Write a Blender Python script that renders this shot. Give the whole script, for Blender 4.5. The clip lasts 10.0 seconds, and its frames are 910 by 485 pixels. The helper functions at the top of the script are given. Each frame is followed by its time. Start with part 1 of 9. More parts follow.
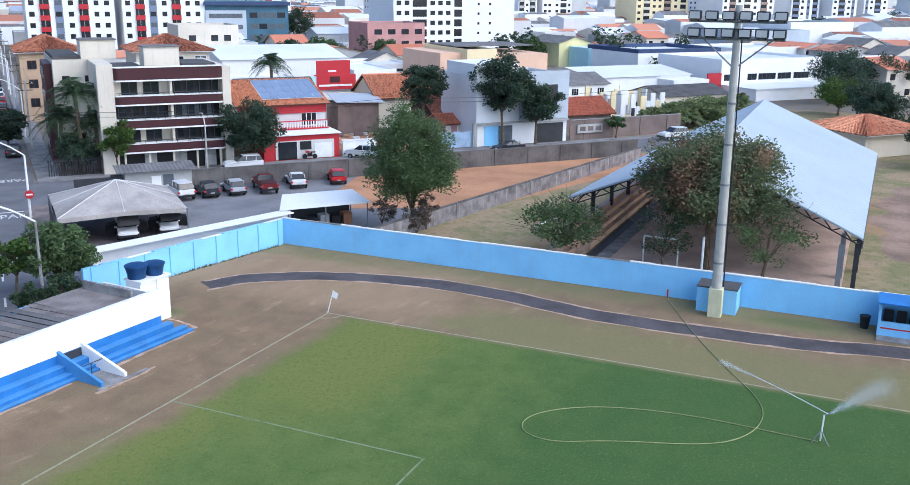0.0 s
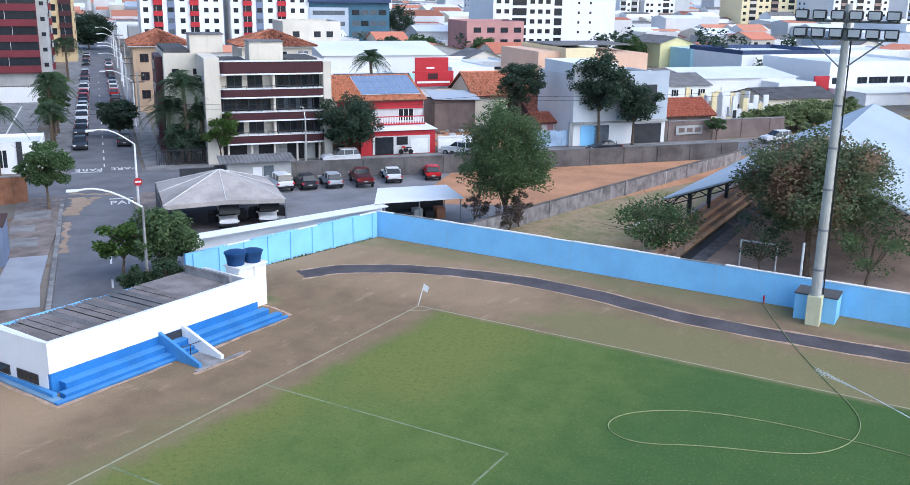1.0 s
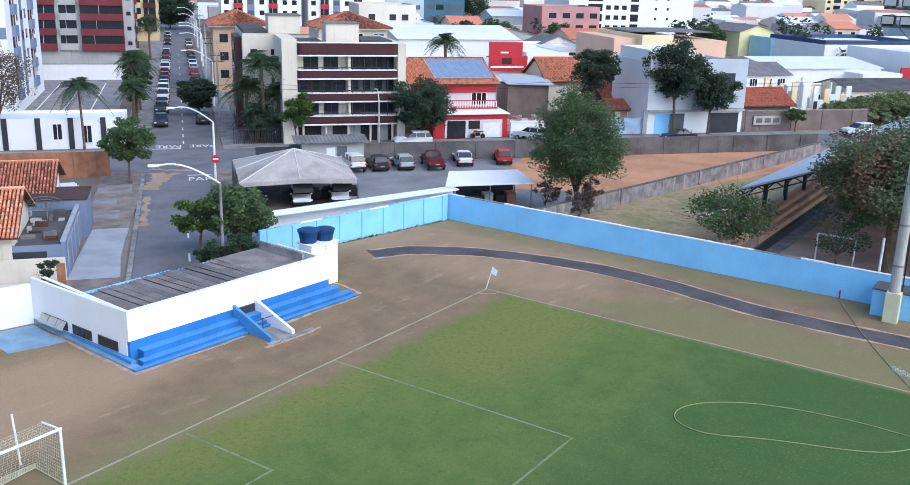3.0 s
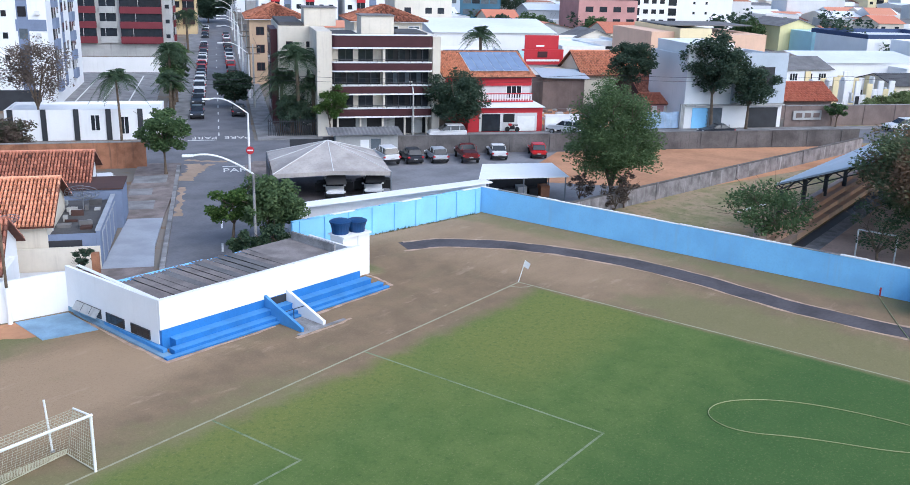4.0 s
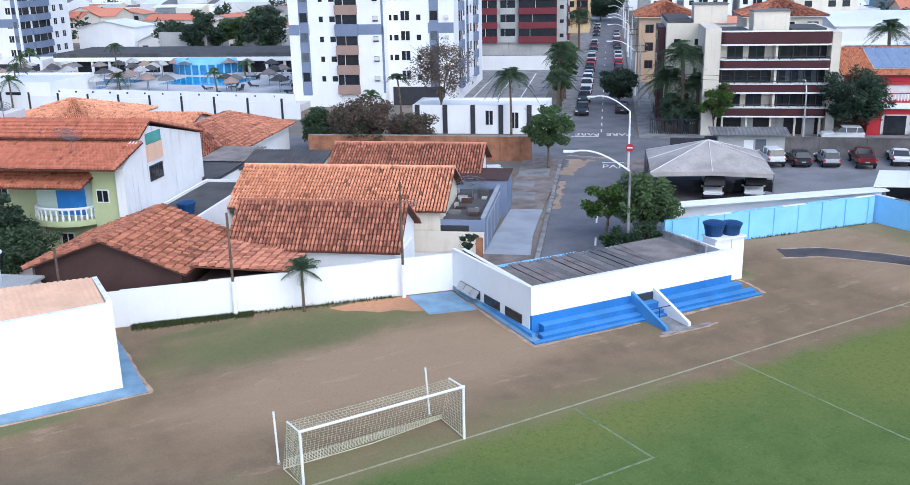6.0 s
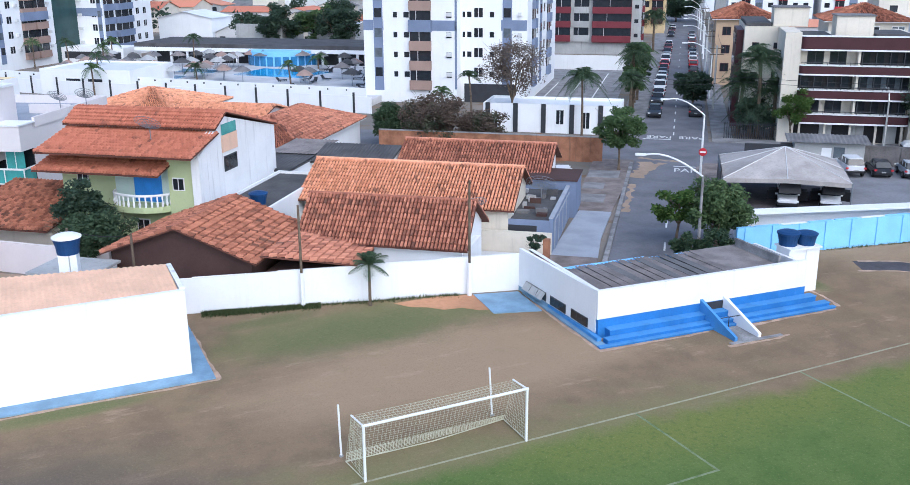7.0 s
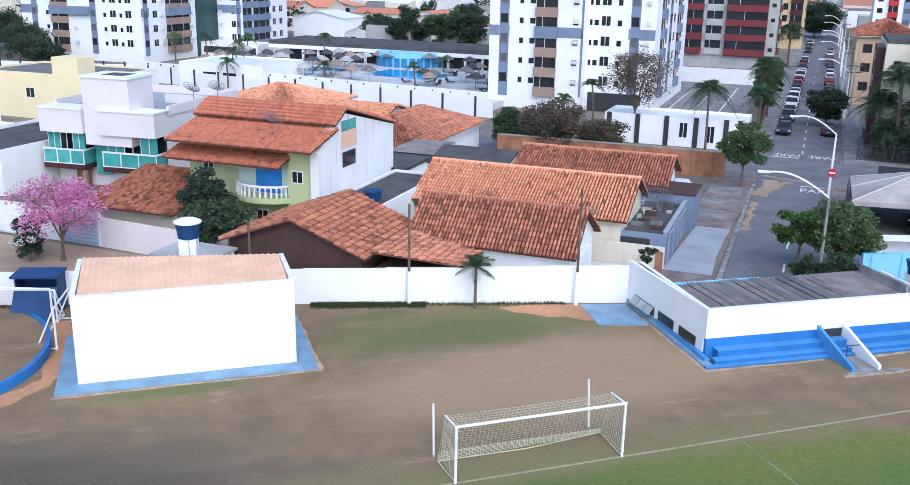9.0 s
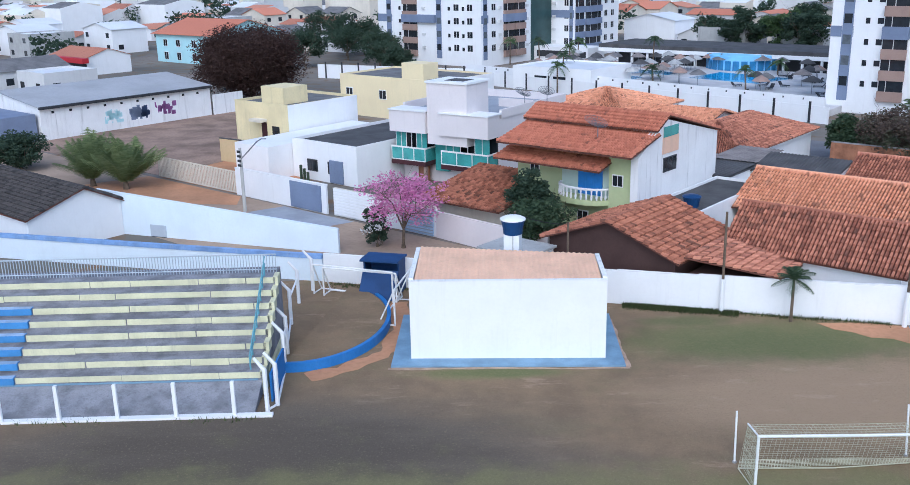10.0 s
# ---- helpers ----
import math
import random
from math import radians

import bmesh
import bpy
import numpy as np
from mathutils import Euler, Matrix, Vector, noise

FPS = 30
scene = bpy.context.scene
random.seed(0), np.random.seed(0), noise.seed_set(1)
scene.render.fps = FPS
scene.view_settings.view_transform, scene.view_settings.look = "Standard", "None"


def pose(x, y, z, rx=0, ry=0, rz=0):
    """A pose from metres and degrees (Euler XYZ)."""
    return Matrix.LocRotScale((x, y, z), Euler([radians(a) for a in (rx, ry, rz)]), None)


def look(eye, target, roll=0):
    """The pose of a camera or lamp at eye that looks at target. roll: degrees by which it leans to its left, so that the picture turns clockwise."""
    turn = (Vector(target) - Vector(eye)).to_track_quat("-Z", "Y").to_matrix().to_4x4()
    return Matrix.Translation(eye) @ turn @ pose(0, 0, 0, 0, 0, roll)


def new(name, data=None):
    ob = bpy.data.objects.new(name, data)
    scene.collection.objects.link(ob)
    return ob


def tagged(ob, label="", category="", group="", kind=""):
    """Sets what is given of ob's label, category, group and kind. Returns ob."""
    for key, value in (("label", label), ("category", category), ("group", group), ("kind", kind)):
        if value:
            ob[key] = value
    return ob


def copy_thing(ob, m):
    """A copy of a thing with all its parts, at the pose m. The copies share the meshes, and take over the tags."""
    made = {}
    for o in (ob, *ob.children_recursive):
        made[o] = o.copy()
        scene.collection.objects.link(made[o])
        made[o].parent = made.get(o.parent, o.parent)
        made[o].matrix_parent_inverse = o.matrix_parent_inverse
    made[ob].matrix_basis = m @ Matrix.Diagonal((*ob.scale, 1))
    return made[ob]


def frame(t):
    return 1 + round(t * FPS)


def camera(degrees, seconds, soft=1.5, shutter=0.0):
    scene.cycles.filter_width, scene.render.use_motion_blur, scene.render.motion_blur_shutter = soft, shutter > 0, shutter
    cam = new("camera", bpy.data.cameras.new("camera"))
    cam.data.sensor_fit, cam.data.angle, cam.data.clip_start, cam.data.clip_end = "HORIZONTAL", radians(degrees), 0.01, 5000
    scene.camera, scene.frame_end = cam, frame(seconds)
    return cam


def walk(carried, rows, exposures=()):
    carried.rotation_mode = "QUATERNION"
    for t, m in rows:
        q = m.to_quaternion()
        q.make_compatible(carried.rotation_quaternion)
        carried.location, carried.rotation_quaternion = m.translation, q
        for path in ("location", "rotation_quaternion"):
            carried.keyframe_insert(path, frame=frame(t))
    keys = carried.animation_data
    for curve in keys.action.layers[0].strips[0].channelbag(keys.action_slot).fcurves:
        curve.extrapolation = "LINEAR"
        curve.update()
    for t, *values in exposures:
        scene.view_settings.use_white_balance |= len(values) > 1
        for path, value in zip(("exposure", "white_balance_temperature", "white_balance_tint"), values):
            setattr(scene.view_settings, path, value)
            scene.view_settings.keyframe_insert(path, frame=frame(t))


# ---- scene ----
cam = camera(51.48, 10.0, soft=0.6)
# seconds, eye x y z, yaw to the left, pitch, roll
ROWS = [
    (0.0, -18.21, -30.59, 20.01, -65.86, -15.01, 0.63),
    (0.5, -18.30, -30.77, 19.91, -62.57, -14.99, 0.83),
    (1.0, -18.37, -30.74, 19.88, -60.05, -15.15, 0.96),
    (1.5, -18.41, -30.74, 19.82, -58.25, -15.34, 0.93),
    (2.0, -18.46, -30.76, 19.80, -57.17, -15.58, 1.08),
    (2.5, -18.60, -30.81, 19.81, -56.45, -15.83, 1.28),
    (2.7, -18.64, -30.80, 19.82, -56.17, -15.98, 1.43),
    (3.8, -18.43, -30.62, 19.56, -54.44, -16.44, 1.62),
    (4.0, -18.27, -30.66, 19.52, -53.65, -16.47, 1.52),
    (4.5, -17.90, -30.66, 19.46, -50.24, -16.60, 0.98),
    (5.0, -17.97, -30.87, 19.62, -44.81, -16.72, 0.45),
    (5.5, -18.10, -31.08, 19.67, -36.96, -16.75, -0.55),
    (6.0, -18.39, -31.30, 19.70, -30.10, -16.70, -1.26),
    (6.2, -18.52, -31.35, 19.67, -28.29, -16.64, -1.45),
    (7.3, -18.54, -31.04, 19.85, -25.72, -16.86, 0.01),
    (7.5, -18.51, -31.04, 19.81, -25.66, -16.77, 0.39),
    (8.0, -18.44, -31.06, 19.72, -25.52, -16.59, 1.29),
    (8.5, -18.27, -31.05, 19.67, -24.91, -16.53, 2.07),
    (9.0, -18.06, -31.11, 19.66, -18.71, -16.52, 1.09),
    (9.5, -18.02, -31.97, 19.94, -6.82, -16.46, -0.59),
    (10.0, -18.23, -33.25, 20.33, 1.28, -16.44, -1.25),
]
walk(cam, [(t, Matrix.Translation((x, y, z)) @ pose(0, 0, 0, 90 + pitch, 0, yaw) @ pose(0, 0, 0, 0, 0, roll)) for t, x, y, z, yaw, pitch, roll in ROWS],
     exposures=[(0.0, 0.57, 5360, 8), (4.0, 0.55, 5400, 8), (5.5, 0.5, 5360, 8), (7.3, 0.49, 5330, 8), (8.5, 0.49, 5330, 8), (9.0, 0.52, 5330, 8), (9.5, 0.4, 5280, 8), (10.0, 0.2, 5180, 8)])

# ---- light: a bright, thinly overcast day ----
world = bpy.data.worlds.new("overcast_sky")
scene.world = world
world.use_nodes = True
wt = world.node_tree
sky = wt.nodes.new("ShaderNodeTexSky")
sky.sky_type, sky.sun_disc = "NISHITA", False
sky.sun_elevation, sky.sun_rotation = radians(42), radians(185)
sky.air_density, sky.dust_density, sky.ozone_density = 1.0, 3.0, 1.0
wt.links.new(sky.outputs[0], wt.nodes["Background"].inputs[0])
wt.nodes["Background"].inputs[1].default_value = 0.15
sun = new("sun", bpy.data.lights.new("sun", "SUN"))
sun.data.energy, sun.data.angle, sun.data.color = 1.15, radians(110), (1.0, 0.95, 0.88)
sun.matrix_world = look((0, 0, 60), (5.8, 66, 0))


# ---- node helpers ----
class Nodes:
    """A small builder for one material's node tree."""

    def __init__(self, name):
        self.mat = bpy.data.materials.new(name)
        self.mat.use_nodes = True
        self.t = self.mat.node_tree
        self.bsdf = self.t.nodes["Principled BSDF"]

    def put(self, sock, v):
        if isinstance(v, bpy.types.NodeSocket):
            self.t.links.new(v, sock)
        elif isinstance(v, (tuple, list)):
            sock.default_value = (*v, 1)[:4] if sock.type == "RGBA" else v
        else:
            sock.default_value = v

    def pos(self):
        return self.t.nodes.new("ShaderNodeNewGeometry").outputs["Position"]

    def local(self):
        return self.t.nodes.new("ShaderNodeTexCoord").outputs["Object"]

    def island(self):
        return self.t.nodes.new("ShaderNodeNewGeometry").outputs["Random Per Island"]

    def rnd(self):
        return self.t.nodes.new("ShaderNodeObjectInfo").outputs["Random"]

    def math(self, op, a, b=0.0, c=0.0, clamp=False):
        n = self.t.nodes.new("ShaderNodeMath")
        n.operation, n.use_clamp = op, clamp
        for s, v in zip(n.inputs, (a, b, c)):
            self.put(s, v)
        return n.outputs[0]

    def scale(self, v, s):
        n = self.t.nodes.new("ShaderNodeVectorMath")
        n.operation = "MULTIPLY"
        self.put(n.inputs[0], v)
        self.put(n.inputs[1], s)
        return n.outputs[0]

    def xyz(self, v):
        n = self.t.nodes.new("ShaderNodeSeparateXYZ")
        self.put(n.inputs[0], v)
        return n.outputs

    def noise(self, v, scale, detail=3.0, rough=0.55):
        n = self.t.nodes.new("ShaderNodeTexNoise")
        self.put(n.inputs["Vector"], v)
        n.inputs["Scale"].default_value, n.inputs["Detail"].default_value, n.inputs["Roughness"].default_value = scale, detail, rough
        return n.outputs["Fac"]

    def step(self, f, lo, hi):
        n = self.t.nodes.new("ShaderNodeMapRange")
        n.interpolation_type = "SMOOTHSTEP"
        self.put(n.inputs[0], f)
        n.inputs[1].default_value, n.inputs[2].default_value = lo, hi
        return n.outputs[0]

    def mix(self, f, a, b):
        n = self.t.nodes.new("ShaderNodeMix")
        n.data_type = "RGBA"
        self.put(n.inputs[0], f)
        self.put(n.inputs[6], a)
        self.put(n.inputs[7], b)
        return n.outputs[2]

    def bump(self, h, strength, dist):
        n = self.t.nodes.new("ShaderNodeBump")
        n.inputs["Strength"].default_value, n.inputs["Distance"].default_value = strength, dist
        self.put(n.inputs["Height"], h)
        self.t.links.new(n.outputs[0], self.bsdf.inputs["Normal"])

    def done(self, color, rough=0.8, metal=0.0, spec=0.3):
        self.put(self.bsdf.inputs["Base Color"], color)
        self.put(self.bsdf.inputs["Roughness"], rough)
        self.bsdf.inputs["Metallic"].default_value = metal
        self.bsdf.inputs["Specular IOR Level"].default_value = spec
        return self.mat


def tint(c, f):
    return tuple(min(1.0, v * f) for v in c)


def plain(name, color, rough=0.7, var=0.12, scale=0.6, dirt=None, metal=0.0, spec=0.3, bump=0.15, streak=0.0):
    """A surface with broad blotches, fine grain and, where dirt is given, stains that run down it."""
    n = Nodes(name)
    p = n.pos()
    broad, fine = n.noise(p, scale, 4), n.noise(p, scale * 14, 3)
    c = n.mix(n.step(broad, 0.3, 0.75), tint(color, 1 + var), tint(color, 1 - var))
    c = n.mix(n.math("MULTIPLY", n.step(fine, 0.4, 0.8), 0.35), c, tint(color, 1 - 2 * var))
    if dirt:
        runs = n.noise(n.scale(p, (2.2, 2.2, 0.16)), 1.0, 5, 0.65)
        c = n.mix(n.math("MULTIPLY", n.step(runs, 0.52, 0.8), streak), c, dirt)
    n.bump(fine, bump, 0.02)
    return n.done(c, rough, metal, spec)


M = {}
M["white"] = plain("white_wall_paint", (0.82, 0.82, 0.82), 0.75, 0.03, 0.4, (0.46, 0.44, 0.41), streak=0.16)
M["white_far"] = plain("pale_render", (0.62, 0.615, 0.61), 0.8, 0.06, 0.2, (0.45, 0.44, 0.42), streak=0.3)
M["cream"] = plain("cream_render", (0.68, 0.62, 0.52), 0.8, 0.07, 0.3, (0.34, 0.30, 0.25), streak=0.3)
M["greywall"] = plain("grey_render", (0.42, 0.42, 0.41), 0.85, 0.12, 0.4, (0.16, 0.15, 0.14), streak=0.5)
M["blue"] = plain("blue_wall_paint", (0.29, 0.61, 0.97), 0.65, 0.08, 0.5, (0.33, 0.52, 0.74), streak=0.5)
M["deepblue"] = plain("deep_blue_paint", (0.04, 0.175, 0.47), 0.6, 0.15, 0.7, (0.15, 0.3, 0.6), streak=0.3)
M["bluefloor"] = plain("blue_floor_paint", (0.20, 0.315, 0.43), 0.6, 0.18, 0.8)
M["stepblue"] = plain("step_blue_paint", (0.085, 0.255, 0.54), 0.6, 0.12, 0.7, (0.2, 0.36, 0.62), streak=0.3)
M["navy"] = plain("navy_board_paint", (0.018, 0.055, 0.16), 0.6, 0.15, 0.8)
M["driveway"] = plain("pale_driveway_concrete", (0.33, 0.35, 0.39), 0.85, 0.12, 0.5)
M["dustpave"] = plain("dusty_broken_paving", (0.21, 0.175, 0.16), 0.95, 0.3, 0.8, bump=0.4)
M["tanearth"] = plain("tan_street_dust", (0.35, 0.26, 0.19), 0.95, 0.2, 0.2, bump=0.3)
M["zinc"] = plain("dull_zinc_roofing", (0.40, 0.40, 0.41), 0.7, 0.1, 0.2, (0.28, 0.28, 0.28), streak=0.5)
# old channel tiles; the shade between the caps is put into their colour
M["tilebed"] = plain("dirty_shaded_channel_tiles", (0.12, 0.05, 0.036), 0.95, 0.3, 1.2, bump=0.4)
M["brownroof"] = plain("brown_fibre_cement", (0.235, 0.207, 0.195), 0.9, 0.25, 0.9, bump=0.3)
M["lattice"] = plain("pale_lamp_housing", (0.5, 0.51, 0.52), 0.5, 0.1, 1.0)
M["yellow"] = plain("yellow_render", (0.60, 0.46, 0.26), 0.8, 0.08, 0.3, (0.35, 0.26, 0.12), streak=0.3)
M["sand"] = plain("sand_render", (0.50, 0.36, 0.24), 0.8, 0.08, 0.3, (0.32, 0.24, 0.17), streak=0.3)
M["paleyellow"] = plain("pale_yellow_paint", (0.66, 0.64, 0.43), 0.75, 0.12, 0.7, (0.30, 0.29, 0.25), streak=0.4)
M["treads"] = plain("grey_blue_weathered_concrete", (0.235, 0.235, 0.255), 0.9, 0.32, 0.9, (0.10, 0.10, 0.105), streak=0.7, bump=0.3)
# white wall with the sky's bluish shade put into its colour
M["bluewhite"] = plain("sky_shaded_whitewash", (0.72, 0.80, 0.86), 0.75, 0.04, 0.4, (0.5, 0.52, 0.55), streak=0.15)
M["copingblue"] = plain("chalky_blue_coping", (0.23, 0.36, 0.62), 0.75, 0.2, 0.8, (0.5, 0.56, 0.66), streak=0.45)
M["lemon"] = plain("lemon_yellow_render", (0.76, 0.65, 0.39), 0.8, 0.08, 0.4, (0.4, 0.35, 0.22), streak=0.35)
M["green"] = plain("lime_green_render", (0.50, 0.56, 0.31), 0.8, 0.06, 0.3)
M["red"] = plain("red_paint", (0.46, 0.03, 0.04), 0.55, 0.08, 0.4)
M["maroon"] = plain("maroon_tile_band", (0.06, 0.02, 0.024), 0.5, 0.12, 0.6)
M["concrete"] = plain("weathered_concrete", (0.265, 0.257, 0.255), 0.9, 0.34, 0.9, (0.11, 0.105, 0.1), streak=0.7, bump=0.3)
M["pole"] = plain("pole_concrete", (0.46, 0.45, 0.42), 0.85, 0.1, 1.5, (0.25, 0.24, 0.22), streak=0.4)
M["asphalt"] = plain("street_asphalt", (0.155, 0.155, 0.168), 0.9, 0.2, 0.35, bump=0.3)
M["paving"] = plain("paving_concrete", (0.23, 0.225, 0.225), 0.9, 0.28, 0.6)
M["peeling"] = plain("peeling_stained_wall", (0.24, 0.22, 0.22), 0.9, 0.4, 1.1, (0.62, 0.61, 0.60), streak=0.85, bump=0.3)
M["stainwall"] = plain("rain_stained_wall", (0.135, 0.125, 0.122), 0.9, 0.35, 0.5, (0.06, 0.055, 0.055), streak=0.6, bump=0.3)
M["lotgrey"] = plain("gravel_lot", (0.215, 0.212, 0.222), 0.95, 0.2, 0.25, bump=0.4)
M["reddirt"] = plain("red_earth", (0.46, 0.24, 0.13), 0.95, 0.2, 0.22, bump=0.4)
M["scrub"] = None
M["earthbrown"] = plain("brown_lot_earth", (0.29, 0.20, 0.15), 0.95, 0.35, 0.25, bump=0.5)
M["cinder"] = plain("dark_cinder", (0.092, 0.082, 0.086), 0.95, 0.32, 0.35, bump=0.4)
M["edgedust"] = plain("pale_edge_dust", (0.44, 0.31, 0.225), 0.95, 0.25, 1.5, bump=0.3)
M["brownwall"] = plain("dark_brown_render", (0.075, 0.042, 0.036), 0.8, 0.15, 0.5)
M["brick"] = plain("bare_brick", (0.32, 0.15, 0.085), 0.9, 0.3, 1.0, (0.10, 0.07, 0.055), streak=0.7, bump=0.4)
M["glass"] = plain("dark_window_glass", (0.022, 0.026, 0.032), 0.12, 0.2, 1.5, spec=0.6, bump=0.0)
M["greyglass"] = plain("grey_window_glass", (0.11, 0.13, 0.15), 0.12, 0.2, 1.5, spec=0.6, bump=0.0)
M["greenglass"] = plain("green_window_glass", (0.085, 0.34, 0.32), 0.12, 0.2, 1.0, spec=0.6, bump=0.0)
M["blueglass"] = plain("blue_glazing", (0.05, 0.22, 0.46), 0.2, 0.2, 1.0, spec=0.6, bump=0.0)
M["steel"] = plain("grey_steel", (0.24, 0.25, 0.27), 0.5, 0.1, 1.0, metal=0.5)
M["whitesteel"] = plain("white_painted_steel", (0.78, 0.78, 0.76), 0.45, 0.06, 2.0)
M["darksteel"] = plain("dark_steel", (0.04, 0.042, 0.048), 0.5, 0.15, 1.0)
M["aluroof"] = plain("pale_metal_roofing", (0.43, 0.48, 0.535), 0.45, 0.07, 0.12, (0.33, 0.39, 0.45), streak=0.4, bump=0.05)
M["whiteroof"] = plain("white_metal_roofing", (0.74, 0.75, 0.77), 0.5, 0.08, 0.1)
M["greyroof"] = plain("grey_fibre_cement", (0.17, 0.165, 0.165), 0.9, 0.25, 0.5, bump=0.3)
M["darkroof"] = plain("dark_fibre_cement", (0.085, 0.083, 0.085), 0.9, 0.25, 0.5, bump=0.3)
M["canvas"] = plain("dirty_tent_canvas", (0.39, 0.355, 0.33), 0.85, 0.22, 0.5, (0.24, 0.21, 0.19), streak=0.5)
M["bark"] = plain("bark", (0.14, 0.105, 0.075), 0.95, 0.3, 3.0, bump=0.6)
M["tankblue"] = plain("blue_plastic_tank", (0.014, 0.052, 0.15), 0.5, 0.12, 1.5)
M["black"] = plain("black_plastic", (0.02, 0.02, 0.022), 0.5, 0.1, 1.0)
M["rubber"] = plain("tyre_rubber", (0.02, 0.02, 0.02), 0.8, 0.1, 3.0)
M["water"] = plain("pool_water", (0.03, 0.30, 0.58), 0.08, 0.15, 0.3, spec=0.5, bump=0.0)
M["solar"] = plain("solar_glass", (0.22, 0.28, 0.40), 0.15, 0.1, 1.0, spec=0.6, bump=0.0)
M["spray"] = plain("water_drops", (0.9, 0.9, 0.9), 0.6, 0.02, 1.0, spec=0.1, bump=0.0)
M["netcord"] = plain("net_cord", (0.55, 0.53, 0.40), 0.8, 0.1, 2.0)
M["hose"] = plain("yellow_garden_hose", (0.31, 0.33, 0.15), 0.5, 0.1, 2.0)
M["roadpaint"] = plain("worn_road_paint", (0.66, 0.66, 0.64), 0.8, 0.15, 3.0)
M["railteal"] = plain("pale_teal_rail_paint", (0.16, 0.36, 0.42), 0.5, 0.15, 1.5)
M["paleblue"] = plain("faded_blue_coping", (0.34, 0.45, 0.60), 0.75, 0.2, 0.8, (0.6, 0.62, 0.65), streak=0.5)
M["teal"] = plain("teal_cladding", (0.06, 0.14, 0.21), 0.5, 0.12, 0.3)
M["pinkish"] = plain("faded_pink_render", (0.52, 0.28, 0.26), 0.85, 0.1, 0.3)
M["butter"] = plain("butter_yellow_render", (0.82, 0.70, 0.44), 0.8, 0.04, 0.3, (0.6, 0.5, 0.34), streak=0.25)
M["peach"] = plain("peach_render", (0.74, 0.50, 0.36), 0.8, 0.06, 0.3, (0.45, 0.32, 0.25), streak=0.3)
M["acid"] = plain("acid_yellow_render", (0.80, 0.74, 0.40), 0.8, 0.05, 0.3, (0.45, 0.42, 0.2), streak=0.3)
M["cyan"] = plain("pale_cyan_render", (0.46, 0.70, 0.74), 0.8, 0.05, 0.3, (0.4, 0.55, 0.58), streak=0.2)
M["blush"] = plain("warm_white_render", (0.72, 0.665, 0.66), 0.8, 0.04, 0.3, (0.5, 0.46, 0.45), streak=0.25)
M["roofnavy"] = plain("navy_roof_edge", (0.045, 0.07, 0.15), 0.6, 0.1, 0.4)
M["umber"] = plain("umber_yard_render", (0.20, 0.155, 0.14), 0.9, 0.2, 0.5, (0.1, 0.08, 0.075), streak=0.5)
M["oldwhite"] = plain("runoff_stained_white_paint", (0.80, 0.80, 0.80), 0.8, 0.05, 0.5, (0.2, 0.19, 0.18), streak=0.55)
M["courtred"] = plain("worn_red_court_floor", (0.55, 0.40, 0.32), 0.9, 0.2, 0.4)
M["palegrey"] = plain("pale_blue_grey_render", (0.47, 0.52, 0.58), 0.8, 0.07, 0.3, (0.35, 0.38, 0.42), streak=0.4)
M["plum"] = plain("plum_spray_paint", (0.25, 0.10, 0.26), 0.7, 0.2, 1.0)
M["terrace"] = plain("pale_pool_paving", (0.56, 0.55, 0.55), 0.85, 0.12, 0.4)
M["brightblue"] = plain("bright_blue_shutter_paint", (0.06, 0.24, 0.66), 0.4, 0.12, 1.0)
M["paleteal"] = plain("pale_teal_render", (0.55, 0.66, 0.60), 0.8, 0.06, 0.4)
M["darkteal"] = plain("dark_green_glazing", (0.03, 0.065, 0.065), 0.3, 0.2, 0.5)
M["tan"] = plain("tan_balcony_render", (0.33, 0.23, 0.19), 0.8, 0.1, 0.4)
M["slate"] = plain("slate_blue_render", (0.19, 0.23, 0.33), 0.8, 0.1, 0.4)
M["orange_sheet"] = plain("orange_fibre_sheet", (0.82, 0.52, 0.345), 0.85, 0.1, 0.5, (0.55, 0.36, 0.25), streak=0.4)


def tile_material(name, a, b, moss, worn=0.5):
    """Clay tiles: every tile its own shade, single blackened tiles, and lichen in patches."""
    n = Nodes(name)
    r, p = n.math("FRACT", n.math("ADD", n.island(), n.rnd())), n.pos()
    c = n.mix(r, a, b)
    spot = n.math("MULTIPLY", n.step(n.math("FRACT", n.math("MULTIPLY", r, 17.3)), 0.9 - 0.25 * worn, 0.97), 0.8)
    c = n.mix(n.math("MULTIPLY", spot, n.step(n.noise(p, 0.35, 3), 0.42, 0.62)), c, moss)
    dark = n.step(n.math("ADD", n.noise(p, 2.6, 6, 0.75), n.math("MULTIPLY", r, 0.2)), 0.62, 0.9)
    c = n.mix(n.math("MULTIPLY", dark, 0.4 + 0.5 * worn), c, moss)
    c = n.mix(n.math("MULTIPLY", n.step(n.noise(p, 14.0, 4, 0.7), 0.5, 0.75), 0.35), c, tint(b, 0.6))
    n.bump(n.noise(p, 9.0, 3), 0.3, 0.02)
    return n.done(c, 0.9)


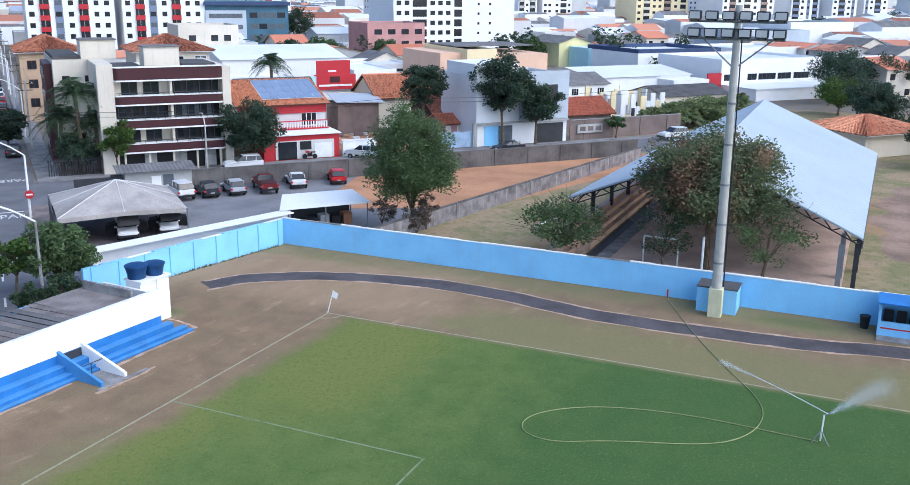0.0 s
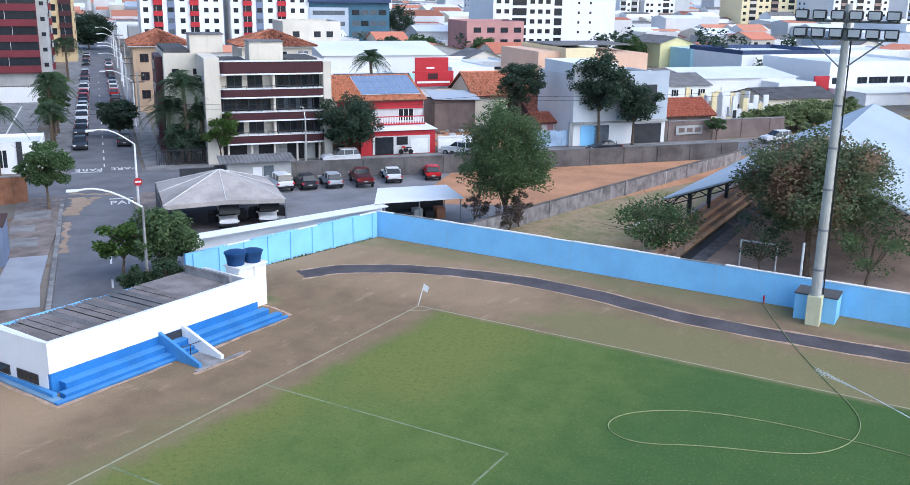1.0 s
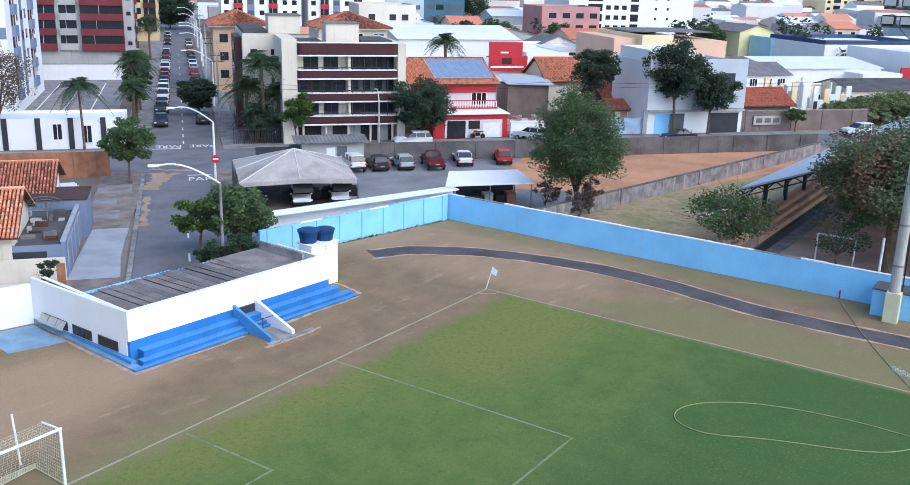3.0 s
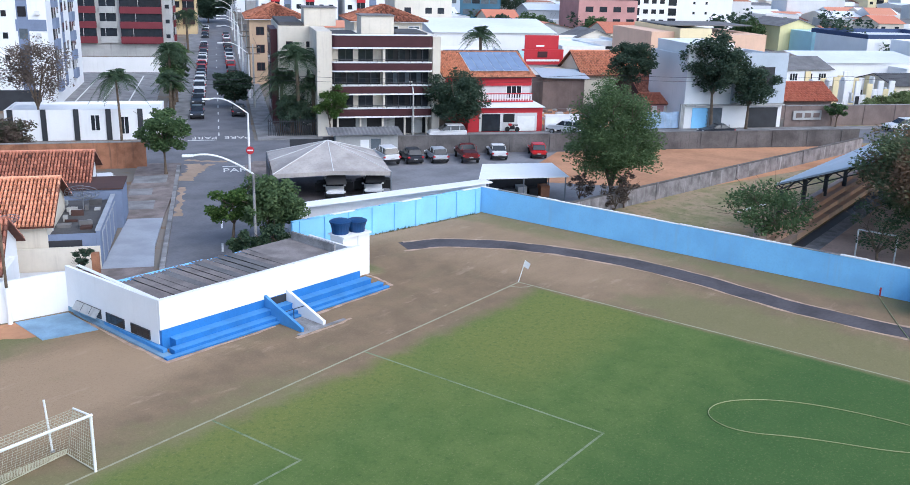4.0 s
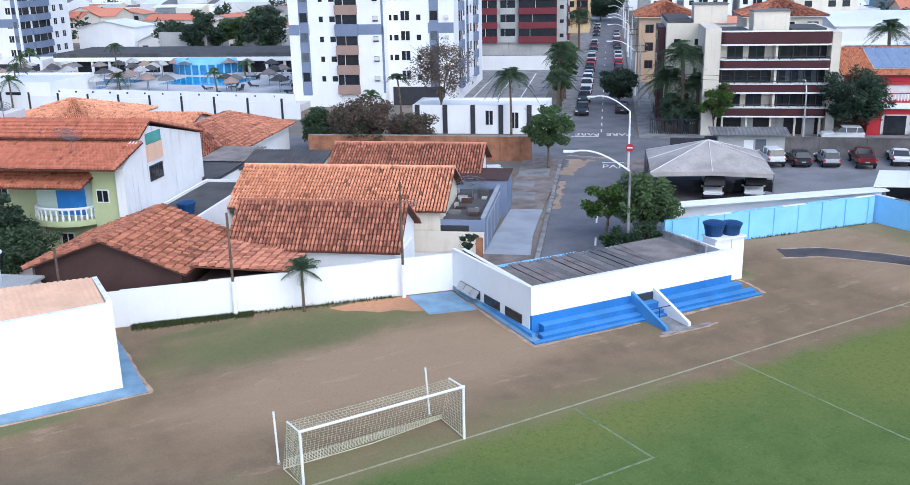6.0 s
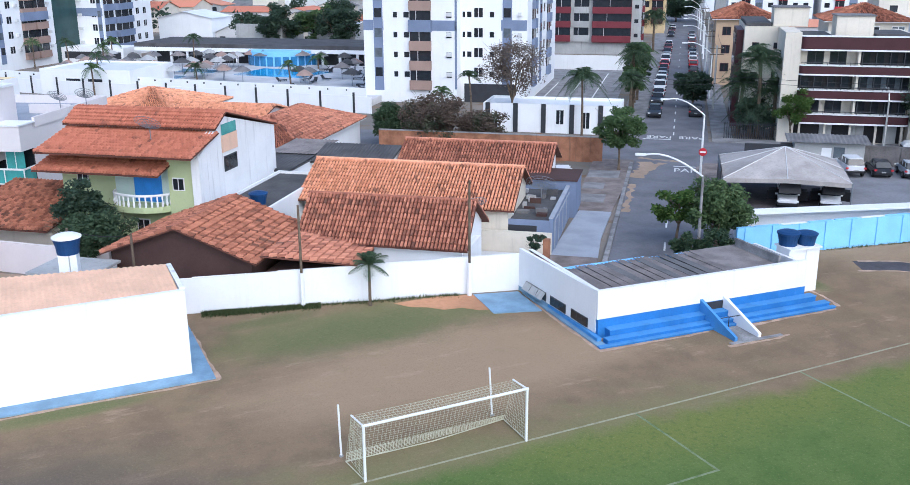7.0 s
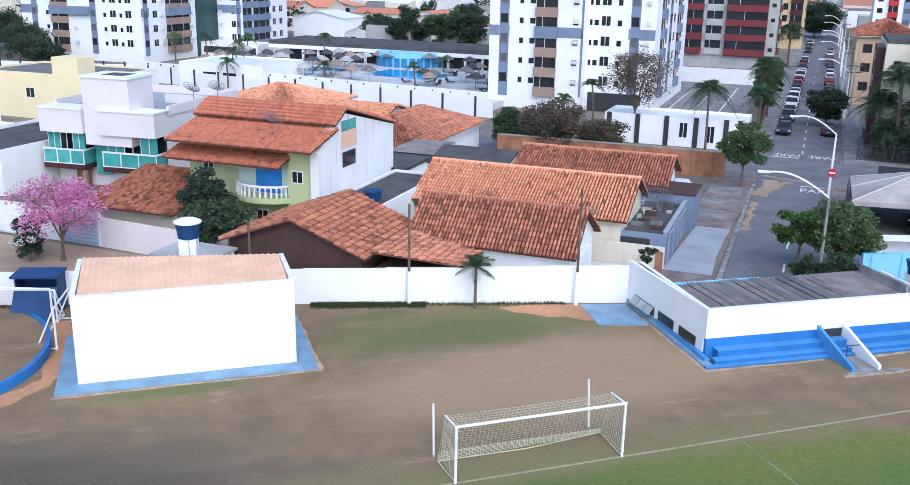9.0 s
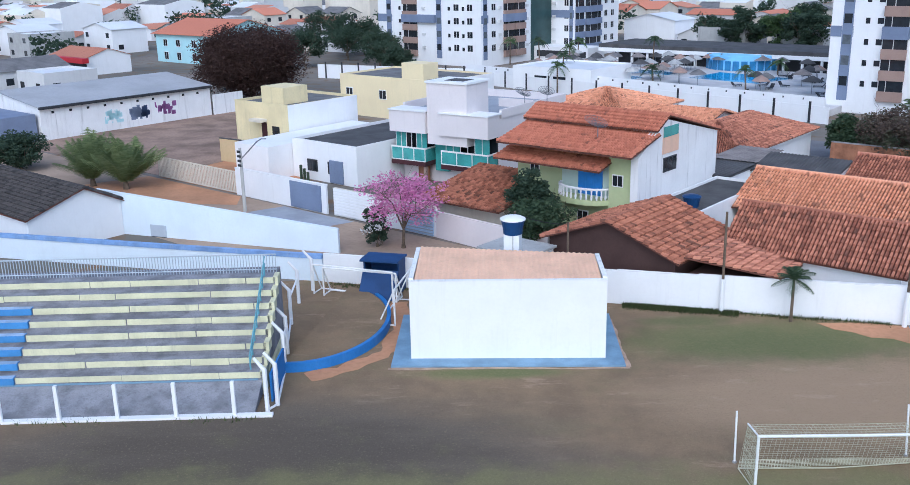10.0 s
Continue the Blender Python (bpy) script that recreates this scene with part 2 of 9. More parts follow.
M["tile"] = tile_material("clay_roof_tiles", (0.86, 0.44, 0.27), (0.70, 0.31, 0.17), (0.20, 0.09, 0.065), 0.6)
M["tile_old"] = tile_material("old_clay_roof_tiles", (0.62, 0.275, 0.175), (0.33, 0.125, 0.08), (0.10, 0.055, 0.045), 0.8)
M["tile_dark"] = tile_material("grey_weathered_roof_tiles", (0.10, 0.09, 0.085), (0.055, 0.05, 0.05), (0.03, 0.03, 0.03))
M["tile_brown"] = tile_material("brown_weathered_roof_tiles", (0.52, 0.215, 0.13), (0.27, 0.10, 0.06), (0.08, 0.045, 0.035), 0.8)
M["wine"] = plain("wine_red_render", (0.17, 0.034, 0.044), 0.7, 0.1, 0.4)
M["tile_new"] = tile_material("bright_clay_roof_tiles", (0.64, 0.25, 0.155), (0.50, 0.175, 0.105), (0.20, 0.085, 0.06), 0.1)


def leaf_material(name, a, b, c=None):
    n = Nodes(name)
    r = n.island()
    col = n.mix(r, a, b)
    if c:
        col = n.mix(n.step(n.noise(n.pos(), 0.3, 3), 0.48, 0.62), col, c)
    n.done(col, 0.75, 0, 0.12)
    thin, both = n.t.nodes.new("ShaderNodeBsdfTranslucent"), n.t.nodes.new("ShaderNodeMixShader")
    n.put(thin.inputs[0], col)
    both.inputs[0].default_value = 0.4
    n.t.links.new(n.bsdf.outputs[0], both.inputs[1])
    n.t.links.new(thin.outputs[0], both.inputs[2])
    n.t.links.new(both.outputs[0], n.t.nodes["Material Output"].inputs[0])
    return n.mat


M["leaf"] = leaf_material("green_leaves", (0.07, 0.12, 0.055), (0.14, 0.205, 0.085))
M["leaf_euca"] = leaf_material("loose_light_green_leaves", (0.085, 0.135, 0.06), (0.155, 0.215, 0.095))
M["leaf_light"] = leaf_material("light_green_leaves", (0.06, 0.115, 0.03), (0.12, 0.18, 0.05))
M["leaf_palm"] = leaf_material("yellow_green_palm_leaves", (0.15, 0.20, 0.085), (0.26, 0.30, 0.14))
M["grass"] = leaf_material("rough_grass_blades", (0.06, 0.085, 0.035), (0.11, 0.13, 0.055))
M["leaf_dark"] = leaf_material("dark_green_leaves", (0.046, 0.078, 0.054), (0.09, 0.125, 0.08))
M["leaf_grey"] = leaf_material("grey_green_leaves", (0.05, 0.085, 0.05), (0.10, 0.14, 0.075))
M["leaf_rust"] = leaf_material("rust_and_green_leaves", (0.11, 0.155, 0.08), (0.19, 0.225, 0.12), (0.31, 0.205, 0.135))
M["leaf_maroon"] = leaf_material("maroon_leaves", (0.065, 0.04, 0.034), (0.105, 0.065, 0.055))
M["leaf_dry"] = leaf_material("dry_twigs_and_leaves", (0.13, 0.10, 0.085), (0.20, 0.16, 0.13))
M["leaf_brown"] = leaf_material("brown_and_green_twigs", (0.11, 0.08, 0.065), (0.18, 0.135, 0.105), (0.09, 0.105, 0.065))
M["blossom"] = leaf_material("pink_blossom", (0.62, 0.20, 0.42), (0.74, 0.38, 0.56))
M["white_blossom"] = leaf_material("white_blossom", (0.75, 0.75, 0.72), (0.8, 0.8, 0.78))


def field_material():
    """Watered turf inside the lines, worn red-brown ground and thin grass outside them."""
    n = Nodes("turf_and_worn_ground")
    p = n.pos()
    x, y, _ = n.xyz(p)

    def oval(cx, cy, rx, ry):
        dx, dy = n.math("DIVIDE", n.math("SUBTRACT", x, cx), rx), n.math("DIVIDE", n.math("SUBTRACT", y, cy), ry)
        return n.math("SUBTRACT", 1.0, n.math("SQRT", n.math("ADD", n.math("MULTIPLY", dx, dx), n.math("MULTIPLY", dy, dy))))

    def rough(f, amount, scale, stretch=1.0, detail=5):
        return n.math("ADD", f, n.math("MULTIPLY", n.math("SUBTRACT", n.noise(n.scale(p, (stretch, 1.0, 1.0)), scale, detail, 0.62), 0.5), amount))

    wide, mid, fine, blade = n.noise(p, 0.09, 4), n.noise(p, 0.6, 4), n.noise(p, 3.4, 5, 0.65), n.noise(p, 24.0, 2)
    # bare ground: reddish, paler behind the goal and beyond the corner, darker and greyer by the store
    soil = n.mix(n.step(mid, 0.3, 0.7), (0.267, 0.187, 0.114), (0.211, 0.148, 0.093))
    soil = n.mix(n.math("MULTIPLY", n.step(n.noise(n.scale(p, (0.5, 1.0, 1.0)), 0.3, 5, 0.65), 0.5, 0.7), 0.5), soil, (0.211, 0.171, 0.097))
    pale = n.math("MAXIMUM", n.math("MULTIPLY", oval(1.0, 8.6, 14.0, 6.5), 1.4), n.math("MULTIPLY", n.step(x, 29.0, 33.0), n.math("MULTIPLY", n.step(y, -13.0, -2.0), 0.5)))
    soil = n.mix(n.math("MULTIPLY", n.step(rough(pale, 0.8, 0.4, 0.4), 0.0, 0.75), 0.75), soil, (0.40, 0.280, 0.175))
    soil = n.mix(n.math("MULTIPLY", n.step(n.noise(n.scale(p, (0.35, 1.0, 1.0)), 0.8, 5, 0.7), 0.56, 0.7), 0.3), soil, (0.552, 0.403, 0.286))
    dark_soil = rough(n.math("MULTIPLY", oval(-28.0, 2.0, 18.0, 9.0), 1.5), 0.9, 0.3, 0.3)
    soil = n.mix(n.math("MULTIPLY", n.step(dark_soil, -0.1, 0.7), 0.92), soil, (0.143, 0.117, 0.090))
    soil = n.mix(n.math("MULTIPLY", n.step(rough(dark_soil, 1.2, 0.5, 0.25), 0.5, 1.1), 0.6), soil, (0.087, 0.071, 0.057))
    # thin dry grass: behind the goal, along both lines, against the far wall and the store's slab
    dry = n.mix(fine, (0.180, 0.175, 0.075), (0.245, 0.215, 0.105))
    side = n.math("MULTIPLY", n.math("SUBTRACT", 1.0, n.math("MULTIPLY", n.math("ABSOLUTE", n.math("SUBTRACT", x, 32.6)), 0.2)), n.step(y, -4.0, -12.0))
    near = n.math("MULTIPLY", n.math("SUBTRACT", 1.0, n.math("MULTIPLY", n.math("ABSOLUTE", y), 0.3)), n.step(x, 20.0, 4.0))
    thin = n.math("MAXIMUM", n.math("MULTIPLY", oval(-1.5, 15.6, 12.0, 3.6), 1.5), n.math("MULTIPLY", side, 1.25))
    thin = n.math("MAXIMUM", thin, n.math("MULTIPLY", near, 0.8))
    thin = n.math("MAXIMUM", thin, n.math("MULTIPLY", n.step(x, 39.0, 41.5), 0.55))
    thin = n.math("MAXIMUM", thin, n.math("MULTIPLY", oval(41.4, -27.3, 2.0, 4.2), 2.0))
    thin = n.math("MAXIMUM", thin, n.math("MULTIPLY", oval(-18.0, 11.6, 6.0, 1.1), 1.2))
    thin = n.math("MAXIMUM", thin, n.math("MULTIPLY", oval(26.2, 9.5, 1.2, 2.4), 1.6))
    c = n.mix(n.math("MULTIPLY", n.step(rough(thin, 1.5, 0.35), 0.05, 0.85), 0.85), soil, dry)
    strong = n.math("MAXIMUM", n.math("MAXIMUM", oval(-17.0, 11.7, 5.0, 0.8), oval(26.2, 9.8, 0.9, 1.8)), n.math("MAXIMUM", oval(41.6, -27.3, 1.4, 3.4), n.math("MAXIMUM", oval(-6.0, 18.6, 4.0, 1.2), n.math("MULTIPLY", oval(-1.5, 15.2, 12.0, 4.4), 0.8))))
    c = n.mix(n.math("MULTIPLY", n.step(rough(strong, 0.8, 0.5), 0.0, 0.7), 0.75), c, n.mix(fine, (0.115, 0.140, 0.055), (0.165, 0.165, 0.075)))
    # the watered turf: yellowish by the corner and the goal line, deep green under the sprinkler
    ex, ey = n.math("SUBTRACT", 30.35, x), n.math("MULTIPLY", n.math("ADD", y, 0.1), -1.0)
    corner = n.math("MULTIPLY", n.math("SUBTRACT", 1.0, n.math("MULTIPLY", n.math("ADD", ex, ey), 0.125)), -1.3)
    edge = n.math("MINIMUM", n.math("MULTIPLY", ex, 1.1), n.math("MULTIPLY", n.math("SUBTRACT", ey, n.math("MULTIPLY", n.step(x, 2.0, 18.0), 1.0)), 0.45))
    lush = n.math("ADD", n.math("MINIMUM", n.math("MINIMUM", edge, 1.2), n.math("ADD", corner, 1.3)), n.math("MULTIPLY", n.math("SUBTRACT", wide, 0.5), 0.5))
    lush = rough(lush, 0.9, 0.55)
    turf = n.mix(n.step(mid, 0.3, 0.7), (0.098, 0.152, 0.039), (0.130, 0.180, 0.050))
    warm = rough(n.math("MAXIMUM", oval(25.0, -5.0, 15.0, 6.5), n.math("MULTIPLY", oval(10.0, -1.0, 16.0, 5.0), 0.9)), 0.7, 0.2)
    turf = n.mix(n.math("MULTIPLY", n.step(warm, 0.0, 0.7), 0.8), turf, n.mix(fine, (0.205, 0.212, 0.054), (0.165, 0.190, 0.052)))
    deep = rough(n.math("MULTIPLY", n.math("ADD", y, 11.0), -0.11), 0.9, 0.16)
    turf = n.mix(n.math("MULTIPLY", n.step(deep, 0.0, 1.0), 0.85), turf, n.mix(mid, (0.050, 0.108, 0.030), (0.070, 0.130, 0.038)))
    turf = n.mix(n.math("MULTIPLY", n.step(fine, 0.5, 0.7), 0.4), turf, (0.055, 0.100, 0.028))
    flecks = n.step(n.noise(n.scale(p, (1.6, 1.0, 1.0)), 2.1, 6, 0.75), 0.6, 0.7)
    turf = n.mix(n.math("MULTIPLY", flecks, 0.45), turf, (0.05, 0.085, 0.03))
    c = n.mix(n.step(lush, -0.15, 0.65), c, turf)
    grit = n.noise(p, 8.0, 6, 0.8)
    c = n.mix(n.math("MULTIPLY", n.step(grit, 0.53, 0.67), 0.2), c, (0.045, 0.045, 0.022))
    c = n.mix(n.math("MULTIPLY", n.step(grit, 0.46, 0.34), 0.22), c, (0.42, 0.36, 0.20))
    c = n.mix(n.math("MULTIPLY", n.step(blade, 0.45, 0.75), 0.18), c, (0.05, 0.05, 0.025))
    n.bump(n.math("ADD", n.math("MULTIPLY", fine, 0.6), n.math("MULTIPLY", blade, 0.5)), 0.5, 0.05)
    return n.done(c, 0.95, 0, 0.12)


M["field"] = field_material()


def scrub_material():
    """Dry trampled ground with olive grass in ragged patches and bare red earth between."""
    n = Nodes("dry_scrub_ground")
    p = n.pos()
    c = n.mix(n.step(n.noise(p, 0.25, 5, 0.65), 0.38, 0.62), (0.37, 0.275, 0.18), (0.23, 0.215, 0.105))
    c = n.mix(n.math("MULTIPLY", n.step(n.noise(p, 1.6, 5, 0.7), 0.5, 0.68), 0.7), c, (0.15, 0.16, 0.075))
    c = n.mix(n.math("MULTIPLY", n.step(n.noise(p, 0.12, 3), 0.55, 0.7), 0.6), c, (0.42, 0.25, 0.15))
    n.bump(n.noise(p, 4.0, 4), 0.6, 0.08)
    return n.done(c, 0.95, 0, 0.1)


M["scrub"] = scrub_material()


def worn_line(name, lime, under):
    """Lime marks rubbed thin, with turf showing through."""
    n = Nodes(name)
    p = n.pos()
    gone = n.step(n.math("ADD", n.math("MULTIPLY", n.noise(p, 3.2, 5), 0.6), n.math("MULTIPLY", n.noise(p, 0.5, 2), 0.5)), 0.5, 0.75)
    return n.done(n.mix(gone, lime, under), 0.95, 0, 0.1)


M["lime"] = worn_line("worn_lime_line", (0.35, 0.335, 0.225), (0.25, 0.225, 0.145))
M["lime_faint"] = worn_line("faded_lime_line", (0.23, 0.265, 0.155), (0.12, 0.165, 0.07))


def city_ground():
    n = Nodes("town_ground")
    p = n.pos()
    c = n.mix(n.step(n.noise(p, 0.05, 5), 0.35, 0.65), (0.24, 0.21, 0.18), (0.16, 0.15, 0.13))
    c = n.mix(n.step(n.noise(p, 0.4, 4), 0.5, 0.7), c, (0.20, 0.13, 0.08))
    return n.done(c, 0.95, 0, 0.1)


M["town"] = city_ground()

# ---- mesh helpers ----
CITY = pose(26.1, 23.8, 0, 0, 0, -39.43)  # the street grid: x across the street, y along it


def thing(name, label, category, m=None, group="", kind=""):
    ob = tagged(new(name), label, category, group, kind)
    ob.matrix_basis = m or Matrix()
    return ob


def link(name, me, mat, parent=None, label=""):
    ob = new(name, me)
    if mat is not None and not me.materials:
        me.materials.append(mat)
    ob.parent = parent
    if label:
        ob["label"] = label
    return ob


def part(name, bm, mat, parent=None, label="", smooth=False):
    me = bpy.data.meshes.new(name)
    bm.to_mesh(me)
    bm.free()
    if smooth:
        for f in me.polygons:
            f.use_smooth = True
    return link(name, me, mat, parent, label)


def add_box(bm, x0, x1, y0, y1, z0, z1):
    v = [bm.verts.new((x, y, z)) for x in (x0, x1) for y in (y0, y1) for z in (z0, z1)]
    for f in ((0, 1, 3, 2), (4, 6, 7, 5), (0, 4, 5, 1), (2, 3, 7, 6), (0, 2, 6, 4), (1, 5, 7, 3)):
        bm.faces.new([v[i] for i in f])
    return v


def box(name, dims, mat, parent=None, label="", bevel=0.0):
    bm = bmesh.new()
    add_box(bm, *dims)
    if bevel:
        bmesh.ops.bevel(bm, geom=bm.edges[:], offset=bevel, segments=2, affect="EDGES")
    return part(name, bm, mat, parent, label)


def add_rod(bm, a, b, r0, r1=None, sides=8):
    a, b = Vector(a), Vector(b)
    r1 = r0 if r1 is None else r1
    q = (b - a).to_track_quat("Z", "Y")
    rings = []
    for c, r in ((a, r0), (b, r1)):
        rings.append([bm.verts.new(c + q @ Vector((r * math.cos(6.2832 * k / sides), r * math.sin(6.2832 * k / sides), 0))) for k in range(sides)])
    for k in range(sides):
        bm.faces.new((rings[0][k], rings[0][(k + 1) % sides], rings[1][(k + 1) % sides], rings[1][k]))
    bm.faces.new(rings[0][::-1])
    bm.faces.new(rings[1])


def rod(name, a, b, r0, mat, parent=None, r1=None, sides=8, label=""):
    bm = bmesh.new()
    add_rod(bm, a, b, r0, r1, sides)
    return part(name, bm, mat, parent, label)


def rods(name, pairs, r, mat, parent=None, label="", sides=6):
    bm = bmesh.new()
    for a, b in pairs:
        add_rod(bm, a, b, r, r, sides)
    return part(name, bm, mat, parent, label)


def prism(name, pts, z0, z1, mat, parent=None, label=""):
    """An upright block on a polygon of (x, y) corners, counter-clockwise."""
    bm = bmesh.new()
    lo, hi = [bm.verts.new((x, y, z0)) for x, y in pts], [bm.verts.new((x, y, z1)) for x, y in pts]
    bm.faces.new(lo[::-1])
    bm.faces.new(hi)
    for k in range(len(pts)):
        j = (k + 1) % len(pts)
        bm.faces.new((lo[k], lo[j], hi[j], hi[k]))
    return part(name, bm, mat, parent, label)


def tube(name, pts, r, mat, parent=None, label="", sides=6):
    """One bent round bar through the given points."""
    bm = bmesh.new()
    P = [Vector(p) for p in pts]
    rings = []
    for i, c in enumerate(P):
        q = (P[min(i + 1, len(P) - 1)] - P[max(i - 1, 0)]).to_track_quat("Z", "Y")
        rings.append([bm.verts.new(c + q @ Vector((r * math.cos(6.2832 * k / sides), r * math.sin(6.2832 * k / sides), 0))) for k in range(sides)])
    for lo, hi in zip(rings, rings[1:]):
        for k in range(sides):
            bm.faces.new((lo[k], lo[(k + 1) % sides], hi[(k + 1) % sides], hi[k]))
    bm.faces.new(rings[0][::-1])
    bm.faces.new(rings[-1])
    return part(name, bm, mat, parent, label)


def solid(name, pts, faces, mat, parent=None, label=""):
    me = bpy.data.meshes.new(name)
    me.from_pydata(pts, [], faces)
    return link(name, me, mat, parent, label)


def lathe(name, profile, mat, parent=None, sides=20, label="", at=(0, 0, 0)):
    """A turned form from (radius, height) pairs."""
    bm = bmesh.new()
    rings = [[bm.verts.new((at[0] + r * math.cos(6.2832 * k / sides), at[1] + r * math.sin(6.2832 * k / sides), at[2] + z)) for k in range(sides)] for r, z in profile]
    for lo, hi in zip(rings, rings[1:]):
        for k in range(sides):
            bm.faces.new((lo[k], lo[(k + 1) % sides], hi[(k + 1) % sides], hi[k]))
    bm.faces.new(rings[0][::-1])
    bm.faces.new(rings[-1])
    return part(name, bm, mat, parent, label, smooth=False)


def wall_between(name, a, b, h, thick, mat, label, z0=0.0):
    """A free-standing wall from a to b: an Empty at a, x along the wall."""
    a, b = Vector((*a, 0)), Vector((*b, 0))
    ang = math.degrees(math.atan2(b.y - a.y, b.x - a.x))
    ob = thing(name, label, "wall", pose(a.x, a.y, z0, 0, 0, ang), kind="structure")
    return ob, (b - a).length


def tiles_on(name, corners, mat, parent, w=0.24, course=0.42, lift=0.05, single=0):
    """Rows of half-round clay tiles on a slope given by its eave ends and ridge ends (eave a, eave b, ridge b, ridge a), each tile an island."""
    a, b, c, d = (Vector(v) for v in corners)
    up = (d - a + c - b) / 2
    nrm = (b - a).cross(up).normalized()
    rows = max(1, round(up.length / course))
    pts, faces, proto = [], [], None
    rng = random.Random(len(name) + int(1000 * (a.x + a.y)) % 977)
    for i in range(rows):
        f0, f1 = i / rows, min(1.0, (i + 0.96) / rows)
        l0, r0, l1, r1 = a.lerp(d, f0), b.lerp(c, f0), a.lerp(d, f1), b.lerp(c, f1)
        count = max(1, round((r0 - l0).length / w))
        for k in range(count):
            s0, s1 = k / count, (k + 1) / count
            q = []
            j = rng.uniform(-0.02, 0.02)
            for le, re, h in ((l0, r0, lift + 0.065 + j), (l1, r1, lift - 0.02 + j)):
                for f, z in ((0.17, -0.06), (0.27, 0.075), (0.5, 0.14), (0.73, 0.075), (0.83, -0.06)):
                    q.append(le.lerp(re, s0 + (s1 - s0) * f) + nrm * (h + z))
            if single > 0:
                single -= 1
                o = l0.lerp(r0, s0)
                if proto is None:
                    proto = bpy.data.meshes.new("roof_tile")
                    proto.from_pydata([tuple(v - o - nrm * j) for v in q], [], [(e, e + 1, e + 6, e + 5) for e in range(4)] + [(4, 3, 2, 1, 0)])
                tl = link("roof_tile", proto, mat, parent)
                tl.location = o + nrm * j
                continue
            n = len(pts)
            pts += [tuple(v) for v in q]
            faces += [(n + e, n + e + 1, n + e + 6, n + e + 5) for e in range(4)] + [(n + 4, n + 3, n + 2, n + 1, n)]
    return solid(name, pts, faces, mat, parent)


def sheets_on(name, corners, mat, parent, pitch=0.5, depth=0.06, lift=0.03):
    """Corrugated sheeting on a slope (eave a, eave b, ridge b, ridge a)."""
    a, b, c, d = (Vector(v) for v in corners)
    nrm = (b - a).cross(d - a).normalized()
    count = max(2, round((b - a).length / pitch) * 4)
    pts, faces = [], []
    for k in range(count + 1):
        f = k / count
        h = lift + depth * 0.5 * (1 + math.sin(k * math.pi / 2))
        pts += [tuple(a.lerp(b, f) + nrm * h), tuple(d.lerp(c, f) + nrm * h)]
        if k:
            n = 2 * k
            faces.append((n - 2, n, n + 1, n - 1))
    return solid(name, pts, faces, mat, parent)

# ---- ground ----
ground = tagged(box("ground", (-2500, 2500, -2500, 2500, -0.6, 0.0), M["town"]), "dusty town ground reaching the horizon", "ground", kind="structure")
field = tagged(prism("field", [(-75, -110), (43.3, -110), (43.3, 12.1), (25.2, 16.0), (9.2, 16.6), (-29, 27), (-75, 27)], -0.3, 0.02, M["field"]),
               "football pitch with patchy watered turf and bare brown edges", "field", kind="structure")
track_pts = [(31.6, 10.6), (34.4, 8.8), (37.1, 4.5), (38.7, -1.3), (38.8, -8.0), (37.6, -14.5), (37.5, -21.8), (38.0, -28.5), (39.0, -34.0), (39.5, -45.0), (39.5, -90.0)]


def ribbon(name, pts, width, z, mat, parent=None, ragged=0.0, sub=6):
    """A flat strip along a smooth line, 12 mm thick."""
    rng = random.Random(5)
    line = []
    P = [Vector((*p, 0)) for p in pts]
    for i in range(len(P) - 1):
        p0, p1, p2, p3 = P[max(i - 1, 0)], P[i], P[i + 1], P[min(i + 2, len(P) - 1)]
        for k in range(sub):
            t = k / sub
            line.append(0.5 * (2 * p1 + (p2 - p0) * t + (2 * p0 - 5 * p1 + 4 * p2 - p3) * t * t + (3 * p1 - p0 - 3 * p2 + p3) * t ** 3))
    line.append(P[-1])
    bm = bmesh.new()
    last = None
    for i, c in enumerate(line):
        d = (line[min(i + 1, len(line) - 1)] - line[max(i - 1, 0)]).normalized()
        s = Vector((-d.y, d.x, 0))
        w0, w1 = (width / 2 + rng.uniform(-ragged, ragged) for _ in range(2))
        v = [bm.verts.new(c + s * w0 + Vector((0, 0, z))), bm.verts.new(c - s * w1 + Vector((0, 0, z)))]
        if last:
            bm.faces.new((last[0], last[1], v[1], v[0]))
        last = v
    return part(name, bm, mat, parent)


tagged(ribbon("running_track", track_pts, 2.0, 0.026, M["cinder"], ragged=0.1), "dark cinder running path curving round the corner", "path", kind="structure")


for off_ in (-1.06, 1.06):
    rim = [(x_ + off_ * (1 if y_ < 3 else 0.75), y_ + (off_ * 0.7 if y_ > 3 else 0)) for x_, y_ in track_pts]
    tagged(ribbon("path_edge", rim, 0.2, 0.03, M["edgedust"], ragged=0.09), "crumbled pale edge of the cinder path", "earth", "path edges", "structure")


def marking(name, a, b, width=0.11, lime="lime_faint"):
    a, b = Vector(a), Vector(b)
    ob, length = thing(name, "worn white lime line on the turf", "pitch line", pose(a.x, a.y, 0, 0, 0, math.degrees(math.atan2(b.y - a.y, b.x - a.x))), "pitch lines", "structure"), (b - a).length
    box("lime_strip", (0, length, -width / 2, width / 2, 0.012, 0.0265), M[lime], ob)


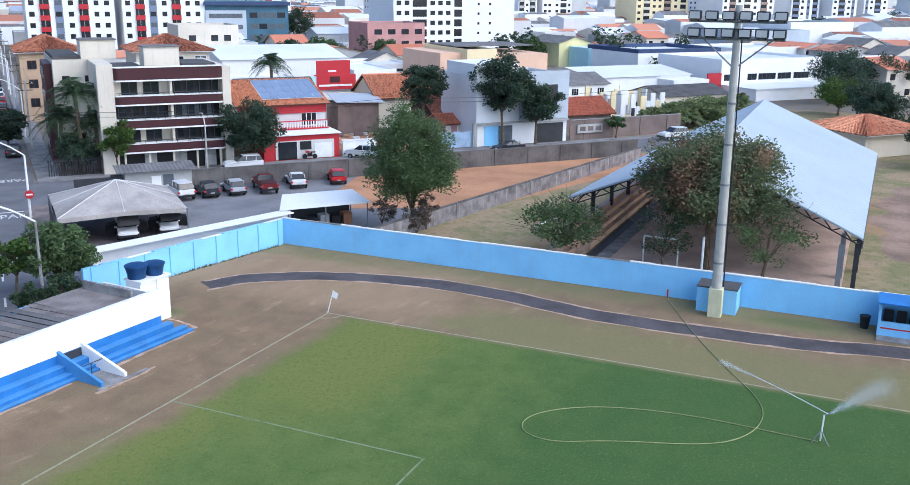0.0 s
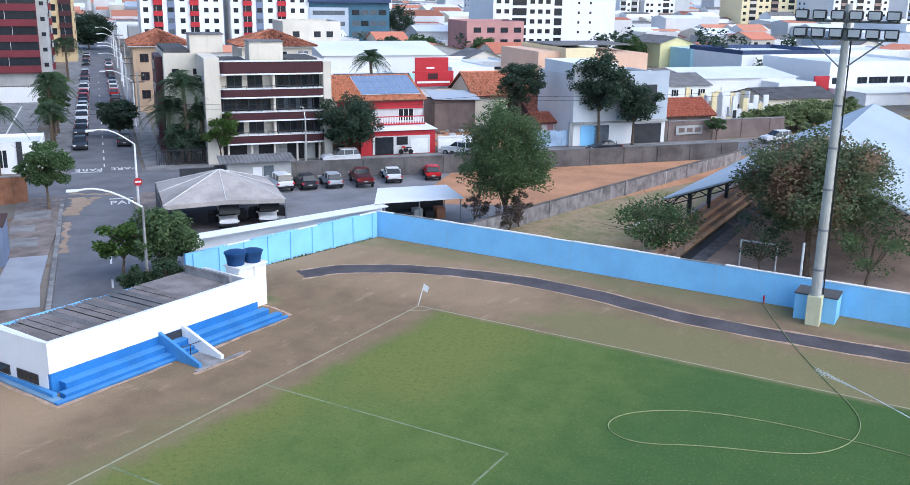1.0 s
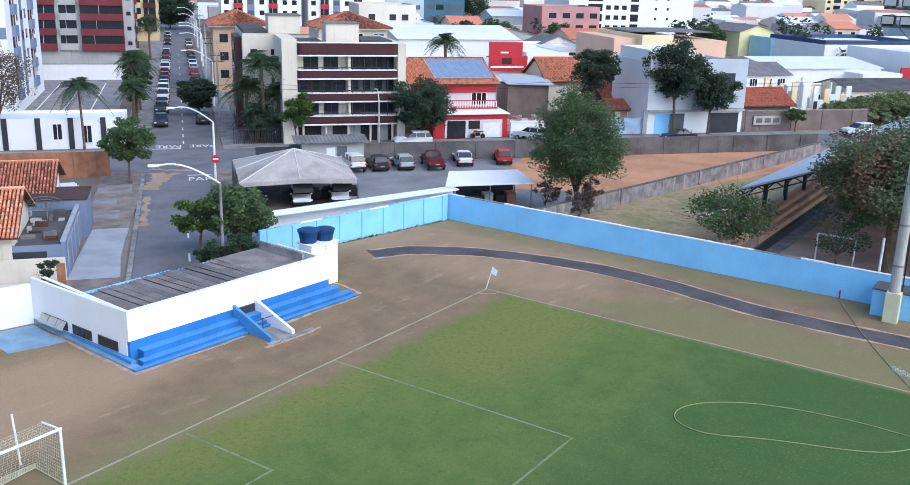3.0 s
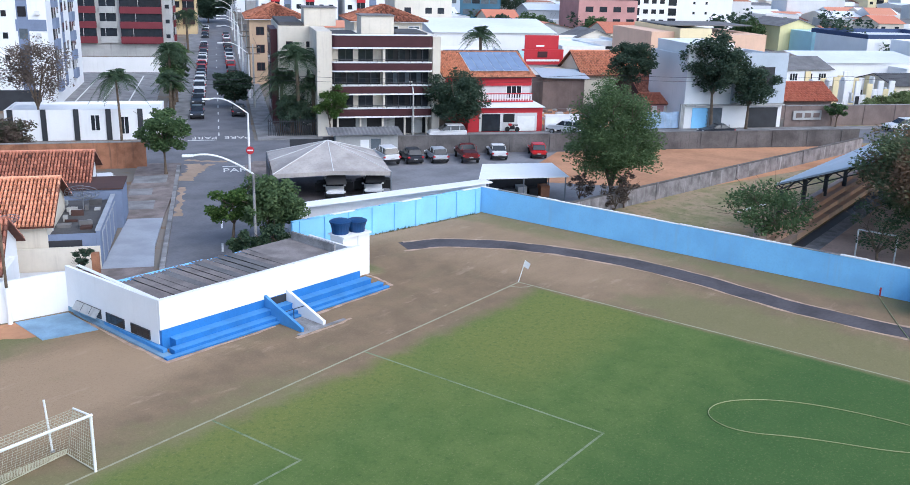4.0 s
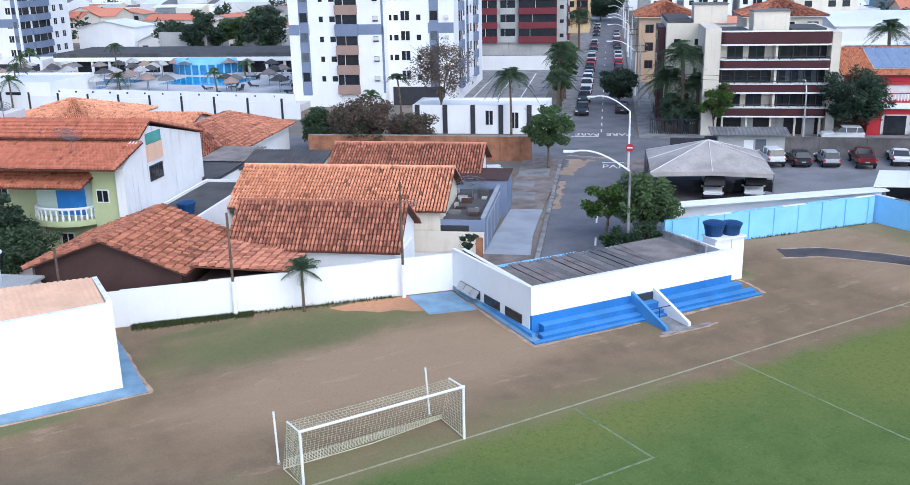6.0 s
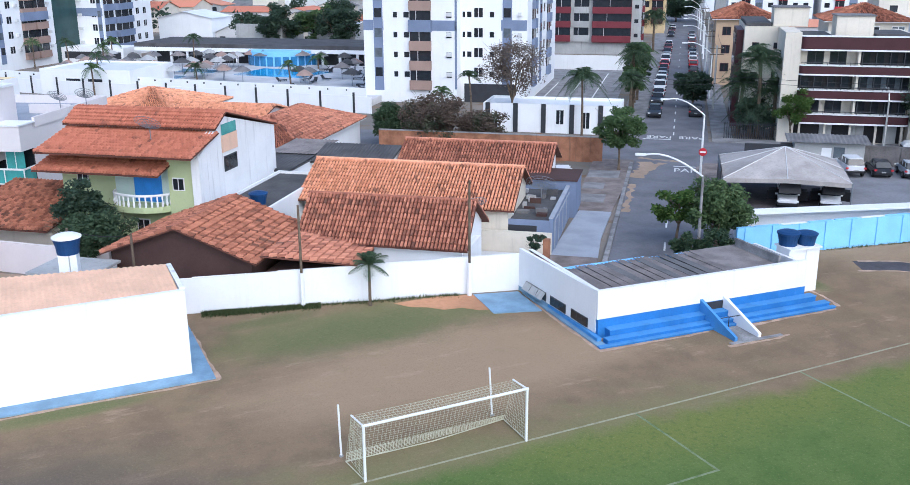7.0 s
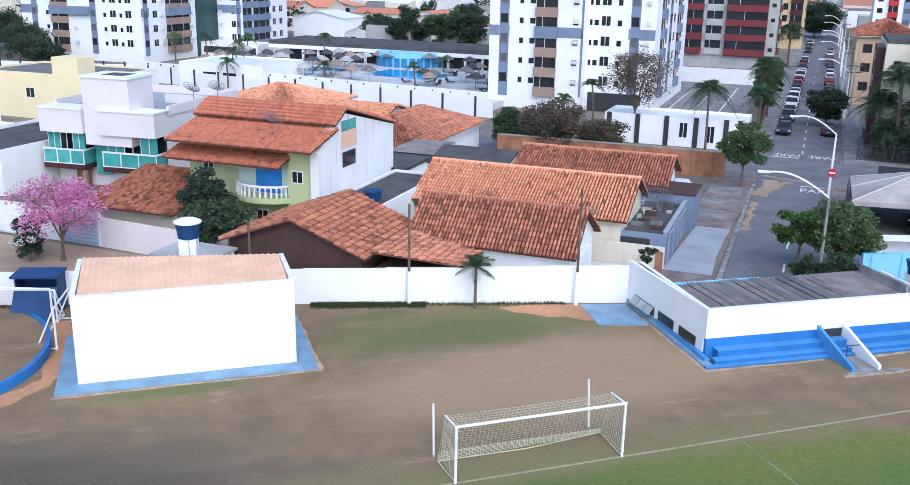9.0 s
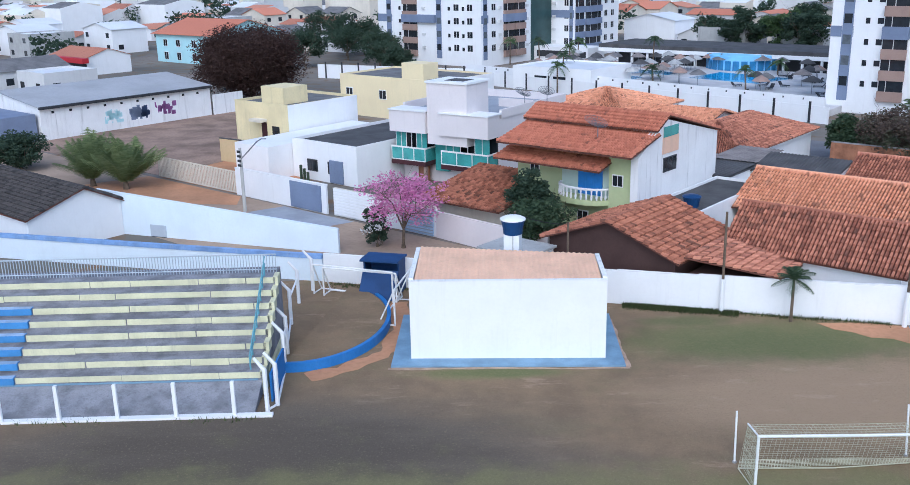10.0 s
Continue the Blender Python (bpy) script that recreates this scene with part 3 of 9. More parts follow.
for a, b in (((-38, 0), (30.4, 0)), ((30.4, 0.065), (30.4, -95)), ((15.66, -0.065), (15.66, -14)), ((15.725, -14), (-23, -14)), ((5.68, -0.065), (5.68, -5.53)), ((5.745, -5.53), (-13, -5.53)), ((-23, -0.065), (-23, -13.93)), ((-13, -0.065), (-13, -5.46))):
    marking("pitch_line", a, b, lime="lime" if a in ((-38, 0), (30.4, 0.065)) else "lime_faint")
arc = thing("corner_arc", "worn quarter-circle corner mark", "pitch line", pose(30.4, 0, 0), "pitch lines", "structure")
bm = bmesh.new()
for k in range(10):
    t0, t1 = math.pi + k * math.pi / 20, math.pi + (k + 1) * math.pi / 20
    bm.faces.new([bm.verts.new((r * math.cos(t), r * math.sin(t), 0.027)) for r, t in ((0.94, t0), (1.06, t0), (1.06, t1), (0.94, t1))])
part("lime_strip", bm, M["lime"], arc)

def C(p, q, z=0.02, r=0):
    """A place on the street grid."""
    return CITY @ pose(p, q, z, 0, 0, r)


# ---- boundary walls ----
# long blue wall along the touchline
w, L = wall_between("wall_east", (43.4, 12.3), (43.4, -105), 2.1, 0.2, M["blue"], "long sky-blue painted boundary wall with flaking white top")
box("wall_body", (0, L, 0, 0.2, 0, 2.1), M["blue"], w)
rng = random.Random(3)
x = 0.0
while x < L - 3:
    n = rng.uniform(1.2, 3.4)
    box("coping", (x, x + n - 0.02, -0.02, 0.22, 2.1, 2.13 + rng.uniform(0, 0.05)), M["concrete"] if rng.random() < 0.35 else M["white"], w, "flaking white coping")
    x += n
# blue wall from the corner to the clubhouse
w, L = wall_between("wall_north", (43.2, 12.1), (25.6, 15.6), 2.1, 0.2, M["blue"], "blue painted wall with pilasters between the pitch and the street")
box("wall_body", (0, L, -0.2, 0, 0, 2.1), M["blue"], w)
for k in range(9):
    box("pilaster", (0.4 + 2.1 * k, 0.6 + 2.1 * k, 0, 0.09, 0, 2.1), M["blue"], w)
    box("coping", (0.05 + 2.1 * k, 1.9 + 2.1 * k if k < 8 else L, -0.22, 0.03, 2.1, 2.15), M["blue"] if k % 3 else M["white"], w)
# white outer wall facing the parking lot
w, L = wall_between("wall_outer", (45.5, 13.2), (28.6, 18.9), 2.1, 0.3, M["white"], "whitewashed outer wall along the parking lot")
box("wall_body", (0, L, -0.35, 0, 0, 2.1), M["white"], w)
box("coping", (0, L, -0.4, 0.9, 2.1, 2.2), M["white"], w)
# white wall behind the goal, in bays between square piers
w, L = wall_between("wall_west", (-28.4, 26.75), (9.25, 16.75), 2.2, 0.18, M["white"], "whitewashed wall with square piers behind the goal")
for k in range(8):
    x0, x1 = L * k / 8, L * (k + 1) / 8
    box("wall_bay", (x0, x1, 0, 0.18, 0, 2.0 + 0.05 * k), M["white"], w)
tagged(prism("dirt_heap", [(1.4, 18.0), (2.0, 17.0), (2.9, 16.5), (3.6, 15.7), (4.7, 15.5), (5.4, 14.7), (6.2, 14.4), (6.3, 15.6), (6.3, 17.2), (4.2, 17.9)], 0, 0.035, M["reddirt"]), "spill of bare red earth by the wall", "earth", kind="stuff")

# ---- clubhouse with its blue stand ----
CLUB = pose(9.05, 8.0, 0, 0, 0, -4.2)
club = thing("clubhouse", "low white clubhouse with a blue stepped plinth and corrugated roof", "building", CLUB)
W = 14.0
box("front_wall", (0, W, 0, 0.2, 1.12, 2.72), M["white"], club)
box("plinth", (0.05, W, -0.02, 0.2, 0.0, 1.12), M["deepblue"], club, "deep blue plinth")
SIDE = pose(0, 0, 0, 0, 0, 2.9)  # the side wall is not square to the front
box("side_wall", (0, 0.2, 0.2, 8.75, 0.3, 2.7), M["white"], club).matrix_basis = SIDE
box("side_plinth", (-0.02, 0.2, 0.2, 8.75, 0.0, 0.3), M["bluefloor"], club).matrix_basis = SIDE
box("back_wall", (0.2, 12.6, 4.9, 5.1, 0, 2.36), M["blue"], club)
box("end_wall", (W - 0.2, W, 0.2, 4.6, 0, 2.5), M["white"], club)
box("step", (0.5, W + 0.4, -0.55, -0.02, 0.0, 0.62), M["deepblue"], club)
box("step", (0.1, W + 1.0, -1.05, -0.55, 0.0, 0.3), M["deepblue"], club)
box("step", (-0.55, W + 1.2, -1.35, -1.05, 0.0, 0.12), M["deepblue"], club)
box("side_step", (-0.55, -0.02, -1.05, 8.0, 0.0, 0.12), M["bluefloor"], club)
box("side_step", (-0.28, -0.02, -0.55, 8.0, 0.12, 0.3), M["stepblue"], club)
rng = random.Random(12)
for k in range(16):
    a, z, e = 0.22 + 0.56 * k, rng.uniform(-0.03, 0.04), rng.uniform(0, 0.35)
    sheets_on("roof_sheet", [(a, 0.2, 2.52 + z), (a + 0.52, 0.2, 2.52 + z), (a + 0.52, 4.75 + e, 2.36 + z), (a, 4.75 + e, 2.36 + z)], M[("brownroof", "greyroof", "brownroof", "brownroof")[rng.randint(0, 3)]], club, pitch=0.3, depth=0.09)
box("roof_frame", (0.22, 9.2, 0.25, 4.6, 2.2, 2.3), M["darkroof"], club)
box("roof_slab", (9.22, 12.6, 0.2, 4.9, 2.36, 2.48), M["brownroof"], club)
box("back_parapet", (0.4, 6.4, 5.35, 5.5, 0, 2.3), M["blue"], club)
box("back_parapet", (6.42, 12.4, 5.35, 5.5, 0, 2.18), M["blue"], club)
box("coping", (-0.02, W + 0.02, -0.02, 0.22, 2.72, 2.75), M["oldwhite"], club)
box("coping", (-0.02, 0.22, 0.23, 8.3, 2.7, 2.73), M["oldwhite"], club)
box("parapet", (12.4, 12.55, 0.6, 4.6, 2.4, 3.0), M["concrete"], club)
for y0, w_, open_ in ((0.9, 1.7, 0), (3.2, 1.7, 0), (5.4, 0.75, 1), (6.2, 0.75, 1), (7.0, 0.75, 1)):
    f = box("window_frame", (-0.05, -0.002, y0, y0 + w_, 0.36, 0.9), M["darksteel"], club)
    f.matrix_basis = SIDE
    for k in range(3 if not open_ else 1):
        q_ = (w_ - 0.12) / (3 if not open_ else 1)
        box("pane", (-0.06, -0.052, y0 + 0.08 + k * q_, y0 + 0.04 + (k + 1) * q_, 0.41, 0.85), M["glass"], f)
    if open_:
        solid("open_sash", [(-0.07, y0, 0.9), (-0.07, y0 + w_, 0.9), (-0.36, y0 + w_, 0.5), (-0.36, y0, 0.5), (-0.07, y0, 0.87), (-0.07, y0 + w_, 0.87), (-0.38, y0 + w_, 0.48), (-0.38, y0, 0.48)],
              [(0, 1, 2, 3), (7, 6, 5, 4), (0, 4, 5, 1), (1, 5, 6, 2), (2, 6, 7, 3), (3, 7, 4, 0)], M["greywall"], f, "tilted open sash")
# treads: the light on the step tops is put into a paler blue
for a_, b_, c_, d_, z_ in ((0.47, W + 0.43, -0.585, -0.022, 0.62), (0.07, W + 1.03, -1.085, -0.59, 0.3), (-0.58, W + 1.23, -1.385, -1.09, 0.12)):
    box("tread", (a_, b_, c_, d_, z_, z_ + 0.035), M["stepblue"], club, "blue tread with its top light put into a paler blue")
# sunken stair to the changing rooms
for y0 in (6.6, 8.15):
    solid("stair_wall", [(y0, -3.2, 0), (y0 + 0.18, -3.2, 0), (y0 + 0.18, 0, 0), (y0, 0, 0), (y0, -3.2, 0.25), (y0 + 0.18, -3.2, 0.25), (y0 + 0.18, 0, 1.35), (y0, 0, 1.35)],
          [(3, 2, 1, 0), (4, 5, 6, 7), (0, 1, 5, 4), (1, 2, 6, 5), (2, 3, 7, 6), (3, 0, 4, 7)], M["stepblue"] if y0 < 7 else M["white"], club, "sloping stair wall")
solid("stair_well", [(6.78, -3.2, 0.035), (8.15, -3.2, 0.035), (8.15, -0.03, 0.035), (6.78, -0.03, 0.035), (6.78, -1.1, 0.04), (8.15, -1.1, 0.04)], [(0, 1, 2, 3)], M["concrete"], club)
box("doorway", (6.8, 8.13, -0.06, -0.025, 0.04, 1.1), M["darksteel"], club, "dark stair opening")
rods("handrail", [((6.78, -1.6, 0.75), (8.15, -1.6, 0.75)), ((7.4, -1.6, 0.04), (7.4, -1.6, 0.75))], 0.025, M["darksteel"], club)
box("kerb", (6.2, 9.6, -3.5, -3.25, 0, 0.06), M["concrete"], club)
tagged(prism("blue_apron", [(5.9, 13.8), (8.6, 12.9), (9.0, 16.4), (6.3, 17.2)], 0, 0.06, M["bluefloor"]), "worn blue painted concrete apron", "paving", kind="structure")


edge = [[(CLUB @ Vector((a, b, 0)))[:2] for a, b in e] for e in ([(-0.7, -1.48), (3, -1.52), (6.2, -1.5)], [(8.9, -1.62), (12, -1.52), (15.2, -1.48)], [(-0.64, -1.4), (-0.68, 3), (-0.72, 7.8)], [(5.9, -3.6), (8.0, -3.7), (10.0, -3.55)], [(15.6, -1.2), (16.0, 0.4), (15.9, 2.0)])]
for i_, pts_ in enumerate(edge + [[(-22.9, 12.3), (-16.0, 12.15), (-10.3, 12.0)], [(-10.34, 12.1), (-10.36, 15.0), (-10.3, 19.0)]]):
    tagged(ribbon("bare_earth", pts_, 0.2, 0.027 + 0.002 * i_, M["edgedust"], ragged=0.07), "red earth worn bare along a wall foot", "earth", "bare earth edges", "structure")


def tank(name, x, y, z, r, h, lid=True, white_top=False):
    ob = thing(name, "round blue plastic water tank with a lid", "water tank", pose(x, y, z), "water tanks")
    lathe("tank_body", [(r * 0.8, 0), (r * 0.86, h * 0.35), (r, h * 0.72), (r * 1.04, h * 0.74), (r * 1.04, h * 0.78)], M["tankblue"], ob)
    lathe("lid", [(r * 1.08, h * 0.78), (r * 1.08, h * 0.84), (r * 0.8, h * 0.93), (r * 0.25, h), (r * 0.1, h)], M["white"] if white_top else M["tankblue"], ob)
    return ob


tower = thing("tank_tower", "narrow white tower carrying two water tanks", "tower", pose(24.45, 9.1, 0, 0, 0, -6))
for x0 in (-1.15, 0.15):
    box("shaft", (x0, x0 + 0.95, -0.6, 0.6, 0, 2.8), M["white"], tower)
box("shaft_core", (-0.2, 0.15, -0.5, 0.6, 0, 2.8), M["white"], tower)
box("slab", (-1.2, 1.15, -0.75, 0.75, 2.8, 2.9), M["white"], tower)
tank("water_tank", 23.85, 9.4, 2.9, 0.66, 0.95)
tank("water_tank", 24.95, 9.0, 2.9, 0.62, 0.85)

# ---- white store with orange roof ----
shed = thing("store_building", "plain white store with a blind wall, parapet and orange sheet roof", "building", pose(-21.75, 13.45, 0, 0, 0, -1.2))
box("front_wall", (0, 10.35, 0, 0.2, 0.1, 4.45), M["white"], shed)
box("side_wall", (0, 0.2, 0.2, 5.8, 0.1, 4.5), M["white"], shed)
box("side_wall", (10.15, 10.35, 0.2, 4.3, 0.1, 4.5), M["white"], shed)
prism("back_wall", [(0.2, 5.6), (10.15, 4.1), (10.15, 4.3), (0.2, 5.8)], 0.1, 4.4, M["white"], shed)
box("front_coping", (-0.02, 10.37, -0.02, 0.22, 4.45, 4.49), M["oldwhite"], shed)
box("side_coping", (10.13, 10.37, 0.22, 4.3, 4.5, 4.58), M["oldwhite"], shed)
box("side_coping", (-0.02, 0.22, 0.22, 5.8, 4.5, 4.58), M["oldwhite"], shed)
sheets_on("roof_sheet", [(0.25, 0.25, 4.32), (10.1, 0.25, 4.32), (10.1, 4.2, 4.55), (0.25, 5.7, 4.6)], M["orange_sheet"], shed, pitch=0.3, depth=0.05)
box("floor_slab", (-1.0, 11.3, -1.0, 6.6, 0.0, 0.1), M["bluefloor"], shed, "blue painted concrete skirt")
col = thing("tank_column", "square white column carrying a water tank", "column", pose(-16.0, 20.4, 0, 0, 0, -14))
box("shaft", (-0.46, 0.46, -0.46, 0.46, 0, 5.0), M["white"], col)
rods("pipe", [((0.1, -0.5, 0.2), (0.1, -0.5, 5.0))], 0.03, M["pole"], col)
tank("water_tank", -16.0, 20.4, 5.0, 0.7, 1.1, white_top=True)

# ---- goal ----
goal = thing("football_goal", "white tubular football goal with a slack yellowish net", "goal", pose(0, 0, 0.02))
rod("post", (0, 0, 0), (0, 0, 2.44), 0.06, M["whitesteel"], goal, sides=12)
rod("post", (-7.32, 0, 0), (-7.32, 0, 2.44), 0.06, M["whitesteel"], goal, sides=12)
rod("crossbar", (-7.38, 0, 2.44), (0.06, 0, 2.44), 0.06, M["whitesteel"], goal, sides=12)
for x in (0, -7.32):
    rod("stanchion", (x, 0, 2.44), (x - 0.15 if x else -0.15, 0.95, 2.5), 0.04, M["whitesteel"], goal)
    rod("net_stay", (x - 0.15 if x else -0.15, 0.95, 2.5), (x, 1.9, 0.05), 0.012, M["netcord"], goal)


def net_patch(name, corners, nu, nv, sag=0.0, r=0.012):
    """A cord net over four corners, sagging in the middle."""
    a, b, c, d = (Vector(v) for v in corners)
    P = [[(a.lerp(b, i / nu)).lerp(d.lerp(c, i / nu), j / nv) - Vector((0, 0, sag * math.sin(math.pi * i / nu) * (0.4 + 0.6 * math.sin(math.pi * j / nv)))) for i in range(nu + 1)] for j in range(nv + 1)]
    bm = bmesh.new()
    for j in range(nv + 1):
        for i in range(nu + 1):
            if i < nu:
                add_rod(bm, P[j][i], P[j][i + 1], r, r, 3)
            if j < nv:
                add_rod(bm, P[j][i], P[j + 1][i], r, r, 3)
    part(name, bm, M["netcord"], goal)


net_patch("net_top", [(-7.32, 0, 2.42), (0, 0, 2.42), (-0.15, 0.95, 2.48), (-7.47, 0.95, 2.48)], 40, 6, 0.12, 0.0065)
net_patch("net_back", [(-7.47, 0.95, 2.48), (-0.15, 0.95, 2.48), (0, 1.9, 0.35), (-7.4, 1.9, 0.35)], 40, 15, 0.1, 0.006)
net_patch("net_skirt", [(-7.4, 1.9, 0.36), (0, 1.9, 0.36), (0.05, 2.1, 0.03), (-7.5, 1.75, 0.03)], 60, 6, -0.02, 0.012)
for x in (0, -7.32):
    net_patch("net_side", [(x, 0, 0.1), (x, 1.9, 0.1), (x - 0.15, 0.95, 2.48), (x, 0.02, 2.42)], 12, 15, 0.0, 0.006)
rods("net_rope", [((0, 0.02, 0.04), (0.05, 2.1, 0.05)), ((0.05, 2.1, 0.05), (-3.6, 1.7, 0.05)), ((-3.6, 1.7, 0.05), (-7.5, 1.75, 0.05)), ((-7.5, 1.75, 0.05), (-7.32, 0.02, 0.04))], 0.025, M["netcord"], goal)
for x, y, lean in ((-0.2, 2.7, 0.12), (-7.5, 2.3, 0.03)):
    s = thing("net_pole", "slim white pole standing behind the goal", "pole", pose(x, y, 0.02), "net poles")
    rod("shaft", (0, 0, 0), (-lean, 0.05, 2.35), 0.045, M["whitesteel"], s, sides=10)
    rod("foot", (0, 0, 0), (0, 0, 0.08), 0.09, M["concrete"], s)

# ---- rough grass along the wall feet ----
bm = bmesh.new()
rng = random.Random(44)
for (x0, y0), (x1, y1), count, wide in (((-9.2, 21.55), (-2.6, 19.8), 9000, 0.3), ((-2.6, 19.8), (5.6, 17.65), 900, 0.2), ((42.6, 11.9), (27.0, 15.0), 700, 0.25), ((-28.0, 26.4), (-22.5, 25.1), 500, 0.4), ((-46, 6.7), (-28.5, 6.9), 500, 0.25)):
    nx, ny = y1 - y0, x0 - x1
    ln = math.hypot(nx, ny)
    for _ in range(count):
        t, o = rng.random(), abs(rng.gauss(0, wide))
        if math.sin(t * ln * 0.9) + math.sin(t * ln * 0.37) < rng.uniform(-1.6, 0.8):
            continue
        c = Vector((x0 + (x1 - x0) * t + nx / ln * o, y0 + (y1 - y0) * t + ny / ln * o, 0.02))
        a, h = rng.uniform(0, 6.28), rng.uniform(0.05, 0.24)
        s = Vector((math.cos(a), math.sin(a), 0)) * rng.uniform(0.015, 0.04)
        bm.faces.new([bm.verts.new(v) for v in (c - s, c + s, c + Vector((rng.uniform(-0.1, 0.1), rng.uniform(-0.1, 0.1), h)))])
tagged(part("rough_grass", bm, M["grass"]), "uncut tufts of grass along the wall feet", "grass", kind="stuff")

# ---- corner flag ----
flag = thing("corner_flag", "small white corner flag on a leaning pole", "flag", pose(30.45, 0.05, 0.02))
rod("staff", (0, 0, 0), (0.1, -0.38, 1.5), 0.03, M["whitesteel"], flag)
solid("cloth", [(0.1, -0.38, 1.5), (0.12, -0.75, 1.32), (0.1, -0.62, 0.95), (0.08, -0.30, 1.08), (0.12, -0.38, 1.5), (0.14, -0.75, 1.32), (0.12, -0.62, 0.95), (0.10, -0.30, 1.08)], [(0, 1, 2, 3), (7, 6, 5, 4), (0, 4, 5, 1), (1, 5, 6, 2), (2, 6, 7, 3), (3, 7, 4, 0)], M["white"], flag)

# ---- floodlight mast ----
mast = thing("floodlight_mast", "tall tapered concrete floodlight mast with two rows of lamps", "floodlight", pose(40.8, -22.4, 0, 0, 0, 0))
rod("shaft", (0, 0, 0), (0, 0.1, 19.3), 0.34, M["pole"], mast, r1=0.2, sides=14)
box("base_block", (-0.42, 0.3, -0.42, 0.42, 0, 1.9), M["paleyellow"], mast, "yellow and white painted foot", bevel=0.03)
for z in (3.5, 6, 8.5, 11, 13.5):
    rod("clamp", (0, 0.04, z), (0, 0.04, z + 0.12), 0.36 - 0.007 * z, M["steel"], mast, sides=14)
tube("cable", [(0.05, -0.42 + 0.012 * z, z) for z in range(2, 19, 2)], 0.045, M["black"], mast)
rods("brace", [((0, 0.1, 15.6), (-0.2, 2.3, 17.6)), ((0, 0.1, 15.6), (-0.2, -2.3, 17.6)), ((0, 0.1, 16.2), (-0.2, 0.1, 18.5))], 0.05, M["steel"], mast)
for z in (17.35, 18.35):
    bar = rod("lamp_bar", (-0.25, -2.7, z), (-0.25, 2.9, z), 0.07, M["steel"], mast)
    for k in range(6):
        y = -2.35 + 0.98 * k
        lamp = box("floodlight", (-0.55, -0.2, y - 0.38, y + 0.38, z + 0.08, z + 0.62), M["darksteel"], bar, bevel=0.05)
        box("lamp_glass", (-0.6, -0.552, y - 0.3, y + 0.3, z + 0.15, z + 0.55), M["lattice"], lamp)
        rods("lamp_bracket", [((-0.3, y - 0.2, z), (-0.3, y - 0.2, z + 0.1)), ((-0.3, y + 0.2, z), (-0.3, y + 0.2, z + 0.1))], 0.03, M["darksteel"], lamp)
box("lamp_grid", (-0.3, -0.2, -2.7, 2.9, 17.9, 17.96), M["darksteel"], mast)
plinth = thing("mast_plinth", "blue rendered box round the foot of the mast", "plinth", pose(41.6, -22.35, 0))
box("box_wall", (-0.25, 0.15, -1.25, 1.25, 0, 1.65), M["blue"], plinth)
box("box_wall", (0.15, 1.55, -1.25, -1.05, 0, 1.65), M["blue"], plinth)
box("box_wall", (0.15, 1.55, 1.05, 1.25, 0, 1.65), M["blue"], plinth)
box("box_top", (-0.3, 1.58, -1.3, 1.3, 1.65, 1.72), M["darkroof"], plinth)
# ---- dugout bench ----
dug = thing("team_dugout", "blue team dugout with a row of black seats", "dugout", pose(40.4, -31.9, 0))
box("slab", (0, 2.9, -6, 0, 0, 0.12), M["concrete"], dug)
box("back_wall", (2.4, 2.6, -6, 0, 0.12, 2.2), M["blue"], dug)
box("end_wall", (0.9, 2.4, -0.15, 0, 0.12, 2.2), M["blue"], dug)
box("end_wall", (0.9, 2.4, -6, -5.85, 0.12, 2.2), M["blue"], dug)
box("roof", (0.4, 2.7, -6.1, 0.1, 2.2, 2.3), M["deepblue"], dug)
box("low_wall", (0.9, 1.05, -5.85, -0.15, 0.12, 1.0), M["blue"], dug)
box("red_stripe", (0.893, 0.899, -5.85, -0.15, 0.55, 0.64), M["red"], dug)
for k in range(7):
    s = box("seat", (1.5, 1.95, -0.85 - 0.72 * k, -0.3 - 0.72 * k, 0.6, 0.7), M["black"], dug, bevel=0.03)
    box("seat_back", (1.9, 2.0, -0.85 - 0.72 * k, -0.3 - 0.72 * k, 0.7, 1.5), M["black"], s, bevel=0.03)
    rods("seat_leg", [((1.72, -0.58 - 0.72 * k, 0.12), (1.72, -0.58 - 0.72 * k, 0.6))], 0.04, M["steel"], s)
binob = thing("litter_bin", "black litter bin beside the dugout", "bin", pose(42.6, -31.2, 0.02))
lathe("bin_body", [(0.24, 0), (0.3, 0.7), (0.33, 0.72), (0.33, 0.8), (0.29, 0.8)], M["black"], binob)
# ---- hose and sprinkler ----
hose_pts = [(43.0, -18.9), (38.3, -21.0), (32.2, -24.4), (28.6, -26.7), (26.3, -27.2), (24.0, -26.7), (22.3, -25.2), (20.9, -21.0), (19.5, -18.6), (20.0, -16.9), (21.5, -16.6), (23.1, -17.7), (24.5, -20.0), (25.2, -23.6), (25.1, -26.9), (24.9, -29.7)]
cu = bpy.data.curves.new("garden_hose", "CURVE")
cu.dimensions, cu.bevel_depth, cu.bevel_resolution, cu.resolution_u = "3D", 0.022, 2, 10
sp = cu.splines.new("NURBS")
sp.points.add(len(hose_pts) - 1)
sp.use_endpoint_u, sp.order_u = True, 3
for q, (x, y) in zip(sp.points, hose_pts):
    q.co = (x, y, 0.055, 1)
cu.materials.append(M["hose"])
tagged(new("garden_hose", cu), "long yellow hose looped over the turf", "hose")
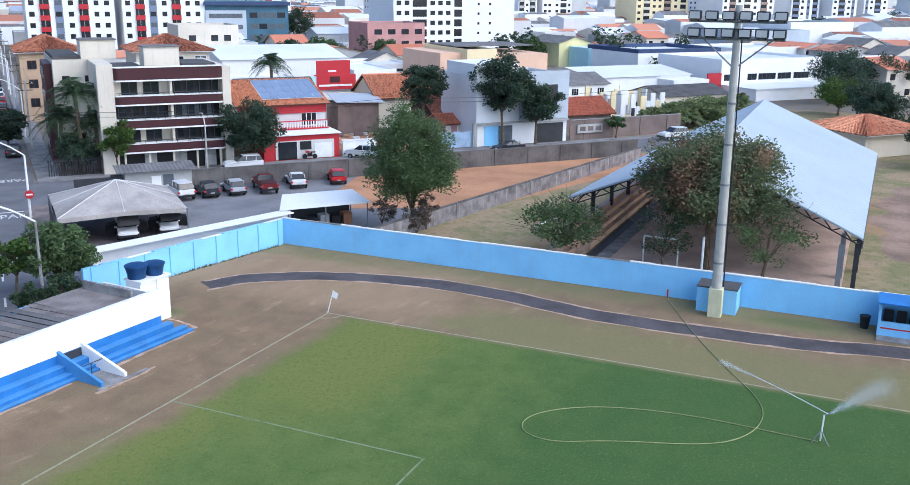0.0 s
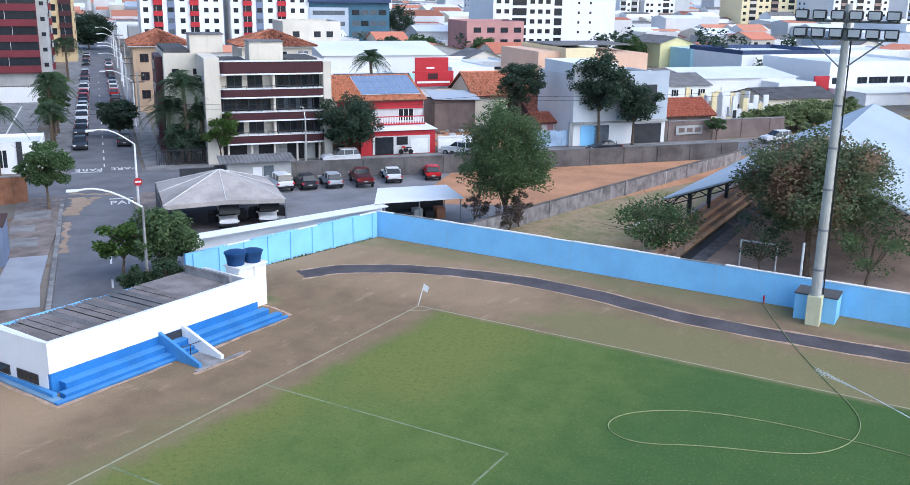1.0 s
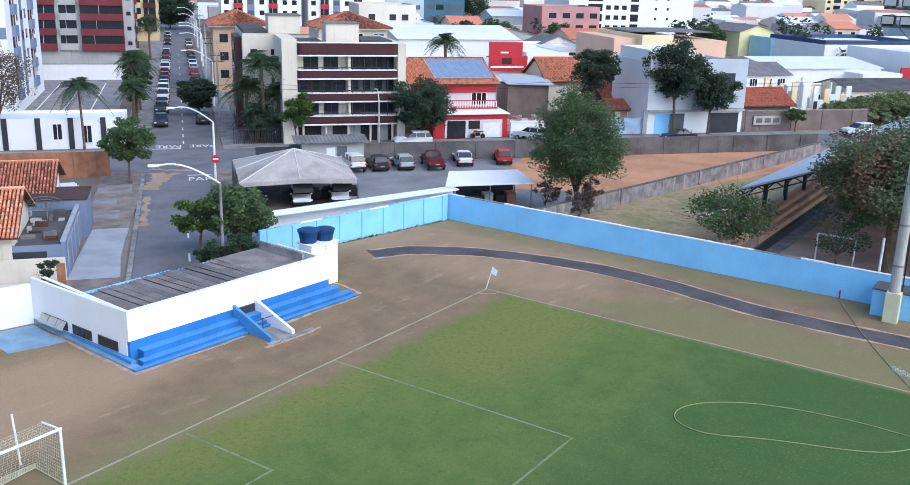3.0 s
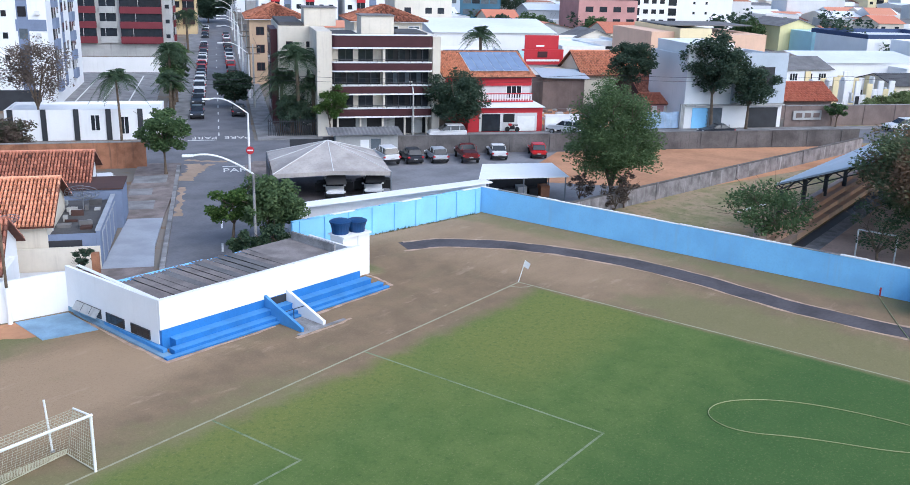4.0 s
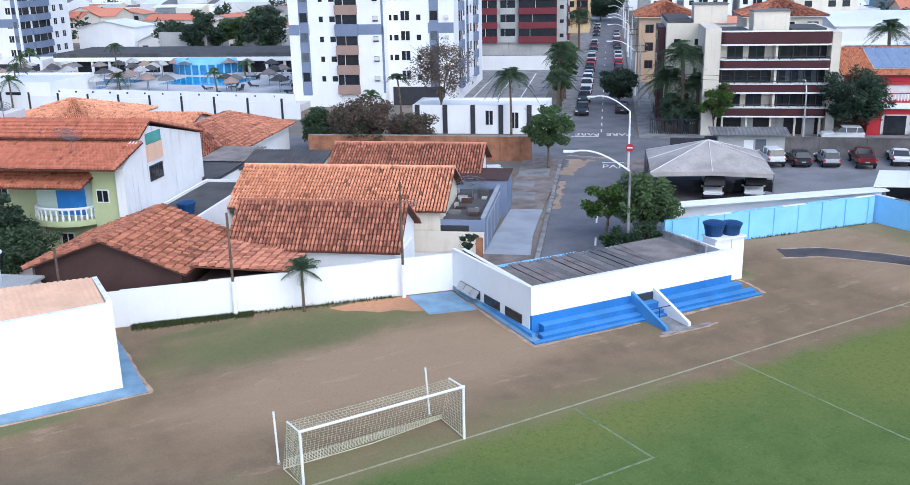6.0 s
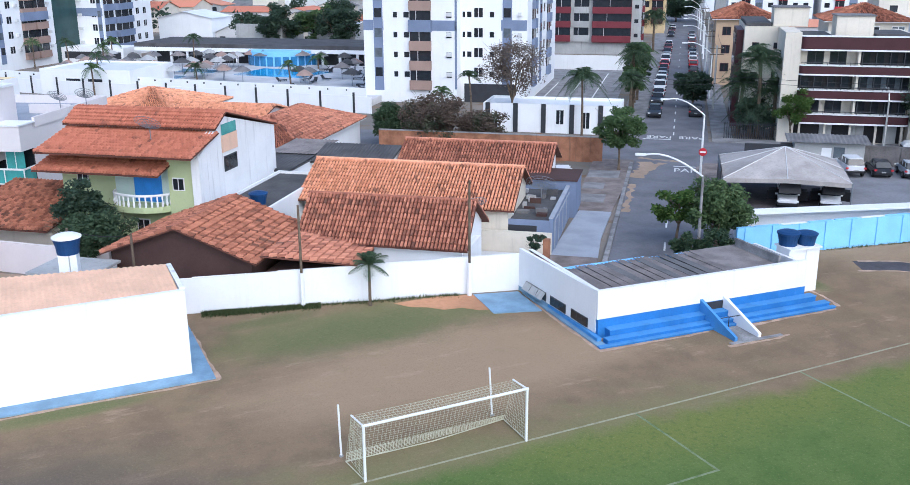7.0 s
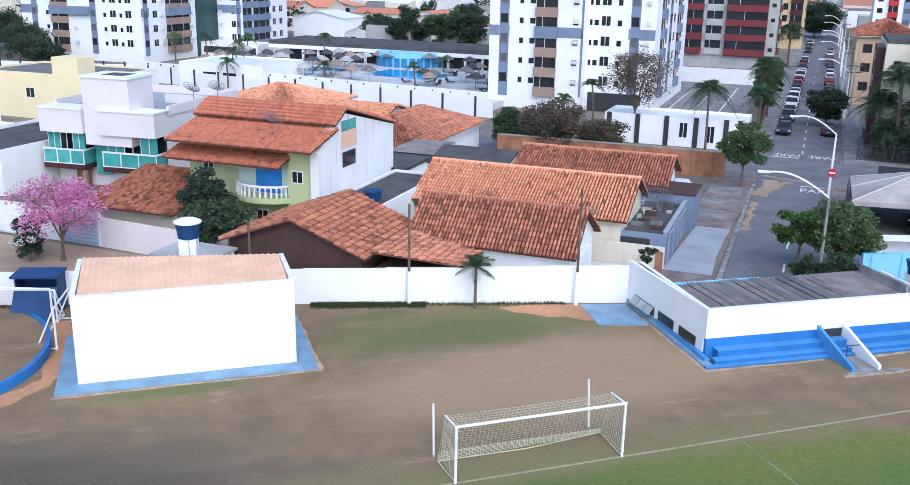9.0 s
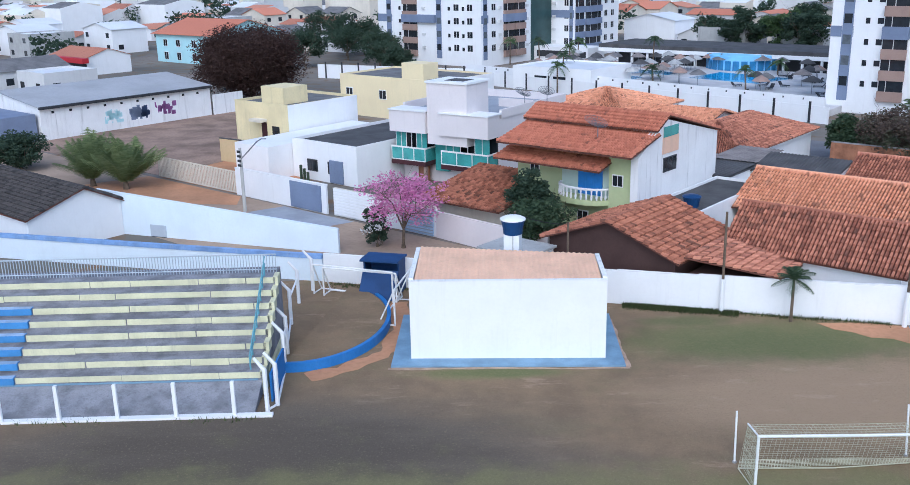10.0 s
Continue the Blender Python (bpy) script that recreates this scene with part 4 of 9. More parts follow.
tap = thing("hose_tap", "rusty standpipe tap at the foot of the wall", "tap", pose(43.1, -18.9, 0.02))
rod("pipe", (0, 0, 0), (0, 0, 0.6), 0.05, M["red"], tap)
rod("spout", (0, 0, 0.55), (-0.25, 0, 0.5), 0.04, M["red"], tap)
spr = thing("sprinkler", "tripod lawn sprinkler throwing a fine spray", "sprinkler", pose(24.9, -29.8, 0.02))
rod("riser", (0, 0, 0.1), (0, -0.05, 1.4), 0.04, M["whitesteel"], spr)
for k in range(3):
    rod("leg", (0, 0, 0.6), (0.45 * math.cos(2.1 * k), 0.45 * math.sin(2.1 * k), 0), 0.025, M["steel"], spr)
rod("nozzle", (0, -0.05, 1.38), (0.12, -0.3, 1.52), 0.04, M["steel"], spr)
bm = bmesh.new()
rng = random.Random(31)


def droplet(c, s):
    v = [bm.verts.new(Vector(c) + Vector(d) * s) for d in ((1, 1, 1), (-1, -1, 1), (-1, 1, -1), (1, -1, -1))]
    for f in ((0, 1, 2), (0, 3, 1), (0, 2, 3), (1, 3, 2)):
        bm.faces.new([v[i] for i in f])


for k in range(2600):  # the straight jet, breaking up towards its end
    t = k / 2600
    w_ = 0.01 + 0.22 * max(0.0, t - 0.55) ** 1.5
    droplet((24.9 + 4.1 * t + rng.gauss(0, w_), -30.0 + 5.5 * t + rng.gauss(0, w_), 1.5 + 0.5 * t - 0.4 * t * t + rng.gauss(0, w_)), rng.uniform(0.005, 0.011))
for k in range(12000):  # the fan of mist on the other side
    t = rng.random() ** 0.8
    w_ = 0.03 + 0.28 * t
    droplet((25.0 + 0.4 * t + rng.gauss(0, w_), -30.1 - 2.3 * t + rng.gauss(0, w_), 1.5 + 2.0 * t - 0.35 * t * t + rng.gauss(0, w_)), rng.uniform(0.0022, 0.0055))
tagged(part("water_spray", bm, M["spray"]), "thin jet and fine mist of water drops", "water", kind="stuff")

# ---- building kit, in street-grid metres ----
_cache = {}


def shared_box(key, dims, mat):
    k = (key, dims, mat.name)
    if k not in _cache:
        bm = bmesh.new()
        add_box(bm, *dims)
        me = bpy.data.meshes.new(key)
        bm.to_mesh(me)
        bm.free()
        me.materials.append(mat)
        _cache[k] = me
    return _cache[k]


FACE = {"s": 0.0, "e": 90.0, "n": 180.0, "w": -90.0}  # the side of a building: s looks down the street to the pitch


def on_face(dims, face, u, z, off=0.0):
    """Where a piece sits on a side of the box (p0, p1, q0, q1): u metres along it, z up."""
    p0, p1, q0, q1 = dims
    x, y = {"s": (p0 + u, q0 - off), "e": (p1 + off, q0 + u), "n": (p1 - u, q1 + off), "w": (p0 - off, q1 - u)}[face]
    return pose(x, y, z, 0, 0, FACE[face])


def window(parent, dims, face, u, z, w, h, casing="whitesteel", glass="glass", mull=1, name="window"):
    """A framed window: u is its near lower corner along the side."""
    fr = new(name, shared_box("window_frame", (0, w, -0.05, 0.02, 0, h), M[casing]))
    fr.parent, fr.matrix_basis = parent, on_face(dims, face, u, z)
    t = min(0.09, w * 0.08)
    n = mull + 1
    pw = (w - t * (n + 1)) / n
    for k in range(n):
        pn = new("pane", shared_box("pane", (0, pw, -0.07, -0.052, 0, h - 2 * t), M[glass]))
        pn.parent, pn.matrix_basis = fr, pose(t + k * (pw + t), 0, t)
    return fr


def pane(parent, dims, face, u, z, w, h, glass="glass", off=0.0, name="window"):
    pn = new(name, shared_box("window_pane", (0, w, -0.04, 0.01, 0, h), M[glass]))
    pn.parent, pn.matrix_basis = parent, on_face(dims, face, u, z, off)
    return pn


def slab(parent, dims, face, u, z, w, h, d, mat, name="panel", label=""):
    """A block standing d metres proud of a side."""
    pn = new(name, shared_box(name, (0, w, -d, 0, 0, h), M[mat]))
    pn.parent, pn.matrix_basis = parent, on_face(dims, face, u, z)
    if label:
        pn["label"] = label
    return pn


def block(name, label, dims, h, wall="white_far", roof="greyroof", parapet=0.4, category="building", group="", lip=None):
    """A flat-roofed building with a parapet."""
    p0, p1, q0, q1 = dims
    ob = thing(name, label, category, CITY, group)
    box("wall", (p0, p1, q0, q1, 0, h), M[wall], ob)
    if parapet:
        t = 0.18
        bm = bmesh.new()
        for d in ((p0, p1, q0, q0 + t), (p0, p1, q1 - t, q1), (p0, p0 + t, q0 + t, q1 - t), (p1 - t, p1, q0 + t, q1 - t)):
            add_box(bm, *d, h, h + parapet)
        part("parapet", bm, M[lip or wall], ob)
        t += 0.004
        box("roof", (p0 + t, p1 - t, q0 + t, q1 - t, h, h + 0.06), M[roof], ob)
    else:
        box("roof", (p0 - 0.1, p1 + 0.1, q0 - 0.1, q1 + 0.1, h, h + 0.12), M[roof], ob)
    return ob


def gabled(name, label, dims, eave, ridge, along="p", wall="white", roof="tile", over=0.5, category="house", group="", at=0.5, tiles=True, w=0.24, course=0.42, skip=(), single=0):
    """A house with a two-sided roof; along: the way of the ridge; at: where the ridge lies across the house."""
    p0, p1, q0, q1 = dims
    ob = thing(name, label, category, CITY, group)
    bm = bmesh.new()
    if along == "p":
        qm = q0 + (q1 - q0) * at
        prof = [(q0, 0), (q1, 0), (q1, eave), (qm, ridge), (q0, eave)]
        a, b = ([bm.verts.new((p, q, z)) for q, z in prof] for p in (p0, p1))
    else:
        pm = p0 + (p1 - p0) * at
        prof = [(p0, 0), (p1, 0), (p1, eave), (pm, ridge), (p0, eave)]
        a, b = ([bm.verts.new((p, q, z)) for p, z in prof] for q in (q1, q0))
    bm.faces.new(a[::-1])
    bm.faces.new(b)
    for k in range(5):
        bm.faces.new((a[k], a[(k + 1) % 5], b[(k + 1) % 5], b[k]))
    part("wall", bm, M[wall], ob)
    o, s = over, 0.02
    if along == "p":
        qm = q0 + (q1 - q0) * at
        k0, k1 = (ridge - eave) / (qm - q0), (ridge - eave) / (q1 - qm)
        slopes = [[(p0 - o, q0 - o, eave - k0 * o + s), (p1 + o, q0 - o, eave - k0 * o + s), (p1 + o, qm, ridge + s), (p0 - o, qm, ridge + s)],
                  [(p1 + o, q1 + o, eave - k1 * o + s), (p0 - o, q1 + o, eave - k1 * o + s), (p0 - o, qm, ridge + s), (p1 + o, qm, ridge + s)]]
    else:
        pm = p0 + (p1 - p0) * at
        k0, k1 = (ridge - eave) / (pm - p0), (ridge - eave) / (p1 - pm)
        slopes = [[(p0 - o, q1 + o, eave - k0 * o + s), (p0 - o, q0 - o, eave - k0 * o + s), (pm, q0 - o, ridge + s), (pm, q1 + o, ridge + s)],
                  [(p1 + o, q0 - o, eave - k1 * o + s), (p1 + o, q1 + o, eave - k1 * o + s), (pm, q1 + o, ridge + s), (pm, q0 - o, ridge + s)]]
    for i, c in enumerate(slopes):
        roof_slope(ob, c, roof, tiles and i not in skip, w, course, single if i == 0 else 0)
    if tiles:
        r = [Vector(slopes[0][3]), Vector(slopes[0][2])]
        rod("ridge_tiles", r[0] + Vector((0, 0, 0.06)), r[1] + Vector((0, 0, 0.06)), 0.12, M[roof], ob, sides=8)
    return ob


def roof_slope(ob, c, roof, tiles, w=0.24, course=0.42, single=0):
    """A slope as a thin board, with tiles or sheets upon it."""
    up = Vector((0, 0, 0.08))
    pts = [tuple(Vector(v) - up) for v in c] + [tuple(v) for v in c]
    # under tiles the board is dark, so its colour carries the channels' shade
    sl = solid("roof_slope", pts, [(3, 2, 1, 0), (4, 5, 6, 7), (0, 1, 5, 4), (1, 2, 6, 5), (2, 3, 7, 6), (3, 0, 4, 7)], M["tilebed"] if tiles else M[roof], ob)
    if tiles:
        tl = tiles_on("roof_tiles", c, M[roof], sl, w, course, single=single)
        tl["kind"] = "stuff"
    return sl


def hipped(name, label, dims, eave, ridge, wall="white", roof="tile", over=0.5, category="house", group="", tiles=True, base=0.0):
    """A house under a hipped roof."""
    p0, p1, q0, q1 = dims
    ob = thing(name, label, category, CITY, group)
    box("wall", (p0, p1, q0, q1, base, eave), M[wall], ob)
    a, b, c, d = p0 - over, p1 + over, q0 - over, q1 + over
    if b - a >= d - c:
        h = (d - c) / 2
        r0, r1 = (a + h, (c + d) / 2, ridge), (b - h, (c + d) / 2, ridge)
        sl = [[(a, c, eave), (b, c, eave), r1, r0], [(b, d, eave), (a, d, eave), r0, r1], [(a, d, eave), (a, c, eave), r0, r0], [(b, c, eave), (b, d, eave), r1, r1]]
    else:
        h = (b - a) / 2
        r0, r1 = ((a + b) / 2, c + h, ridge), ((a + b) / 2, d - h, ridge)
        sl = [[(a, c, eave), (b, c, eave), r0, r0], [(b, d, eave), (a, d, eave), r1, r1], [(a, d, eave), (a, c, eave), r0, r1], [(b, c, eave), (b, d, eave), r1, r0]]
    for s in sl:
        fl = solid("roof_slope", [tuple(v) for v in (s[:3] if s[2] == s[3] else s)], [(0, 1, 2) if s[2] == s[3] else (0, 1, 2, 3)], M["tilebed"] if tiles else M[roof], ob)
        if tiles:
            tiles_on("roof_tiles", s, M[roof], fl)["kind"] = "stuff"
    box("eave_board", (a, b, c, d, eave - 0.1, eave - 0.01), M["white_far"], ob)
    return ob


def highrise(name, label, dims, floors, wall, z0=3.2, fh=2.9, faces="se", bays=(), glass="glass", group="", sill=0.8):
    """A tower; bays: (side, u, width, material, depth, window) running its whole height: balconies, colour strips or plain windows."""
    p0, p1, q0, q1 = dims
    ob = thing(name, label, "apartment tower", CITY, group)
    H = z0 + floors * fh
    box("wall", (p0, p1, q0, q1, 0, H), M[wall], ob)
    box("parapet", (p0 - 0.1, p1 + 0.1, q0 - 0.1, q1 + 0.1, H, H + 1.1), M[wall], ob)
    for face, u, w, mat, depth, kind in bays:
        if kind == "strip":
            slab(ob, dims, face, u, z0 - 0.4, w, H - z0, depth, mat, "colour_strip")
        for f in range(floors):
            z = z0 + f * fh
            if kind == "balcony":
                slab(ob, dims, face, u, z - 0.2, w, 1.3, depth, mat, "balcony")
                slab(ob, dims, face, u + 0.06, z + 1.1, w - 0.12, fh - 1.31, max(0.05, depth - 0.35), glass, "loggia")
                if not group:
                    slab(ob, dims, face, u + w * (0.3 + 0.07 * (f % 3)), z + 1.1, 0.08, fh - 1.31, max(0.07, depth - 0.3), "white_far", "mullion")
            elif kind == "strip":
                pane(ob, dims, face, u + w * 0.12, z + sill, w * 0.76, 1.25, "greyglass" if f % 3 else "glass", depth)
            elif kind == "loggia":
                pane(ob, dims, face, u, z + 0.3, w, 2.1, glass)
            elif kind == "cooler":
                slab(ob, dims, face, u, z + sill + 0.2, w, 0.5, 0.4, "white_far", "air_conditioner")
            else:
                pn = pane(ob, dims, face, u, z + sill, w, 1.25 if w > 0.8 else 0.75, glass)
                if w > 0.8 and q0 < 150:
                    mu = new("mullion", shared_box("mullion", (w * 0.46, w * 0.54, -0.055, -0.041, 0, 1.25), M["white_far"]))
                    mu.parent = pn
    return ob

# ---- streets and lots ----
def ground_patch(name, label, pts, z, mat, category="ground", m=CITY, kind="structure"):
    ob = tagged(prism(name, pts, -0.25, z, M[mat]), label, category, kind=kind)
    ob.matrix_basis = m
    return ob


ground_patch("street", "long asphalt street between parked cars", [(-3.6, -13.5), (4.0, -9.0), (3.9, 23.0), (4.3, 400), (-3.6, 400), (-3.6, 23)], 0.03, "asphalt", "road")
ground_patch("cross_street", "asphalt cross street at the junction", [(-60, 24.2), (-3.59, 24.2), (3.89, 24.2), (120, 28.8), (120, 36.0), (-60, 36.0)], 0.026, "asphalt", "road")
ground_patch("pavement_west", "dusty broken pavement along the street", [(-7.6, 3.3), (-4.3, 3.3), (-3.8, 14.0), (-3.6, 24.2), (-7.6, 24.2)], 0.14, "dustpave", "pavement")
ground_patch("pavement_corner", "dusty pavement at the corner by the tent", [(3.0, 9.0), (4.2, 9.0), (6.8, 24.0), (3.4, 24.2), (2.4, 22.0), (2.5, 15.0)], 0.13, "dustpave", "pavement")
ground_patch("pavement_near", "cracked pavement beside the driveway", [(-9.0, -15), (-4.0, -15), (-4.3, -9.0), (-9.0, -9.0)], 0.14, "dustpave", "pavement")
ground_patch("driveway", "pale blue-grey concrete driveway", [(-7.6, -9.0), (-4.3, -9.0), (-4.5, -4.2), (-4.3, 3.3), (-6.9, 3.3)], 0.15, "driveway", "driveway")
for k_, line_ in enumerate(([(-3.2, 16.6), (-2.7, 19.0), (-2.2, 21.5), (-2.6, 24.0)], [(-2.2, 20.6), (-1.4, 22.4), (-0.8, 23.8)], [(-3.3, 4.0), (-3.2, 9.0), (-3.3, 14.0)], [(-3.2, 26.0), (-1.6, 25.2), (0.8, 24.8)])):
    tagged(ribbon("corner_dust", line_, (1.5, 0.8, 0.5, 0.6)[k_], 0.034 + 0.002 * k_, M["tanearth"], ragged=0.22, sub=9), "sand washed along the gutter at the junction", "earth", "street dust", "structure").matrix_basis = CITY
rng = random.Random(17)
q = -14.0
while q < 23.0:
    kb = tagged(box("kerb", (-3.95, -3.62, q, q + 0.95, 0.0, 0.17 + rng.uniform(-0.02, 0.02)), M["concrete" if rng.random() < 0.6 else "paving"]), "worn concrete kerb stone", "kerb", "kerb stones", "structure")
    kb.matrix_basis = CITY
    q += 1.0
for q0, q1, p0, p1 in ((6.2, 9.0, -7.4, -5.2), (11.0, 13.4, -7.5, -5.6), (15.6, 18.6, -7.5, -4.6)):
    sl_ = tagged(box("paving_slab", (p0, p1, q0, q1, 0.14, 0.156), M["paving"]), "paler slab set in the broken pavement", "paving", "paving slabs", "structure")
    sl_.matrix_basis = CITY
ground_patch("pavement_far_west", "concrete pavement under street trees", [(-6.6, 36.0), (-3.6, 36.0), (-3.6, 380), (-6.6, 380)], 0.14, "paving", "pavement")
ground_patch("pavement_far_east", "concrete pavement beside the apartment building", [(4.3, 36.0), (6.6, 36.0), (6.6, 380), (4.3, 380)], 0.14, "paving", "pavement")
ground_patch("pavement_apartment", "pavement before the shops and flats", [(6.6, 36.0), (110, 36.0), (110, 38.2), (6.6, 38.2)], 0.13, "paving", "pavement")
ground_patch("forecourt", "pale concrete forecourt sloping to the street", [(-12.9, -12.6), (-7.9, -12.6), (-7.7, -9.1), (-12.9, -9.1)], 0.15, "white_far", "pavement")
ground_patch("parking_lot", "grey gravel parking lot", [(4.0, -2.0), (22.0, 3.0), (40.0, 6.0), (40.0, 26.0), (4.3, 26.0)], 0.022, "lotgrey", "parking lot")
ground_patch("earth_lot", "bare red earth lot", [(29.0, 12.0), (42.0, 7.0), (75.0, 20.5), (75.0, 26.0), (36.0, 26.0), (31.0, 19.0)], 0.028, "reddirt", "earth")
tagged(prism("scrub_lot", [(43.62, -70), (160, -70), (160, 2), (43.62, 6)], -0.25, 0.02, M["scrub"]), "dry scrubby ground round the sports hall", "ground", kind="structure")
tagged(ribbon("earth_path", [(56, -40), (66, -35.5), (76, -34.8), (86, -35.5), (96, -41)], 7.0, 0.03, M["earthbrown"], ragged=1.2), "worn red earth beside the sports hall", "earth", kind="structure")
ground_patch("deck_lot", "grey concrete parking deck with bay lines", [(-23, 45), (-8, 45), (-8.6, 103), (-23, 103)], 0.03, "paving", "parking lot")
ground_patch("side_street", "dusty street behind the stadium wall", [(-130, -33), (-34, -33), (-34, -20.3), (-130, -20.3)], 0.01, "tanearth", "road")
ground_patch("gate_court", "bare red earth before the slatted gate", [(-86.0, -27.0), (-72.0, -25.6), (-66.4, -22.6), (-68.8, -20.35), (-84.0, -20.35)], 0.026, "reddirt", "earth")
ground_patch("gate_yard", "red earth yard behind the slatted gate", [(-82.8, -19.8), (-69.9, -19.8), (-70.0, -9.8), (-84.0, -11.0)], 0.027, "reddirt", "earth")
ground_patch("pebble_forecourt", "grey pebble paving before a house gate", [(-63.5, -23.6), (-55.0, -24.6), (-53.6, -20.4), (-62.5, -20.4)], 0.028, "driveway", "pavement")
ground_patch("vacant_lot", "brown vacant lot by the warehouse", [(-114, -20), (-83, -19.5), (-87, 10), (-114, 14)], 0.03, "earthbrown", "earth")
for q in (-6, 0.0, 39.5, 44, 49, 55, 61, 67, 74, 82, 90, 100, 110, 122, 135, 150):
    d = thing("lane_dash", "worn white centre-line dash", "road marking", CITY, "road markings", "structure")
    box("paint", (0.0, 0.14, q, q + 2.0, 0.03, 0.038), M["roadpaint"], d)
for p, q, s, r in ((-0.1, 38.9, 1.25, 0), (3.5, 38.9, 1.25, 0), (0.3, 19.9, 1.3, 0)):
    t = bpy.data.curves.new("road_word", "FONT")
    t.body, t.size, t.extrude = "PARE", s, 0.003
    t.materials.append(M["roadpaint"])
    o = tagged(new("road_word", t), "white stop word painted on the asphalt", "road marking", kind="structure")
    o.matrix_basis = CITY @ pose(p, q, 0.036, 0, 0, 180 if q > 30 else 0) @ Matrix.Diagonal((1.0, 1.8, 1.0, 1.0))
stop = thing("stop_line", "white stop line at the junction", "road marking", CITY, "road markings", "structure")
box("paint", (-3.3, -0.2, 36.6, 36.9, 0.03, 0.038), M["roadpaint"], stop)
stop = thing("stop_line", "white stop line at the junction", "road marking", CITY, "road markings", "structure")
box("paint", (0.3, 3.6, 22.3, 22.6, 0.03, 0.038), M["roadpaint"], stop)
for p in (-19, -15.5, -12):
    d = thing("bay_line", "white parking bay line on the deck", "road marking", CITY, "road markings", "structure")
    box("paint", (p, p + 0.2, 50, 98, 0.03, 0.038), M["roadpaint"], d)


def city_wall(name, label, a, b, h, mat, coping=None, piers=0, pier_mat=None, thick=0.2, z1=None):
    """A boundary wall on the street grid, from a to b, with piers."""
    ang = math.degrees(math.atan2(b[1] - a[1], b[0] - a[0]))
    ob = thing(name, label, "wall", CITY @ pose(a[0], a[1], 0, 0, 0, ang), kind="structure")
    L = math.hypot(b[0] - a[0], b[1] - a[1])
    z1 = h if z1 is None else z1
    solid("wall_body", [(0, 0, 0), (L, 0, 0), (L, thick, 0), (0, thick, 0), (0, 0, h), (L, 0, z1), (L, thick, z1), (0, thick, h)], [(3, 2, 1, 0), (4, 5, 6, 7), (0, 1, 5, 4), (1, 2, 6, 5), (2, 3, 7, 6), (3, 0, 4, 7)], M[mat], ob)
    if coping:
        solid("coping", [(0, -0.04, h), (L, -0.04, z1), (L, thick + 0.04, z1), (0, thick + 0.04, h), (0, -0.04, h + 0.1), (L, -0.04, z1 + 0.1), (L, thick + 0.04, z1 + 0.1), (0, thick + 0.04, h + 0.1)],
              [(3, 2, 1, 0), (4, 5, 6, 7), (0, 1, 5, 4), (1, 2, 6, 5), (2, 3, 7, 6), (3, 0, 4, 7)], M[coping], ob)
    for k in range(piers):
        x = L * (k + 0.5) / piers
        box("pier", (x - 0.15, x + 0.15, -0.08, -0.002, 0, h + (0.5 if pier_mat else 0)), M[pier_mat or mat], ob)
    return ob


city_wall("wall_lot_back", "stained grey wall behind the parking lot", (10.5, 26.6), (73.5, 25.6), 1.9, "stainwall", "stainwall", 14)
w, L = wall_between("wall_lot_side", (44.5, 5.6), (96.5, -4.2), 1.5, 0.2, M["peeling"], "peeling grey and white wall beside the earth lot")
box("wall_body", (0, L, 0, 0.2, 0, 1.4), M["peeling"], w)
box("coping", (0, L, -0.03, 0.23, 1.4, 1.5), M["stainwall"], w)
for k in range(int(L / 13)):
    box("pier", (13 * k, 13 * k + 0.25, -0.08, -0.032, 0, 1.55), M["peeling"], w)
city_wall("wall_orange", "bare brick wall at the end of the houses", (-30.0, 22.8), (-6.7, 22.8), 2.5, "brick", "concrete", 5)
city_wall("wall_club", "long white club wall with dark piers", (-104, 57.4), (-39, 47.6), 2.2, "white", None, 13, "darksteel")
city_wall("wall_club_far", "white club wall with dark piers by the trees", (-136.0, 49.2), (-104.2, 57.2), 2.6, "white", None, 9, "darksteel")
city_wall("wall_club_base", "white retaining wall of the pool terrace", (-110, 62.0), (-41, 51.8), 2.75, "white", None, 0)
for k in range(22):
    vt = thing("wall_vent", "small dark drain vent in the terrace wall", "vent", CITY, "wall vents")
    box("vent_hole", (-105.0 + 2.9 * k, -104.7 + 2.9 * k, 61.2 - 0.427 * k, 61.3 - 0.427 * k, 2.25, 2.5), M["darksteel"], vt)
city_wall("wall_deck_end", "white wall closing the parking deck", (-23, 103.5), (-8.6, 103.5), 2.6, "white")
city_wall("wall_street_white", "white street wall of a house", (-69.8, -20.0), (-57.3, -20.0), 2.5, "white", "white")
city_wall("wall_gate_side", "white wall with a sheet gate", (-56.6, -19.8), (-45.0, -19.8), 2.3, "white", "cream")
city_wall("wall_pink_side", "pale wall beside the small tiled roof", (-45.0, -19.8), (-34.0, -20.5), 2.1, "blush", None)

